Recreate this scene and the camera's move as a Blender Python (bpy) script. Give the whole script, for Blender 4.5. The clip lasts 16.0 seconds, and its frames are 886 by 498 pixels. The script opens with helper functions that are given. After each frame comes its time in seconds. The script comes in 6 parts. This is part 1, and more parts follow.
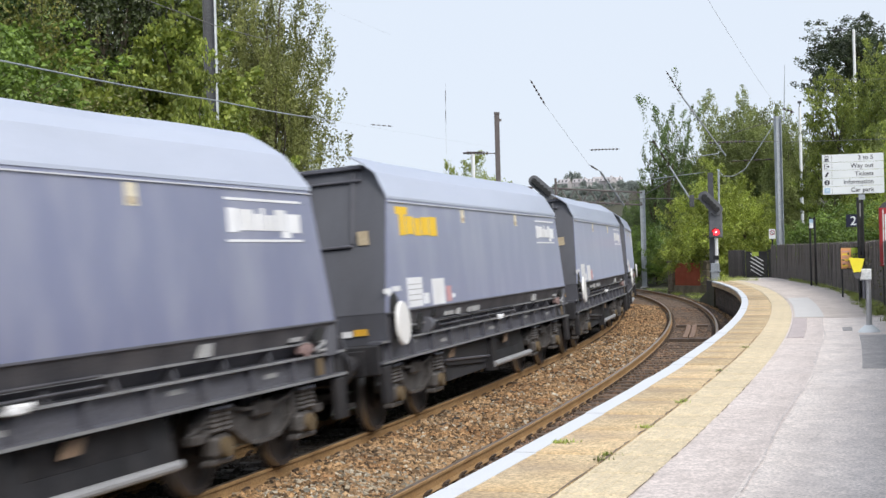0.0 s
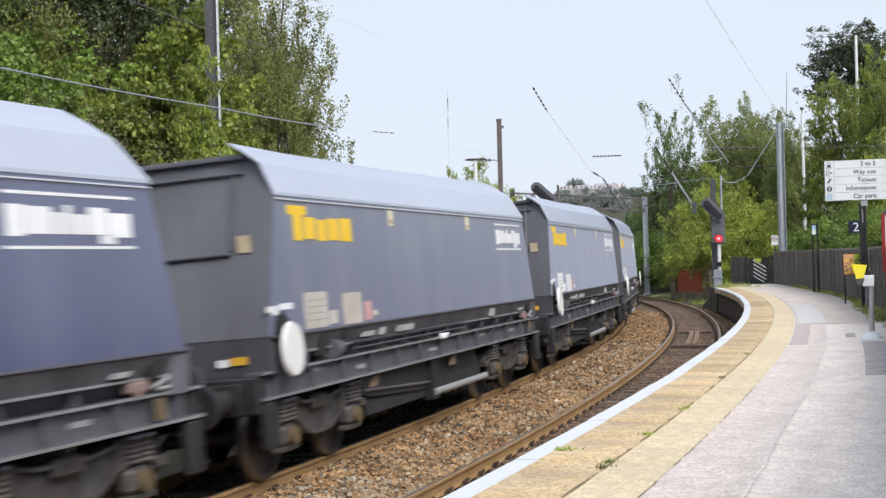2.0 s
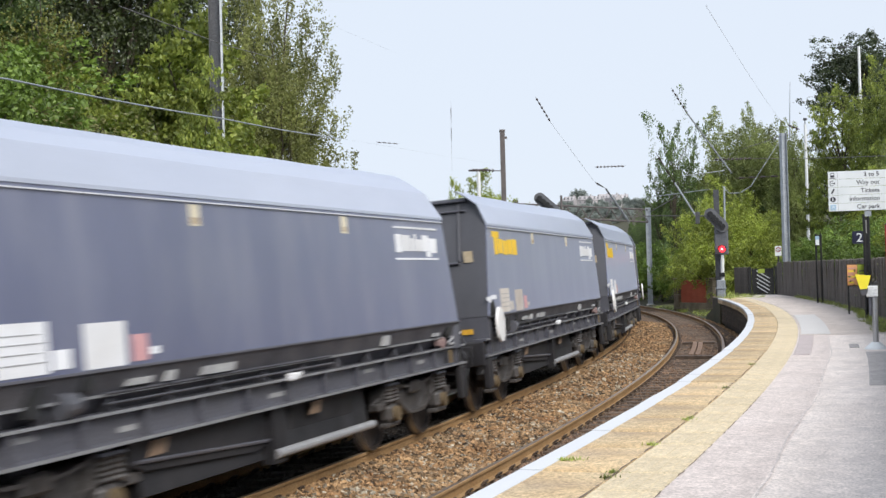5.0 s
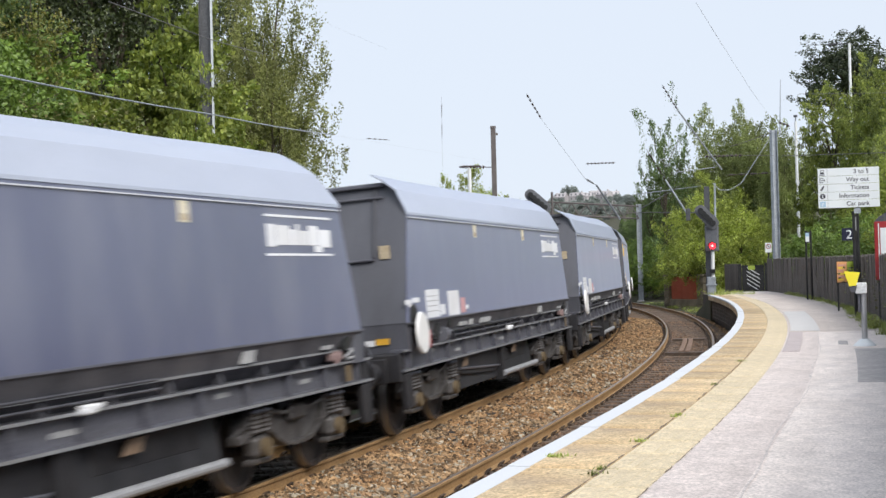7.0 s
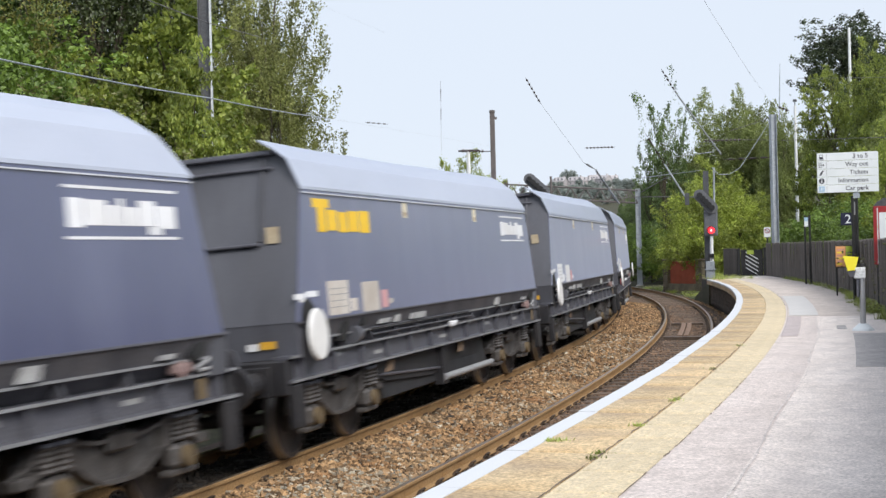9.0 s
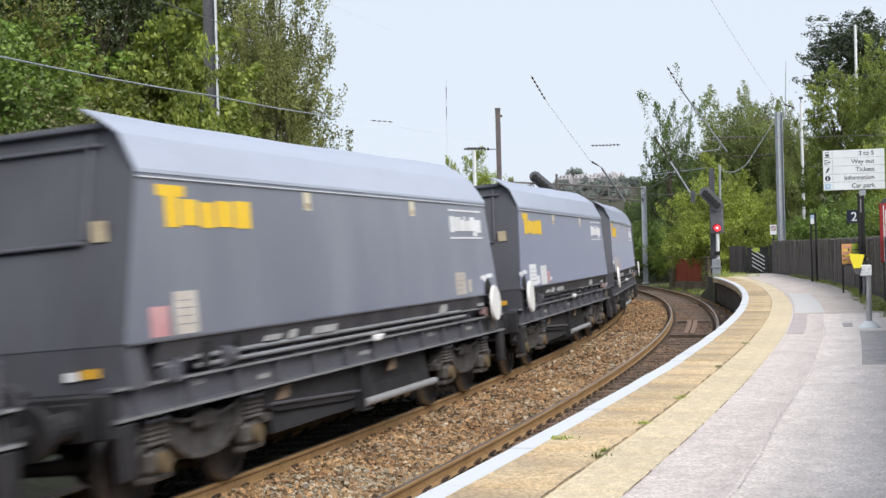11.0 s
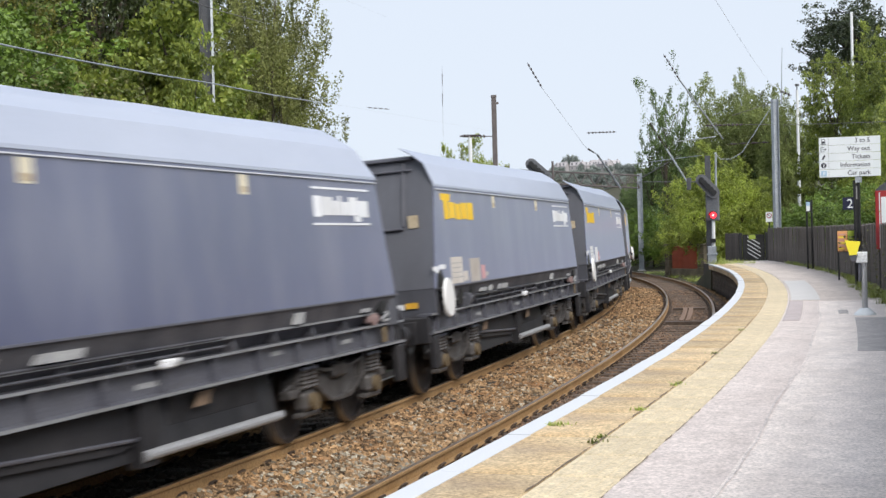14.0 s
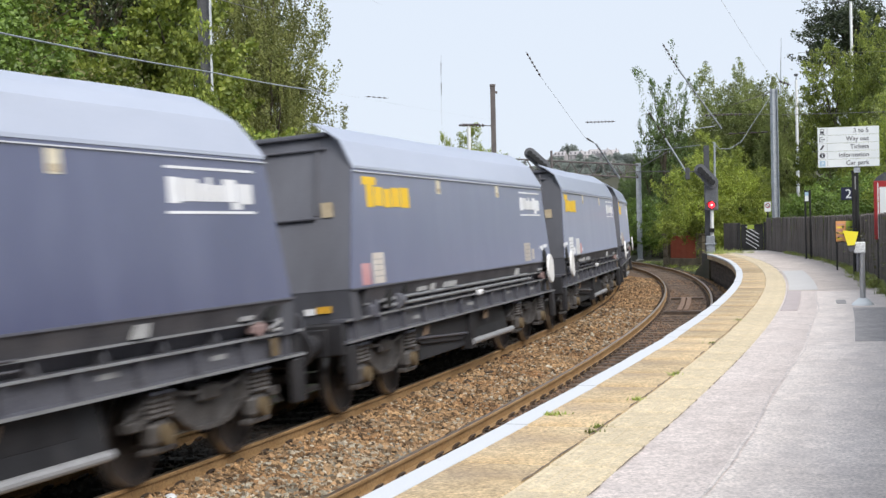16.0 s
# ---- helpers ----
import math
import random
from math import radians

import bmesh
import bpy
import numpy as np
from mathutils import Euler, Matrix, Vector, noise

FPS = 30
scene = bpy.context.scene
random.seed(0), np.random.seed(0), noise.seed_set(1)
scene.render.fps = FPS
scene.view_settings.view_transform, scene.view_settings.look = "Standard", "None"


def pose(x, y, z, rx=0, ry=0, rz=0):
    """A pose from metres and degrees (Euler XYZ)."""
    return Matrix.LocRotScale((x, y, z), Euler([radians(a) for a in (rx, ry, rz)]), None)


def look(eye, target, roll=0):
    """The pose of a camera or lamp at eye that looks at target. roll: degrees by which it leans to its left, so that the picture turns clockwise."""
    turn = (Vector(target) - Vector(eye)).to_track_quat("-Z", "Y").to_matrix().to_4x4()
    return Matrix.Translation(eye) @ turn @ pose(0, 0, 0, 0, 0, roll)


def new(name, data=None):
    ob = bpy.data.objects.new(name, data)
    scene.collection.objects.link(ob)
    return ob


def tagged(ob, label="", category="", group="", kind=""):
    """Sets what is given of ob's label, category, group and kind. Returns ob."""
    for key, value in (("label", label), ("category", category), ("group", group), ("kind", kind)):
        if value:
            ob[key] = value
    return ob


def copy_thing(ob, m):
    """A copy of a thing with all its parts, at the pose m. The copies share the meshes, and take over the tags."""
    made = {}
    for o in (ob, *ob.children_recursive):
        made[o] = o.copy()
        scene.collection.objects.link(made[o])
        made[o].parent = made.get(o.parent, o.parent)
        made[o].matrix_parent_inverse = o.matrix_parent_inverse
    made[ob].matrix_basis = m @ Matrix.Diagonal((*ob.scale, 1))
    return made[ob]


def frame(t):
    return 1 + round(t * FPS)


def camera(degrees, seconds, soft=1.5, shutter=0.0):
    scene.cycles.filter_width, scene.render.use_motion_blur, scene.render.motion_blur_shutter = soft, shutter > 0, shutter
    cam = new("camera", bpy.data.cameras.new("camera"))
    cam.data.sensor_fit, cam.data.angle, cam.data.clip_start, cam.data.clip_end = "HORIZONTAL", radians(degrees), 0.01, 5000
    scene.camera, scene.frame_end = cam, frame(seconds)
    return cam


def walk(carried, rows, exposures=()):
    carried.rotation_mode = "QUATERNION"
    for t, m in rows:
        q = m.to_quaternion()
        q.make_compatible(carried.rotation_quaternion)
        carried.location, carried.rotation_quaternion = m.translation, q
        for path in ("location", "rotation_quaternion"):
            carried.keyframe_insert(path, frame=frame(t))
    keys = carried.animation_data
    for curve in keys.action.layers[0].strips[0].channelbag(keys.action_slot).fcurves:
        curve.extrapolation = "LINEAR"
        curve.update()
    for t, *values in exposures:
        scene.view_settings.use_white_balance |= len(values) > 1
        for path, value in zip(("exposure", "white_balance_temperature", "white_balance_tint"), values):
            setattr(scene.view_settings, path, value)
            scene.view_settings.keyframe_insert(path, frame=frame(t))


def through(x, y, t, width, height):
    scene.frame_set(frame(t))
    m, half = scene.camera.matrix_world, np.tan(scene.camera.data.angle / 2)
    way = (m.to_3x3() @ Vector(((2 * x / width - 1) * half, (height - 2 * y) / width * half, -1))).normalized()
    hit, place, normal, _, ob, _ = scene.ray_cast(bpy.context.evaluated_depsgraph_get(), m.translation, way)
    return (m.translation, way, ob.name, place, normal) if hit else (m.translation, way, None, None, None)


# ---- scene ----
# The camera stands on a platform, z = 0 is the railhead of the near track, y runs along the track abreast of it.
cam = camera(35.46, 16.0, soft=1.5, shutter=0.5)
# seconds, x, y, z, heading, tilt, lean
PATH = [
    (0, 0.000, 0.000, 2.437, -20.432, 0.240, -1.415),
    (0.5, 0.001, 0.000, 2.440, -20.555, 0.275, -1.261),
    (1, 0.004, 0.002, 2.439, -20.635, 0.330, -1.314),
    (1.5, 0.006, 0.002, 2.435, -20.656, 0.429, -1.492),
    (2, 0.004, 0.002, 2.440, -20.531, 0.521, -1.495),
    (2.5, 0.011, 0.004, 2.444, -20.371, 0.657, -1.329),
    (3, 0.013, 0.005, 2.443, -20.431, 0.848, -1.453),
    (3.5, 0.009, 0.003, 2.442, -20.575, 0.931, -1.477),
    (4, -0.001, -0.000, 2.434, -20.713, 0.978, -1.512),
    (6.5, 0.010, 0.004, 2.436, -20.381, 0.883, -1.427),
    (7, 0.020, 0.007, 2.436, -20.288, 0.805, -1.420),
    (7.5, 0.019, 0.007, 2.437, -20.257, 0.671, -1.436),
    (8, 0.019, 0.007, 2.438, -20.225, 0.484, -1.441),
    (8.5, 0.021, 0.008, 2.438, -20.221, 0.337, -1.415),
    (9, 0.020, 0.007, 2.439, -20.258, 0.149, -1.366),
    (11.5, 0.025, 0.009, 2.439, -20.520, 0.024, -1.442),
    (12, 0.008, 0.003, 2.432, -20.436, -0.113, -1.445),
    (12.5, 0.016, 0.006, 2.438, -20.451, -0.257, -1.449),
    (13, 0.014, 0.005, 2.429, -20.410, -0.321, -1.491),
    (13.5, 0.016, 0.006, 2.439, -20.351, -0.394, -1.481),
    (14, 0.020, 0.007, 2.433, -20.345, -0.458, -1.432),
    (14.5, 0.026, 0.010, 2.432, -20.350, -0.463, -1.319),
    (15, 0.016, 0.006, 2.434, -20.375, -0.680, -1.283),
    (15.5, 0.017, 0.006, 2.437, -20.358, -0.844, -1.290),
    (16, 0.027, 0.010, 2.437, -20.300, -0.909, -1.317),
]
walk(cam, [(t, pose(x, y, z, 90 + tilt, 0, -head) @ pose(0, 0, 0, 0, 0, lean)) for t, x, y, z, head, tilt, lean in PATH])

# ---------- world and sun: a bright overcast afternoon ----------
world = bpy.data.worlds.new("overcast_sky")
scene.world = world
world.use_nodes = True
wn, wl = world.node_tree.nodes, world.node_tree.links
wn.clear()
w_out = wn.new("ShaderNodeOutputWorld")
w_bg = wn.new("ShaderNodeBackground")
w_sky = wn.new("ShaderNodeTexSky")
w_sky.sky_type, w_sky.sun_disc = "NISHITA", False
w_sky.sun_elevation, w_sky.sun_rotation = radians(42), radians(126)
w_mix = wn.new("ShaderNodeMix")
w_mix.data_type = "RGBA"
w_mix.inputs[0].default_value = 0.93
w_mix.inputs[7].default_value = (7.6, 8.35, 9.5, 1)  # cloud cover
wl.new(w_sky.outputs[0], w_mix.inputs[6])
wl.new(w_mix.outputs[2], w_bg.inputs[0])
w_bg.inputs[1].default_value = 0.1
wl.new(w_bg.outputs[0], w_out.inputs[0])
sun = new("sun", bpy.data.lights.new("sun", "SUN"))
sun.data.energy, sun.data.angle, sun.data.color = 3.3, radians(35), (1, 0.96, 0.9)
sun.matrix_basis = look((46, -34, 52), (0, 0, 0))
scene.view_settings.exposure = 0.08

# ---------- helpers of this scene ----------
def link(name, bm, material, parent=None, label="", smooth=False):
    me = bpy.data.meshes.new(name)
    bm.to_mesh(me)
    bm.free()
    for m in (material if isinstance(material, (list, tuple)) else (material,)):
        me.materials.append(m)
    if smooth:
        for f in me.polygons:
            f.use_smooth = True
    ob = new(name, me)
    if parent:
        ob.parent = parent
    if label:
        ob["label"] = label
    return ob


def part(name, bm, material, parent, label="", smooth=False):
    return link(name, bm, material, parent, label, smooth)


def base(name, m, label, category, group="", kind=""):
    ob = new(name)
    ob.empty_display_size = 0.2
    ob.matrix_basis = m
    return tagged(ob, label, category, group, kind)


def box(bm, x0, x1, y0, y1, z0, z1, mi=0, bevel=0.0):
    v = [bm.verts.new((x, y, z)) for z in (z0, z1) for y in (y0, y1) for x in (x0, x1)]
    fs = [bm.faces.new([v[i] for i in q]) for q in ((0, 2, 3, 1), (4, 5, 7, 6), (0, 1, 5, 4), (2, 6, 7, 3), (0, 4, 6, 2), (1, 3, 7, 5))]
    for f in fs:
        f.material_index = mi
    if bevel:
        es = list({e for f in fs for e in f.edges})
        bmesh.ops.bevel(bm, geom=es, offset=bevel, segments=1, affect="EDGES", profile=0.5)
    return v


def tube(bm, a, b, r, r2=None, n=10, mi=0, cap=True):
    a, b = Vector(a), Vector(b)
    r2 = r if r2 is None else r2
    d = (b - a).normalized()
    side = d.orthogonal().normalized()
    up = d.cross(side)
    ra, rb = [], []
    for i in range(n):
        c = 2 * math.pi * i / n
        o = side * math.cos(c) + up * math.sin(c)
        ra.append(bm.verts.new(a + o * r))
        rb.append(bm.verts.new(b + o * r2))
    for i in range(n):
        j = (i + 1) % n
        bm.faces.new((ra[i], ra[j], rb[j], rb[i])).material_index = mi
    if cap:
        bm.faces.new(ra[::-1]).material_index = mi
        bm.faces.new(rb).material_index = mi


def prism(bm, outline, lo, hi, axis="x", mi=0):
    """A solid with the given outline (u, v), from lo to hi along an axis: x has (y, z), y has (x, z), z has (x, y)."""
    def at(u, v, w):
        return {"x": (w, u, v), "y": (u, w, v), "z": (u, v, w)}[axis]
    a = [bm.verts.new(at(u, v, lo)) for u, v in outline]
    b = [bm.verts.new(at(u, v, hi)) for u, v in outline]
    n = len(outline)
    fs = [bm.faces.new((a[i], a[(i + 1) % n], b[(i + 1) % n], b[i])) for i in range(n)]
    fs += [bm.faces.new(a[::-1]), bm.faces.new(b)]
    for f in fs:
        f.material_index = mi
    return fs


def tidy(bm):
    bmesh.ops.recalc_face_normals(bm, faces=bm.faces)
    return bm


# ---------- the plan of the line: a left-hand curve that tightens ----------
GAUGE = 1.505          # between rail centres
OFF_A = -1.844         # near rail of the far track
OFF_FAR = OFF_A - GAUGE / 2
OFF_EDGE = 2.228       # platform edge
OFF_TACTILE = 3.415    # rear of the tactile strip
Z_FAR = 0.0885         # the near rail of the far track, which is canted
CANT = 0.068
Z_C = 0.007
HP = 0.967             # platform
STEP = 0.25
LINE_S = np.arange(-260, 420, STEP)
_k = np.where(LINE_S < 0, 0.0032525, 0.0032525 + 2.5895e-5 * np.minimum(LINE_S, 90) + 3.12e-8 * np.minimum(LINE_S, 90) ** 2)
_th = np.cumsum(_k) * STEP
_i0 = int(np.argmin(abs(LINE_S)))
_th -= _th[_i0]
_x = -np.cumsum(np.sin(_th)) * STEP
_y = np.cumsum(np.cos(_th)) * STEP
_x -= _x[_i0] + 5.1824
_y -= _y[_i0]


def line(s, off=0.0, z=0.0):
    """A point beside the near track's left rail, s metres along it and off metres to its right."""
    th = np.interp(s, LINE_S, _th)
    return Vector((np.interp(s, LINE_S, _x) + off * math.cos(th), np.interp(s, LINE_S, _y) + off * math.sin(th), z))


def heading(s):
    return float(np.interp(s, LINE_S, _th))


def on_line(s, off=0.0, z=0.0, turn=0.0):
    """A pose there: its x axis along the line, its y axis to the left."""
    return Matrix.Translation(line(s, off, z)) @ Matrix.Rotation(heading(s) + math.pi / 2 + radians(turn), 4, "Z")


def sweep(bm, outline, s0, s1, ds, mi=0, caps=True):
    """Draws an outline of (off, z) along the line."""
    rings = []
    n = max(1, round((s1 - s0) / ds))
    for i in range(n + 1):
        s = s0 + (s1 - s0) * i / n
        rings.append([bm.verts.new(line(s, o, z)) for o, z in outline])
    m = len(outline)
    for a, b in zip(rings, rings[1:]):
        for i in range(m):
            j = (i + 1) % m
            bm.faces.new((a[i], b[i], b[j], a[j])).material_index = mi
    if caps:
        bm.faces.new(rings[0]).material_index = mi
        bm.faces.new(rings[-1][::-1]).material_index = mi
    return rings


def strip(bm, offs, s0, s1, ds, mi=0):
    """An open sheet through (off, z) along the line."""
    n = max(1, round((s1 - s0) / ds))
    rings = [[bm.verts.new(line(s0 + (s1 - s0) * i / n, o, z)) for o, z in offs] for i in range(n + 1)]
    for a, b in zip(rings, rings[1:]):
        for i in range(len(offs) - 1):
            bm.faces.new((a[i], a[i + 1], b[i + 1], b[i])).material_index = mi

# ---------- materials ----------
def surf(name, col, col2, scale=3.0, fine=60.0, rough=0.6, metal=0.0, bump=0.3, stretch=(1, 1, 1), dirt=None, dirt_scale=1.2, dirt_amount=0.5, vary=0.0, island=0.0, rough2=None, grain=0.35, coat=0.0, mid=None):
    """A weathered surface: two colours in broad patches, a middle scale of wear (scale, depth), fine grain with relief, dirt in stretched streaks, and a change from piece to piece."""
    m = bpy.data.materials.new(name)
    m.use_nodes = True
    n, l = m.node_tree.nodes, m.node_tree.links
    b = n["Principled BSDF"]
    co = n.new("ShaderNodeTexCoord").outputs["Object"]
    def noise_at(s, detail=4.0, stretched=False):
        t = n.new("ShaderNodeTexNoise")
        t.inputs["Scale"].default_value, t.inputs["Detail"].default_value = s, detail
        if stretched:
            mp = n.new("ShaderNodeMapping")
            mp.inputs["Scale"].default_value = stretch
            l.new(co, mp.inputs["Vector"])
            l.new(mp.outputs[0], t.inputs["Vector"])
        else:
            l.new(co, t.inputs["Vector"])
        return t.outputs["Fac"]
    def spread(v, lo, hi):
        r = n.new("ShaderNodeMapRange")
        r.inputs["From Min"].default_value, r.inputs["From Max"].default_value = lo, hi
        l.new(v, r.inputs["Value"])
        return r.outputs[0]
    def mix(f, a, c, kind="MIX"):
        x = n.new("ShaderNodeMix")
        x.data_type, x.blend_type = "RGBA", kind
        for v, i in ((f, 0), (a, 6), (c, 7)):
            if isinstance(v, (int, float)):
                x.inputs[i].default_value = v
            elif isinstance(v, tuple):
                x.inputs[i].default_value = (*v, 1)
            else:
                l.new(v, x.inputs[i])
        return x.outputs[2]
    broad = spread(noise_at(scale, stretched=stretch != (1, 1, 1)), 0.3, 0.7)
    c = mix(broad, col, col2)
    f = noise_at(fine, 3.0)
    g = n.new("ShaderNodeMapRange")
    g.inputs["From Min"].default_value, g.inputs["From Max"].default_value = 0.25, 0.75
    g.inputs["To Min"].default_value, g.inputs["To Max"].default_value = 1 - grain, 1 + grain
    l.new(f, g.inputs["Value"])
    tint = n.new("ShaderNodeCombineColor")
    for i in range(3):
        l.new(g.outputs[0], tint.inputs[i])
    c = mix(1.0, c, tint.outputs[0], "MULTIPLY")
    if mid:
        g2 = n.new("ShaderNodeMapRange")
        g2.inputs["From Min"].default_value, g2.inputs["From Max"].default_value = 0.33, 0.67
        g2.inputs["To Min"].default_value, g2.inputs["To Max"].default_value = 1 - mid[1], 1 + mid[1]
        l.new(noise_at(mid[0], 5.0), g2.inputs["Value"])
        tint2 = n.new("ShaderNodeCombineColor")
        for i in range(3):
            l.new(g2.outputs[0], tint2.inputs[i])
        c = mix(1.0, c, tint2.outputs[0], "MULTIPLY")
    if dirt:
        d = n.new("ShaderNodeMath")
        d.operation = "MULTIPLY"
        d.inputs[1].default_value = dirt_amount
        l.new(spread(noise_at(dirt_scale, 6.0, True), 0.45, 0.75), d.inputs[0])
        c = mix(d.outputs[0], c, dirt)
    for amount, node, out in ((vary, "ShaderNodeObjectInfo", "Random"), (island, "ShaderNodeNewGeometry", "Random Per Island")):
        if amount:
            hs = n.new("ShaderNodeHueSaturation")
            r = n.new("ShaderNodeMapRange")
            r.inputs["To Min"].default_value, r.inputs["To Max"].default_value = 1 - amount, 1 + amount
            l.new(n.new(node).outputs[out], r.inputs["Value"])
            l.new(r.outputs[0], hs.inputs["Value"])
            l.new(c, hs.inputs["Color"])
            c = hs.outputs[0]
    l.new(c, b.inputs["Base Color"])
    b.inputs["Metallic"].default_value = metal
    r = n.new("ShaderNodeMapRange")
    r.inputs["To Min"].default_value, r.inputs["To Max"].default_value = rough, rough if rough2 is None else rough2
    l.new(broad, r.inputs["Value"])
    l.new(r.outputs[0], b.inputs["Roughness"])
    if coat:
        b.inputs["Coat Weight"].default_value = coat
        b.inputs["Coat Roughness"].default_value = 0.22
        b.inputs["Coat IOR"].default_value = 1.6
        b.inputs["Sheen Weight"].default_value = 0.8
        b.inputs["Sheen Roughness"].default_value = 0.45
        b.inputs["Sheen Tint"].default_value = (0.72, 0.78, 0.98, 1)
        b.inputs["Specular IOR Level"].default_value = 0.75
    if bump:
        bp = n.new("ShaderNodeBump")
        bp.inputs["Strength"].default_value, bp.inputs["Distance"].default_value = bump, 0.01
        l.new(f, bp.inputs["Height"])
        l.new(bp.outputs[0], b.inputs["Normal"])
    return m


def leaf_mat(name, col, col2, through=0.22):
    m = bpy.data.materials.new(name)
    m.use_nodes = True
    n, l = m.node_tree.nodes, m.node_tree.links
    b = n["Principled BSDF"]
    geo = n.new("ShaderNodeNewGeometry")
    rp = n.new("ShaderNodeValToRGB")
    rp.color_ramp.elements[0].color, rp.color_ramp.elements[1].color = (*col, 1), (*col2, 1)
    l.new(geo.outputs["Random Per Island"], rp.inputs[0])
    t = n.new("ShaderNodeTexNoise")
    t.inputs["Scale"].default_value = 0.55
    l.new(n.new("ShaderNodeTexCoord").outputs["Object"], t.inputs["Vector"])
    hs = n.new("ShaderNodeHueSaturation")
    r = n.new("ShaderNodeMapRange")
    r.inputs["From Min"].default_value, r.inputs["From Max"].default_value = 0.3, 0.7
    r.inputs["To Min"].default_value, r.inputs["To Max"].default_value = 0.5, 1.5
    l.new(t.outputs["Fac"], r.inputs["Value"])
    l.new(r.outputs[0], hs.inputs["Value"])
    l.new(rp.outputs[0], hs.inputs["Color"])
    l.new(hs.outputs[0], b.inputs["Base Color"])
    b.inputs["Roughness"].default_value = 0.45
    tr = n.new("ShaderNodeBsdfTranslucent")
    l.new(hs.outputs[0], tr.inputs["Color"])
    mx = n.new("ShaderNodeMixShader")
    mx.inputs[0].default_value = through
    l.new(b.outputs[0], mx.inputs[1])
    l.new(tr.outputs[0], mx.inputs[2])
    l.new(mx.outputs[0], n["Material Output"].inputs["Surface"])
    return m


def glow(name, col, strength):
    m = bpy.data.materials.new(name)
    m.use_nodes = True
    b = m.node_tree.nodes["Principled BSDF"]
    b.inputs["Base Color"].default_value = (*col, 1)
    b.inputs["Emission Color"].default_value = (*col, 1)
    b.inputs["Emission Strength"].default_value = strength
    return m


M_RAIL = surf("rusty rail steel", (0.26, 0.15, 0.062), (0.36, 0.23, 0.11), 2, 40, 0.7, 0.1, 0.3)
M_RAILTOP = surf("worn railhead", (0.33, 0.27, 0.22), (0.24, 0.17, 0.12), 3, 50, 0.35, 0.7, 0.1)
M_SLEEPER = surf("weathered sleeper", (0.085, 0.06, 0.045), (0.15, 0.105, 0.075), 4, 45, 0.85, 0, 0.5, vary=0.3)
M_TROUGH = surf("brown cable cover timber", (0.17, 0.105, 0.07), (0.26, 0.17, 0.12), 4, 45, 0.85, 0, 0.4)
M_CLIP = surf("dark spring steel", (0.06, 0.045, 0.036), (0.13, 0.09, 0.065), 5, 50, 0.55, 0.4, 0.2)
M_STONE = surf("rust-stained ballast stone", (0.175, 0.088, 0.036), (0.305, 0.195, 0.1), 1.1, 35, 0.85, 0, 0.4, island=0.85, dirt=(0.28, 0.23, 0.155), dirt_scale=0.9, dirt_amount=0.4)
M_STONEG = surf("pale grey ballast stone", (0.265, 0.235, 0.175), (0.41, 0.375, 0.305), 1.1, 35, 0.85, 0, 0.4, island=0.6, dirt=(0.22, 0.135, 0.07), dirt_scale=2.0, dirt_amount=0.55)
M_STONED = surf("brown ballast stone among sleepers", (0.11, 0.066, 0.042), (0.21, 0.135, 0.088), 1.1, 35, 0.9, 0, 0.4, island=0.6)
# stones, sleepers and bed of the far track: the train's shade is in their colour
M_STONEU = surf("stone blackened for train shade", (0.012, 0.01, 0.008), (0.034, 0.025, 0.019), 1.1, 35, 0.9, 0, 0.4, island=0.5)
M_SHADESLEEPER = surf("sleeper blackened for train shade", (0.016, 0.013, 0.012), (0.032, 0.026, 0.021), 4, 45, 0.8, 0, 0.4, vary=0.2)
M_BEDDARK = surf("track bed darkened for train shade", (0.03, 0.018, 0.012), (0.062, 0.038, 0.026), 2, 24, 0.95, 0, 1.0, grain=0.6)
M_BED = surf("ballast bed", (0.085, 0.05, 0.03), (0.16, 0.105, 0.065), 2, 24, 0.95, 0, 1.0, grain=0.6)
M_EARTH = surf("earth and rough grass", (0.028, 0.034, 0.012), (0.06, 0.052, 0.028), 0.6, 6, 0.95, 0, 0.8, grain=0.5)
M_ASPHALT_P = surf("pinkish grey asphalt", (0.61, 0.53, 0.495), (0.69, 0.61, 0.575), 1.1, 42, 0.85, 0, 0.5, dirt=(0.37, 0.32, 0.315), dirt_scale=2.0, dirt_amount=0.28, grain=0.36, mid=(10, 0.1))
M_ASPHALT_G = surf("pale grey asphalt", (0.715, 0.635, 0.59), (0.80, 0.72, 0.675), 1.3, 42, 0.85, 0, 0.5, dirt=(0.43, 0.385, 0.38), dirt_scale=2.2, dirt_amount=0.4, grain=0.36, stretch=(1.6, 0.7, 1), mid=(9, 0.1))
M_PATCH_L = surf("light repair patch", (0.55, 0.53, 0.52), (0.6, 0.58, 0.57), 2, 110, 0.85, 0, 0.3, grain=0.12)
M_OLDTAR = surf("worn brownish asphalt", (0.525, 0.455, 0.415), (0.63, 0.555, 0.51), 0.9, 42, 0.88, 0, 0.5, dirt=(0.34, 0.285, 0.265), dirt_scale=1.6, dirt_amount=0.45, grain=0.35, mid=(6, 0.12))
M_PATCH_P = surf("purple-grey repair patch", (0.44, 0.375, 0.37), (0.52, 0.45, 0.445), 2, 60, 0.85, 0, 0.4, grain=0.25)
M_PATCH_D = surf("dark repair patch", (0.36, 0.335, 0.33), (0.44, 0.41, 0.4), 2, 60, 0.85, 0, 0.4, grain=0.3, mid=(8, 0.14))
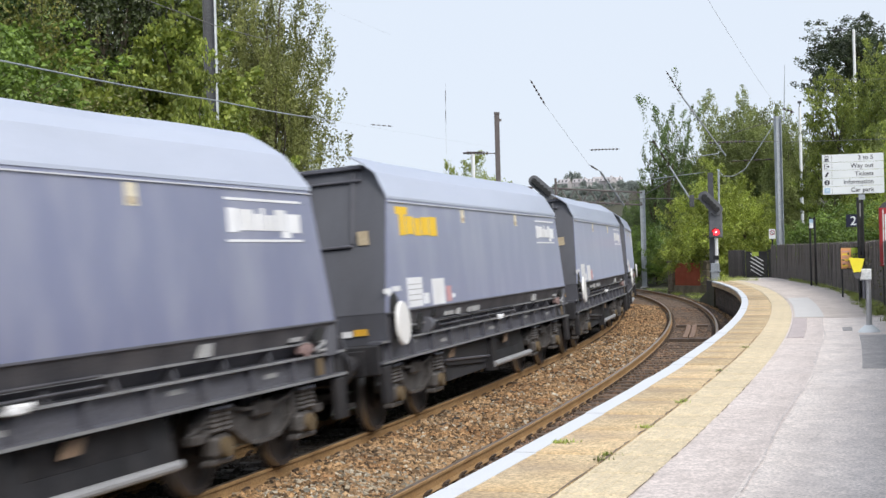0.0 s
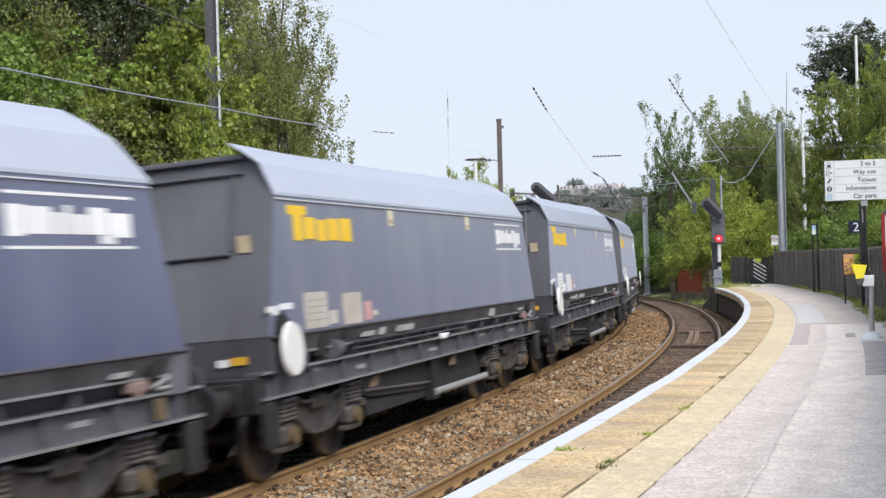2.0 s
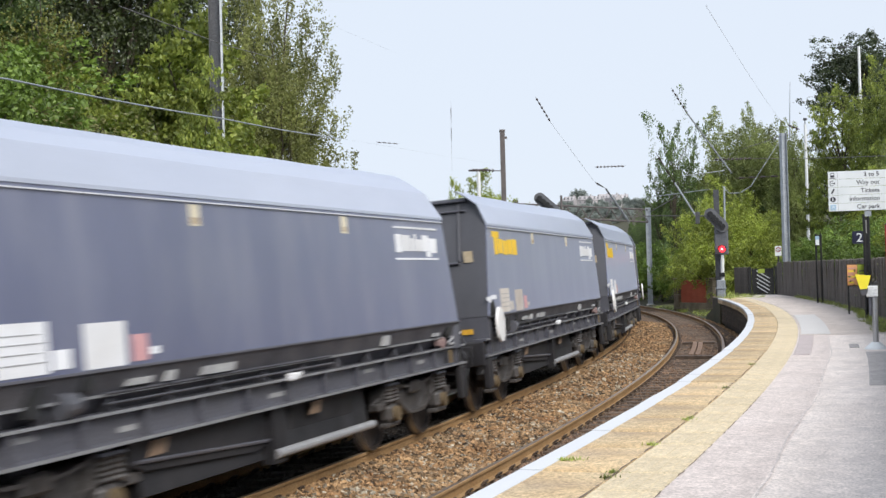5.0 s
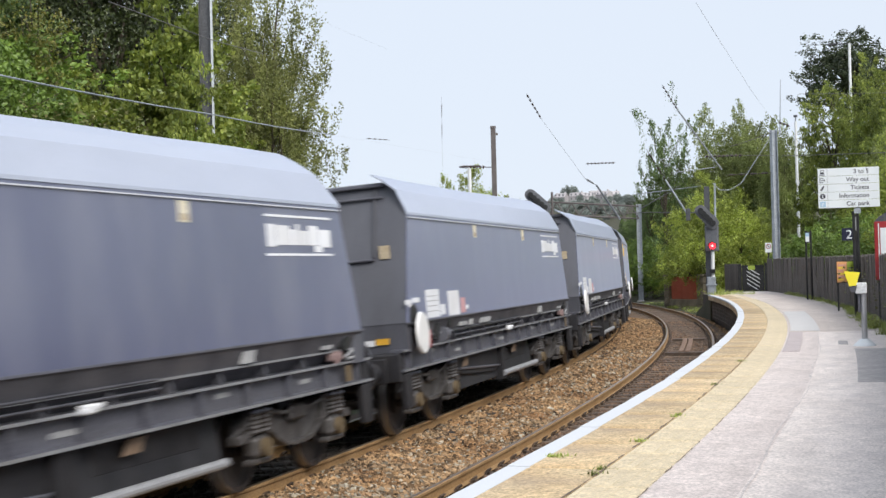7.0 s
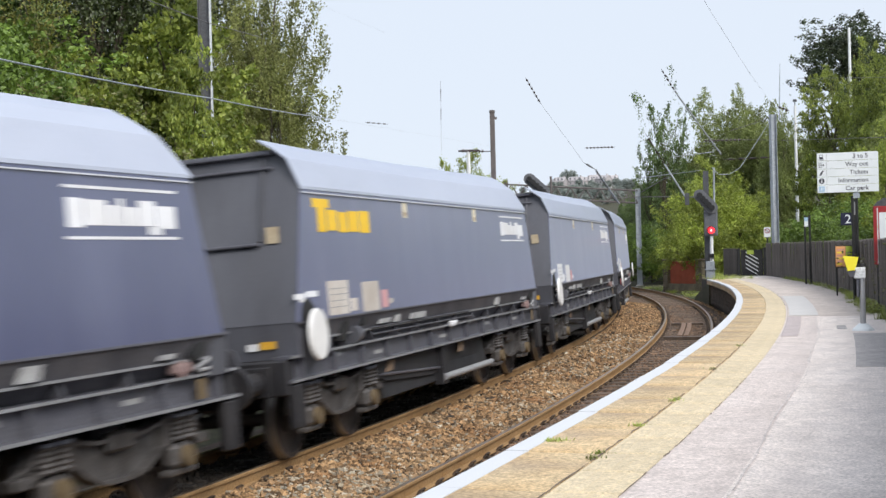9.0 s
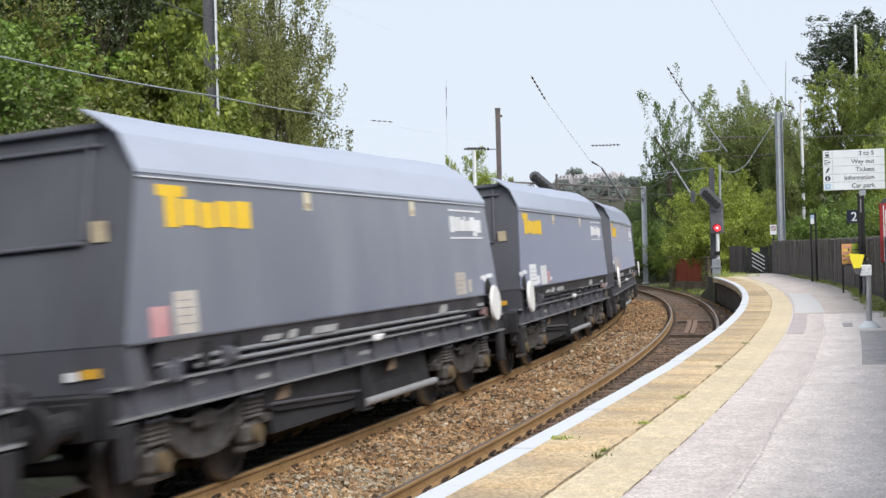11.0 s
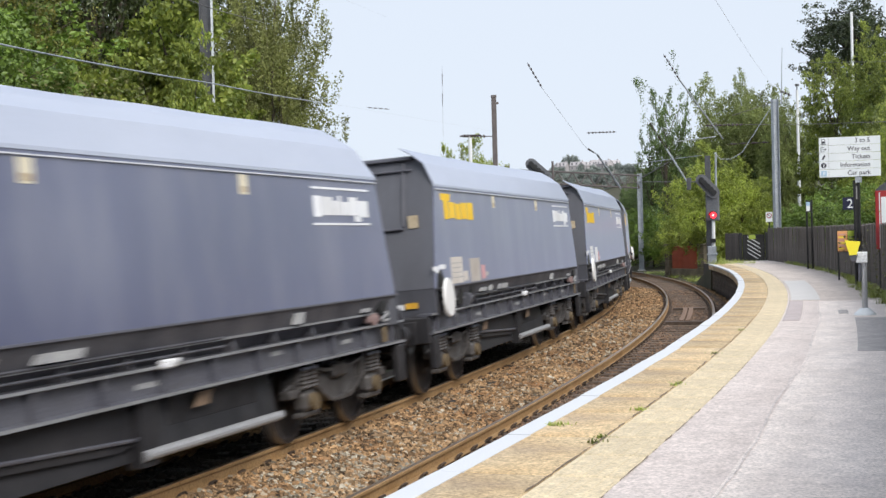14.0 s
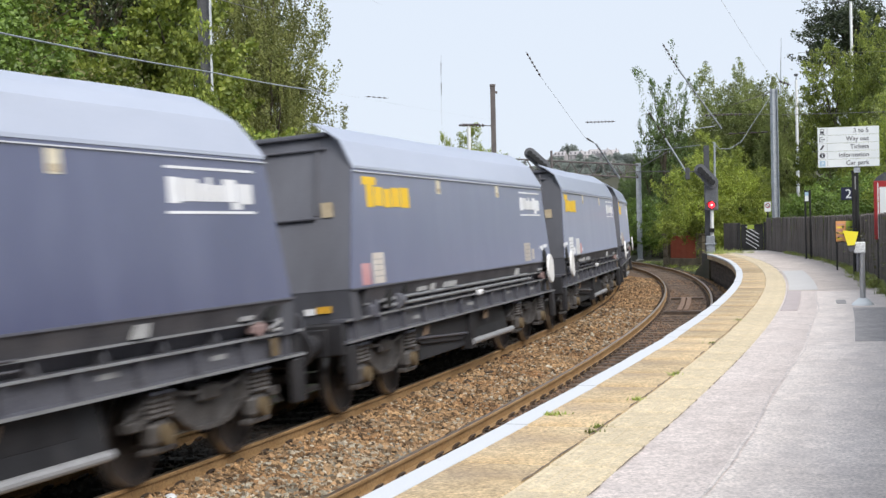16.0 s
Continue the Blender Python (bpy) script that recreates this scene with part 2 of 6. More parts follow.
M_SEAL = surf("tarred joint", (0.54, 0.485, 0.465), (0.66, 0.595, 0.565), 2.5, 40, 0.8, 0, 0.4, grain=0.45, mid=(9, 0.2))
M_COPING = surf("sandstone coping", (0.495, 0.35, 0.19), (0.585, 0.465, 0.295), 1.2, 45, 0.88, 0, 0.6, dirt=(0.23, 0.19, 0.17), dirt_scale=0.9, dirt_amount=0.7, vary=0.2, grain=0.5, mid=(17, 0.16))
M_TACTILE = surf("buff tactile slab", (0.62, 0.515, 0.35), (0.69, 0.595, 0.43), 1.5, 50, 0.85, 0, 0.3, dirt=(0.44, 0.35, 0.24), dirt_scale=1.2, dirt_amount=0.45, vary=0.05, grain=0.3, mid=(10, 0.1))
M_LINE = surf("white edge paint", (0.60, 0.62, 0.66), (0.66, 0.68, 0.72), 2, 70, 0.7, 0, 0.25, dirt=(0.5, 0.48, 0.46), dirt_scale=2, dirt_amount=0.3, grain=0.06)
M_BRICK = surf("sooty platform brick", (0.05, 0.038, 0.03), (0.1, 0.075, 0.055), 2, 40, 0.9, 0, 0.5, vary=0.3)
M_MORTAR = surf("dark mortar", (0.05, 0.045, 0.04), (0.07, 0.06, 0.05), 4, 60, 0.95)
M_WORN = surf("earthy worn joint", (0.1, 0.075, 0.055), (0.24, 0.185, 0.135), 6, 60, 0.95, 0, 0.4)
M_SIGGREY = surf("mid-grey signal casing", (0.115, 0.12, 0.135), (0.15, 0.155, 0.17), 3, 40, 0.55, 0, 0.05)
M_FENCE = surf("weathered grey timber board", (0.088, 0.077, 0.07), (0.155, 0.138, 0.126), 1.5, 40, 0.9, 0, 0.6, stretch=(6, 6, 0.6), dirt=(0.045, 0.038, 0.032), dirt_scale=2.0, dirt_amount=0.5, vary=0.2)
M_BLACK = surf("black painted steel", (0.012, 0.012, 0.013), (0.025, 0.025, 0.026), 4, 60, 0.45, 0, 0.1)
M_GALV = surf("galvanised steel", (0.33, 0.36, 0.4), (0.45, 0.48, 0.52), 3, 40, 0.5, 0.35, 0.1)
# pale steel; on the left mast it paints sunlight on one flange
M_GALVLIT = surf("pale steel for housing and lit flange", (0.62, 0.64, 0.66), (0.74, 0.76, 0.78), 3, 40, 0.55, 0.1, 0.1)
M_MASTGREY = surf("dull grey mast steel", (0.075, 0.078, 0.088), (0.11, 0.112, 0.12), 3, 40, 0.6, 0.2, 0.1)
M_MASTBROWN = surf("brown weathered mast", (0.105, 0.09, 0.09), (0.15, 0.13, 0.125), 3, 40, 0.7, 0, 0.1)
M_WHITEPOLE = surf("white painted pole", (0.75, 0.76, 0.78), (0.82, 0.83, 0.84), 3, 50, 0.5, 0, 0.05, grain=0.05)
M_INSUL = surf("brown glazed insulator", (0.045, 0.03, 0.028), (0.07, 0.05, 0.045), 5, 60, 0.25, 0, 0.0)
M_WIRE = surf("dull contact wire", (0.14, 0.13, 0.13), (0.2, 0.19, 0.19), 4, 40, 0.5, 0.4, 0.0)
M_WIREPALE = surf("pale weathered wire", (0.42, 0.43, 0.45), (0.52, 0.53, 0.55), 4, 40, 0.5, 0.1, 0.0)
M_SIGWHITE = surf("white sign face", (0.74, 0.78, 0.80), (0.80, 0.83, 0.85), 2, 60, 0.35, 0, 0.0, grain=0.03)
M_INK = surf("dark sign ink", (0.03, 0.03, 0.045), (0.04, 0.04, 0.055), 4, 50, 0.5, 0, 0.0, grain=0.05)
M_NAVY = surf("navy sign face", (0.012, 0.014, 0.04), (0.02, 0.022, 0.055), 4, 50, 0.4, 0, 0.0, grain=0.05)
M_SIGBLUE = surf("pale blue sign panel", (0.35, 0.52, 0.68), (0.4, 0.57, 0.72), 4, 50, 0.5, 0, 0.0, grain=0.05)
M_YELLOW = surf("bright yellow panel", (0.86, 0.72, 0.03), (0.9, 0.78, 0.06), 3, 50, 0.4, 0, 0.0, grain=0.04)
M_REDPAINT = surf("dark red gloss paint", (0.30, 0.018, 0.02), (0.38, 0.03, 0.032), 3, 50, 0.3, 0, 0.05, grain=0.08)
M_REDBRICK = surf("red painted parapet", (0.40, 0.085, 0.045), (0.48, 0.125, 0.07), 2, 40, 0.8, 0, 0.3, dirt=(0.25, 0.09, 0.05), grain=0.2)
M_PIER = surf("old pier stone", (0.15, 0.125, 0.09), (0.25, 0.21, 0.15), 2.5, 40, 0.9, 0, 0.6, dirt=(0.07, 0.06, 0.045), dirt_scale=2, dirt_amount=0.6, vary=0.2)
M_ORANGE = surf("orange poster panel", (0.72, 0.33, 0.13), (0.76, 0.42, 0.2), 3, 40, 0.4, 0, 0, grain=0.05)
M_LIME = surf("green poster panel", (0.32, 0.42, 0.05), (0.4, 0.5, 0.09), 3, 40, 0.4, 0, 0, grain=0.05)
M_BARK = surf("tree bark", (0.06, 0.048, 0.035), (0.11, 0.09, 0.065), 6, 50, 0.95, 0, 0.6)
# far houses: roof, wall and pane are greyed to paint the haze
M_ROOFTILE = surf("weathered tile roof paled for haze", (0.36, 0.345, 0.36), (0.46, 0.425, 0.43), 2, 20, 0.8, 0, 0.2, vary=0.2)
M_HOUSEWALL = surf("brick house wall paled for haze", (0.4, 0.375, 0.385), (0.5, 0.47, 0.475), 1, 15, 0.9, 0, 0.2, vary=0.3)
M_PANE = surf("window pane paled for haze", (0.2, 0.2, 0.21), (0.26, 0.26, 0.27), 2, 20, 0.15, 0, 0)
# wagon
# the body paints' pale dirt streaks: dust, and streaky sky reflections put into colour
STREAK = (1.0, 1.0, 0.36)
M_WBLUE = surf("dusty blue wagon paint", (0.019, 0.024, 0.094), (0.033, 0.039, 0.12), 1.2, 70, 0.36, 0, 0.06, stretch=STREAK, dirt=(0.17, 0.185, 0.28), dirt_scale=1.6, dirt_amount=0.26, vary=0.1, grain=0.07, rough2=0.42, coat=1.0)
M_WGREY = surf("grimy grey-blue wagon paint", (0.078, 0.085, 0.115), (0.12, 0.126, 0.155), 1.2, 70, 0.42, 0, 0.06, stretch=STREAK, dirt=(0.26, 0.265, 0.3), dirt_scale=1.3, dirt_amount=0.3, vary=0.1, grain=0.07, rough2=0.45, coat=0.7)
M_WEND = surf("grey wagon end steel", (0.075, 0.077, 0.094), (0.118, 0.12, 0.139), 1.2, 60, 0.5, 0, 0.1, stretch=STREAK, dirt=(0.05, 0.047, 0.05), dirt_scale=1.5, dirt_amount=0.5, grain=0.1, vary=0.28)
M_WROOF = surf("pale aluminium roof sheet", (0.36, 0.395, 0.49), (0.42, 0.455, 0.55), 0.9, 30, 0.42, 0.0, 0.05, stretch=(0.5, 1.5, 1.5), dirt=(0.32, 0.34, 0.39), dirt_scale=0.8, dirt_amount=0.45, vary=0.06, grain=0.04, rough2=0.36, coat=1.0)
M_WTRIM = surf("white roof trim", (0.55, 0.57, 0.62), (0.62, 0.63, 0.68), 2, 50, 0.5, 0, 0, grain=0.05)
M_WDARK = surf("dark underframe steel", (0.012, 0.0115, 0.0135), (0.026, 0.025, 0.029), 2, 45, 0.55, 0.1, 0.2, dirt=(0.06, 0.055, 0.056), dirt_scale=2.5, dirt_amount=0.45)
M_WSOLE = surf("grey solebar steel", (0.1, 0.101, 0.123), (0.17, 0.172, 0.198), 2, 45, 0.34, 0.25, 0.15, stretch=(0.4, 1, 1.6), dirt=(0.055, 0.052, 0.055), dirt_scale=2.0, dirt_amount=0.6)
M_WSLOPE = surf("grimy lower hopper steel", (0.045, 0.045, 0.053), (0.085, 0.084, 0.097), 2, 45, 0.5, 0.1, 0.15, dirt=(0.11, 0.1, 0.1), dirt_scale=2.0, dirt_amount=0.4)
M_STEELPOST = surf("brushed steel post", (0.42, 0.43, 0.45), (0.52, 0.53, 0.55), 3, 30, 0.35, 0.5, 0.0, grain=0.08)
# pale steel of lips and pipes, also the highlight painted on the solebar edges
M_WLIP = surf("pale steel and edge highlight", (0.24, 0.245, 0.26), (0.33, 0.335, 0.35), 3, 45, 0.4, 0.3, 0.1, dirt=(0.2, 0.19, 0.18), dirt_amount=0.5)
M_WBOGIE = surf("grimy cast bogie steel", (0.05, 0.047, 0.047), (0.125, 0.117, 0.115), 4, 40, 0.42, 0.2, 0.4, dirt=(0.045, 0.037, 0.032), dirt_scale=3, dirt_amount=0.7)
M_WHEEL = surf("dark wheel steel", (0.03, 0.026, 0.026), (0.055, 0.045, 0.042), 3, 45, 0.65, 0.3, 0.2)
M_TREAD = surf("polished wheel tread", (0.3, 0.28, 0.26), (0.4, 0.38, 0.36), 3, 45, 0.35, 0.8, 0.1)
M_WPIPE = surf("pale grey brake pipe", (0.25, 0.25, 0.26), (0.33, 0.33, 0.34), 3, 45, 0.5, 0.1, 0.05)
M_WLABEL = surf("white data panel", (0.74, 0.75, 0.78), (0.80, 0.81, 0.84), 3, 45, 0.5, 0, 0, vary=0.08, grain=0.08, dirt=(0.5, 0.46, 0.4), dirt_amount=0.3)
M_WGREYLAB = surf("faded grey stencil", (0.27, 0.27, 0.28), (0.36, 0.36, 0.36), 5, 45, 0.6, 0, 0, grain=0.2)
M_WLOGO = surf("yellow lettering", (0.80, 0.50, 0.02), (0.85, 0.56, 0.04), 3, 45, 0.5, 0, 0, grain=0.06)
M_WAMBER = surf("amber reflective panel", (0.62, 0.33, 0.03), (0.7, 0.42, 0.06), 4, 45, 0.5, 0, 0, grain=0.15)
M_WCREAM = surf("cream notice plate", (0.62, 0.56, 0.42), (0.70, 0.64, 0.5), 4, 45, 0.5, 0, 0, grain=0.12)
M_WRED = surf("faded red label", (0.50, 0.24, 0.25), (0.62, 0.36, 0.37), 4, 45, 0.5, 0, 0, grain=0.12)
M_WTAN = surf("weathered tan plate", (0.40, 0.31, 0.2), (0.52, 0.44, 0.31), 6, 45, 0.5, 0, 0, grain=0.2)
M_WBEIGE = surf("soiled beige data panel", (0.52, 0.47, 0.42), (0.62, 0.58, 0.54), 5, 45, 0.5, 0, 0, vary=0.12, grain=0.12, dirt=(0.36, 0.3, 0.25), dirt_amount=0.5)
M_WRUSTY = surf("dusty reddish casting", (0.2, 0.13, 0.125), (0.3, 0.22, 0.21), 6, 45, 0.6, 0, 0.2, grain=0.2)
M_REDTAG = surf("dusty red tag", (0.33, 0.07, 0.075), (0.42, 0.13, 0.13), 5, 45, 0.5, 0, 0, grain=0.2)
M_WBROWN = surf("brown placard", (0.22, 0.15, 0.1), (0.3, 0.21, 0.15), 4, 45, 0.6, 0, 0, grain=0.2)
M_WCAP = surf("dull ochre axle cap", (0.1, 0.072, 0.04), (0.15, 0.108, 0.058), 4, 45, 0.6, 0, 0.1, grain=0.25)
M_DISC = surf("cream painted handwheel", (0.74, 0.73, 0.72), (0.80, 0.79, 0.78), 4, 45, 0.5, 0, 0.05, grain=0.06)
L_SYC = leaf_mat("sycamore leaf", (0.085, 0.145, 0.025), (0.21, 0.31, 0.05))
L_LIME = leaf_mat("fresh yellow-green leaf", (0.125, 0.18, 0.028), (0.33, 0.375, 0.07), 0.27)
L_BIRCH = leaf_mat("birch leaf", (0.14, 0.165, 0.042), (0.28, 0.29, 0.09), 0.28)
L_YEW = leaf_mat("dark conifer needle", (0.017, 0.027, 0.006), (0.058, 0.078, 0.017), 0.03)
L_OLIVE = leaf_mat("muted olive leaf", (0.15, 0.19, 0.052), (0.29, 0.33, 0.11), 0.32)
# the ramp's bright end paints sunlight on the leaf tips
L_MAPLE = leaf_mat("sunlit maple leaf", (0.095, 0.14, 0.03), (0.36, 0.41, 0.08), 0.28)
L_DARK = leaf_mat("dark grey-green leaf", (0.03, 0.048, 0.022), (0.085, 0.11, 0.05), 0.15)
L_RUSTY = leaf_mat("green leaf turning rust", (0.095, 0.14, 0.03), (0.22, 0.2, 0.045))
L_BRAMBLE = leaf_mat("bramble and dry twig leaf", (0.1, 0.115, 0.035), (0.22, 0.21, 0.08))
L_ASH = leaf_mat("deep green leaf", (0.06, 0.11, 0.03), (0.15, 0.21, 0.06))
L_SPRING = leaf_mat("bright bushy leaf", (0.19, 0.25, 0.04), (0.42, 0.48, 0.09), 0.3)
# aerial haze is mixed into this pale leaf colour
L_FAR = leaf_mat("grey-green leaf paled for haze", (0.22, 0.26, 0.24), (0.31, 0.34, 0.31))
L_GRASS = leaf_mat("grass blade", (0.2, 0.25, 0.05), (0.38, 0.43, 0.11))

# ---------- ground, hills and the two tracks ----------
def ground_height(s, off, x, y):
    d = math.hypot(x, y)
    if off < -5.2:
        u = -off - 5.2
        z = -0.42 + 3.6 * min(1, u / 9) ** 1.3 + 0.06 * max(0, u - 9) ** 0.9
    elif off < 5.75:
        z = -0.5 if s < 62 else -0.42
        if off > 2.3 and s > 71:
            z = -0.3 + 0.25 * min(1, (off - 2.3) / 2)
    else:
        z = 0.35 + 0.1 * min(off - 5.75, 12) + 0.015 * max(0, min(off - 18, 100))
        if off < 6.2:
            z -= 0.3
    z = min(z, 5.5)
    far = max(0.0, min(1.0, (d - 380) / 520))
    way = math.degrees(math.atan2(x, max(y, 1.0)))
    hill = (39 if way > -16 else max(27.0, 39 - 3.6 * (-16 - way))) * far * far * (3 - 2 * far) + 3 * far * noise.noise(Vector((x / 90, y / 90, 0)))
    return z + hill + 0.12 * noise.noise(Vector((x / 3, y / 3, 2.0))) * (1 if off < -6 or off > 7 else 0)


def build_ground():
    def axis(fine_lo, fine_hi, step, far):
        a = list(np.arange(fine_lo, fine_hi + 1e-6, step))
        g, v = step, fine_hi
        while v < far:
            g *= 1.35
            v += g
            a.append(v)
        g, v = step, fine_lo
        while v > -far:
            g *= 1.35
            v -= g
            a.insert(0, v)
        return np.array(a)
    xs, ys = axis(-50, 14, 1.0, 3000), axis(-12, 118, 1.6, 3000)
    keep = LINE_S[::4]
    lx, ly, lt = _x[::4], _y[::4], _th[::4]
    bm = bmesh.new()
    grid = []
    for y in ys:
        row = []
        for x in xs:
            i = int(np.argmin((lx - x) ** 2 + (ly - y) ** 2))
            off = (x - lx[i]) * math.cos(lt[i]) + (y - ly[i]) * math.sin(lt[i])
            if i in (0, len(keep) - 1):
                off = 60.0
            row.append(bm.verts.new((x, y, ground_height(float(keep[i]), float(off), float(x), float(y)))))
        grid.append(row)
    for a, b in zip(grid, grid[1:]):
        for i in range(len(a) - 1):
            bm.faces.new((a[i], a[i + 1], b[i + 1], b[i]))
    tagged(link("ground", bm, M_EARTH, smooth=True), "earth and rough grass, rising to a wooded bank and far hills", "ground", kind="structure")


build_ground()

BED = [(-5.6, -0.6), (-4.6, -0.32), (-3.9, -0.24), (-2.6, -0.16), (-1.9, -0.1), (-1.7, -0.075), (-1.2, -0.09), (-0.8, -0.12), (-0.25, -0.185), (0, -0.21), (1.5, -0.21), (2.0, -0.23)]


def bed_z(off):
    return np.interp(off, [a for a, b in BED], [b for a, b in BED])


bm = bmesh.new()
strip(bm, BED[4:] + [(2.24, -0.24), (2.3, -0.6)], -60, 62, 1.0)
strip(bm, BED[4:] + [(2.7, -0.6)], 62, 230, 1.0)
# the far track's half of the bed has the train's shade as colour
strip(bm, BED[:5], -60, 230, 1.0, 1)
ballast_bed = tagged(link("ballast_bed", bm, [M_BED, M_BEDDARK], smooth=True), "rust-brown ballast bed under both tracks, coloured darker for the train's shade", "ballast", kind="structure")


def rail_outline(o, z):
    return [(o - 0.036, z - 0.008), (o - 0.026, z), (o + 0.026, z), (o + 0.036, z - 0.008), (o + 0.036, z - 0.036), (o + 0.01, z - 0.05), (o + 0.01, z - 0.135),
            (o + 0.07, z - 0.15), (o + 0.07, z - 0.159), (o - 0.07, z - 0.159), (o - 0.07, z - 0.15), (o - 0.01, z - 0.135), (o - 0.01, z - 0.05), (o - 0.036, z - 0.036)]


def build_track(name, label, left, z_left, z_right, sleeper_to, wood):
    tr = base(name, Matrix(), label, "railway track", kind="structure")
    for o, z in ((left, z_left), (left + GAUGE, z_right)):
        bm = bmesh.new()
        rings = sweep(bm, rail_outline(o, z), -90, 200, 0.8)
        tidy(bm)
        bm.faces.ensure_lookup_table()
        for f in bm.faces:
            if len(f.verts) == 4 and f.calc_center_median().z > z - 0.004 and f.normal.z > 0.7:
                f.material_index = 1
        part("rail", bm, [M_RAIL, M_RAILTOP], tr)
    mid, zm = left + GAUGE / 2, (z_left + z_right) / 2 - 0.159
    lean = pose(0, 0, 0, -math.degrees(math.atan2(z_right - z_left, GAUGE)))
    bm = bmesh.new()
    box(bm, -0.125, 0.125, -1.28, 1.28, -0.16, 0.0, bevel=0.012)
    me = link("sleeper", tidy(bm), wood, tr)
    me.matrix_basis = on_line(-7.88, mid, zm) @ lean
    rng = random.Random(5)
    n = 1
    while -7.88 + n * 0.66 < sleeper_to:
        sl = new("sleeper", me.data)
        sl.parent = tr
        sl.matrix_basis = on_line(-7.88 + n * 0.66 + rng.uniform(-0.02, 0.02), mid, zm - 0.002 + rng.uniform(-0.006, 0.002), rng.uniform(-0.6, 0.6)) @ lean
        n += 1
    # spring clips beside the rails
    bm = bmesh.new()
    for k in range(n):
        s = -7.88 + k * 0.66
        if s > 60:
            break
        for o, z in ((left, z_left), (left + GAUGE, z_right)):
            for side in (-1, 1):
                m = on_line(s, o + side * 0.1, z - 0.15)
                pts = [m @ Vector(q) for q in ((-0.075, 0.03 * side, 0.0), (-0.06, 0, 0.045), (-0.01, -0.035 * side, 0.062), (0.05, -0.02 * side, 0.05), (0.07, 0.02 * side, 0.02), (0.02, 0.045 * side, 0.015))]
                for a, b in zip(pts, pts[1:]):
                    tube(bm, a, b, 0.014, n=5, cap=False)
                v = m @ Vector((0, -0.02 * side, 0))
                tube(bm, v + Vector((0, 0, -0.02)), v + Vector((0, 0, 0.02)), 0.055, 0.045, n=6)
    tagged(part("rail_clips", bm, M_CLIP, tr), kind="stuff")
    return tr


near_track = build_track("near_track", "empty near track with rusty rails on dark sleepers", 0.0, 0.0, Z_C, 96, M_SLEEPER)
far_track = build_track("far_track", "far track with rusty rails under the train", OFF_A - GAUGE, Z_FAR - 0.1, Z_FAR, 96, M_SHADESLEEPER)
bm = bmesh.new()
prism(bm, [(-0.3, -0.05), (0.3, -0.05), (0.3, 0.045), (-0.3, 0.045)], -0.03, 0.02, "y")
for i in range(4):
    tube(bm, (-0.22 + i * 0.145, -0.06, 0), (-0.22 + i * 0.145, 0.02, 0), 0.03, n=6)
bmesh.ops.transform(bm, matrix=on_line(9.75, 0.055, -0.085), verts=bm.verts)
part("fishplate", tidy(bm), M_CLIP, near_track, "dark bolted rail joint plate")
cover = base("cable_trough", Matrix(), "long brown timber cable cover lying between the rails", "cable cover")
for o in (0.62, 0.8):
    bm = bmesh.new()
    sweep(bm, [(o - 0.07, -0.18), (o - 0.07, -0.06), (o + 0.07, -0.06), (o + 0.07, -0.18)], 39.2, 45.6, 0.8)
    part("board", tidy(bm), M_TROUGH, cover)
for s in (38.9, 45.9):
    bm = bmesh.new()
    sweep(bm, [(0.2, -0.2), (0.2, -0.08), (1.25, -0.08), (1.25, -0.2)], s - 0.14, s + 0.14, 0.28)
    part("cross_board", tidy(bm), M_CLIP, cover, "dark cross board")


def stones(name, count, s0, s1, o0, o1, size, seed, label, material):
    """Loose broken stones, each a solid of its own shape."""
    rg = np.random.RandomState(seed)
    corner = np.array([(x, y, z) for z in (-1, 1) for y in (-1, 1) for x in (-1, 1)], float)
    quads = np.array([(0, 2, 3, 1), (4, 5, 7, 6), (0, 1, 5, 4), (2, 6, 7, 3), (0, 4, 6, 2), (1, 3, 7, 5)])
    s = s0 + (s1 - s0) * rg.rand(count) ** 1.35
    o = o0 + (o1 - o0) * rg.rand(count)
    rail_lines = np.array([0, GAUGE, OFF_A, OFF_A - GAUGE])
    clear = np.min(abs(o[:, None] - rail_lines[None]), 1) > 0.085
    s, o = s[clear], o[clear]
    n = len(s)
    th = np.interp(s, LINE_S, _th)
    px, py = np.interp(s, LINE_S, _x) + o * np.cos(th), np.interp(s, LINE_S, _y) + o * np.sin(th)
    pz = bed_z(o) + 0.008 + 0.012 * np.sin(o * 3.1 + s * 0.4) + 0.022 * rg.rand(n)
    r = size * (0.55 + 0.9 * rg.rand(n))
    shape = corner[None] * (0.55 + 0.45 * rg.rand(n, 8, 3)) * (0.6 + 0.7 * rg.rand(n, 1, 3)) * r[:, None, None]
    q = rg.randn(n, 4)
    q /= np.linalg.norm(q, axis=1)[:, None]
    w, x, y, z = q.T
    rot = np.stack([1 - 2 * (y * y + z * z), 2 * (x * y - z * w), 2 * (x * z + y * w), 2 * (x * y + z * w), 1 - 2 * (x * x + z * z), 2 * (y * z - x * w),
                    2 * (x * z - y * w), 2 * (y * z + x * w), 1 - 2 * (x * x + y * y)], 1).reshape(n, 3, 3)
    v = np.einsum("nij,nkj->nki", rot, shape) + np.stack([px, py, pz], 1)[:, None, :]
    f = (quads[None] + 8 * np.arange(n)[:, None, None]).reshape(-1, 4)
    me = bpy.data.meshes.new(name)
    me.from_pydata(v.reshape(-1, 3).tolist(), [], f.tolist())
    me.materials.append(material)
    tagged(new(name, me), label, "ballast", kind="stuff")


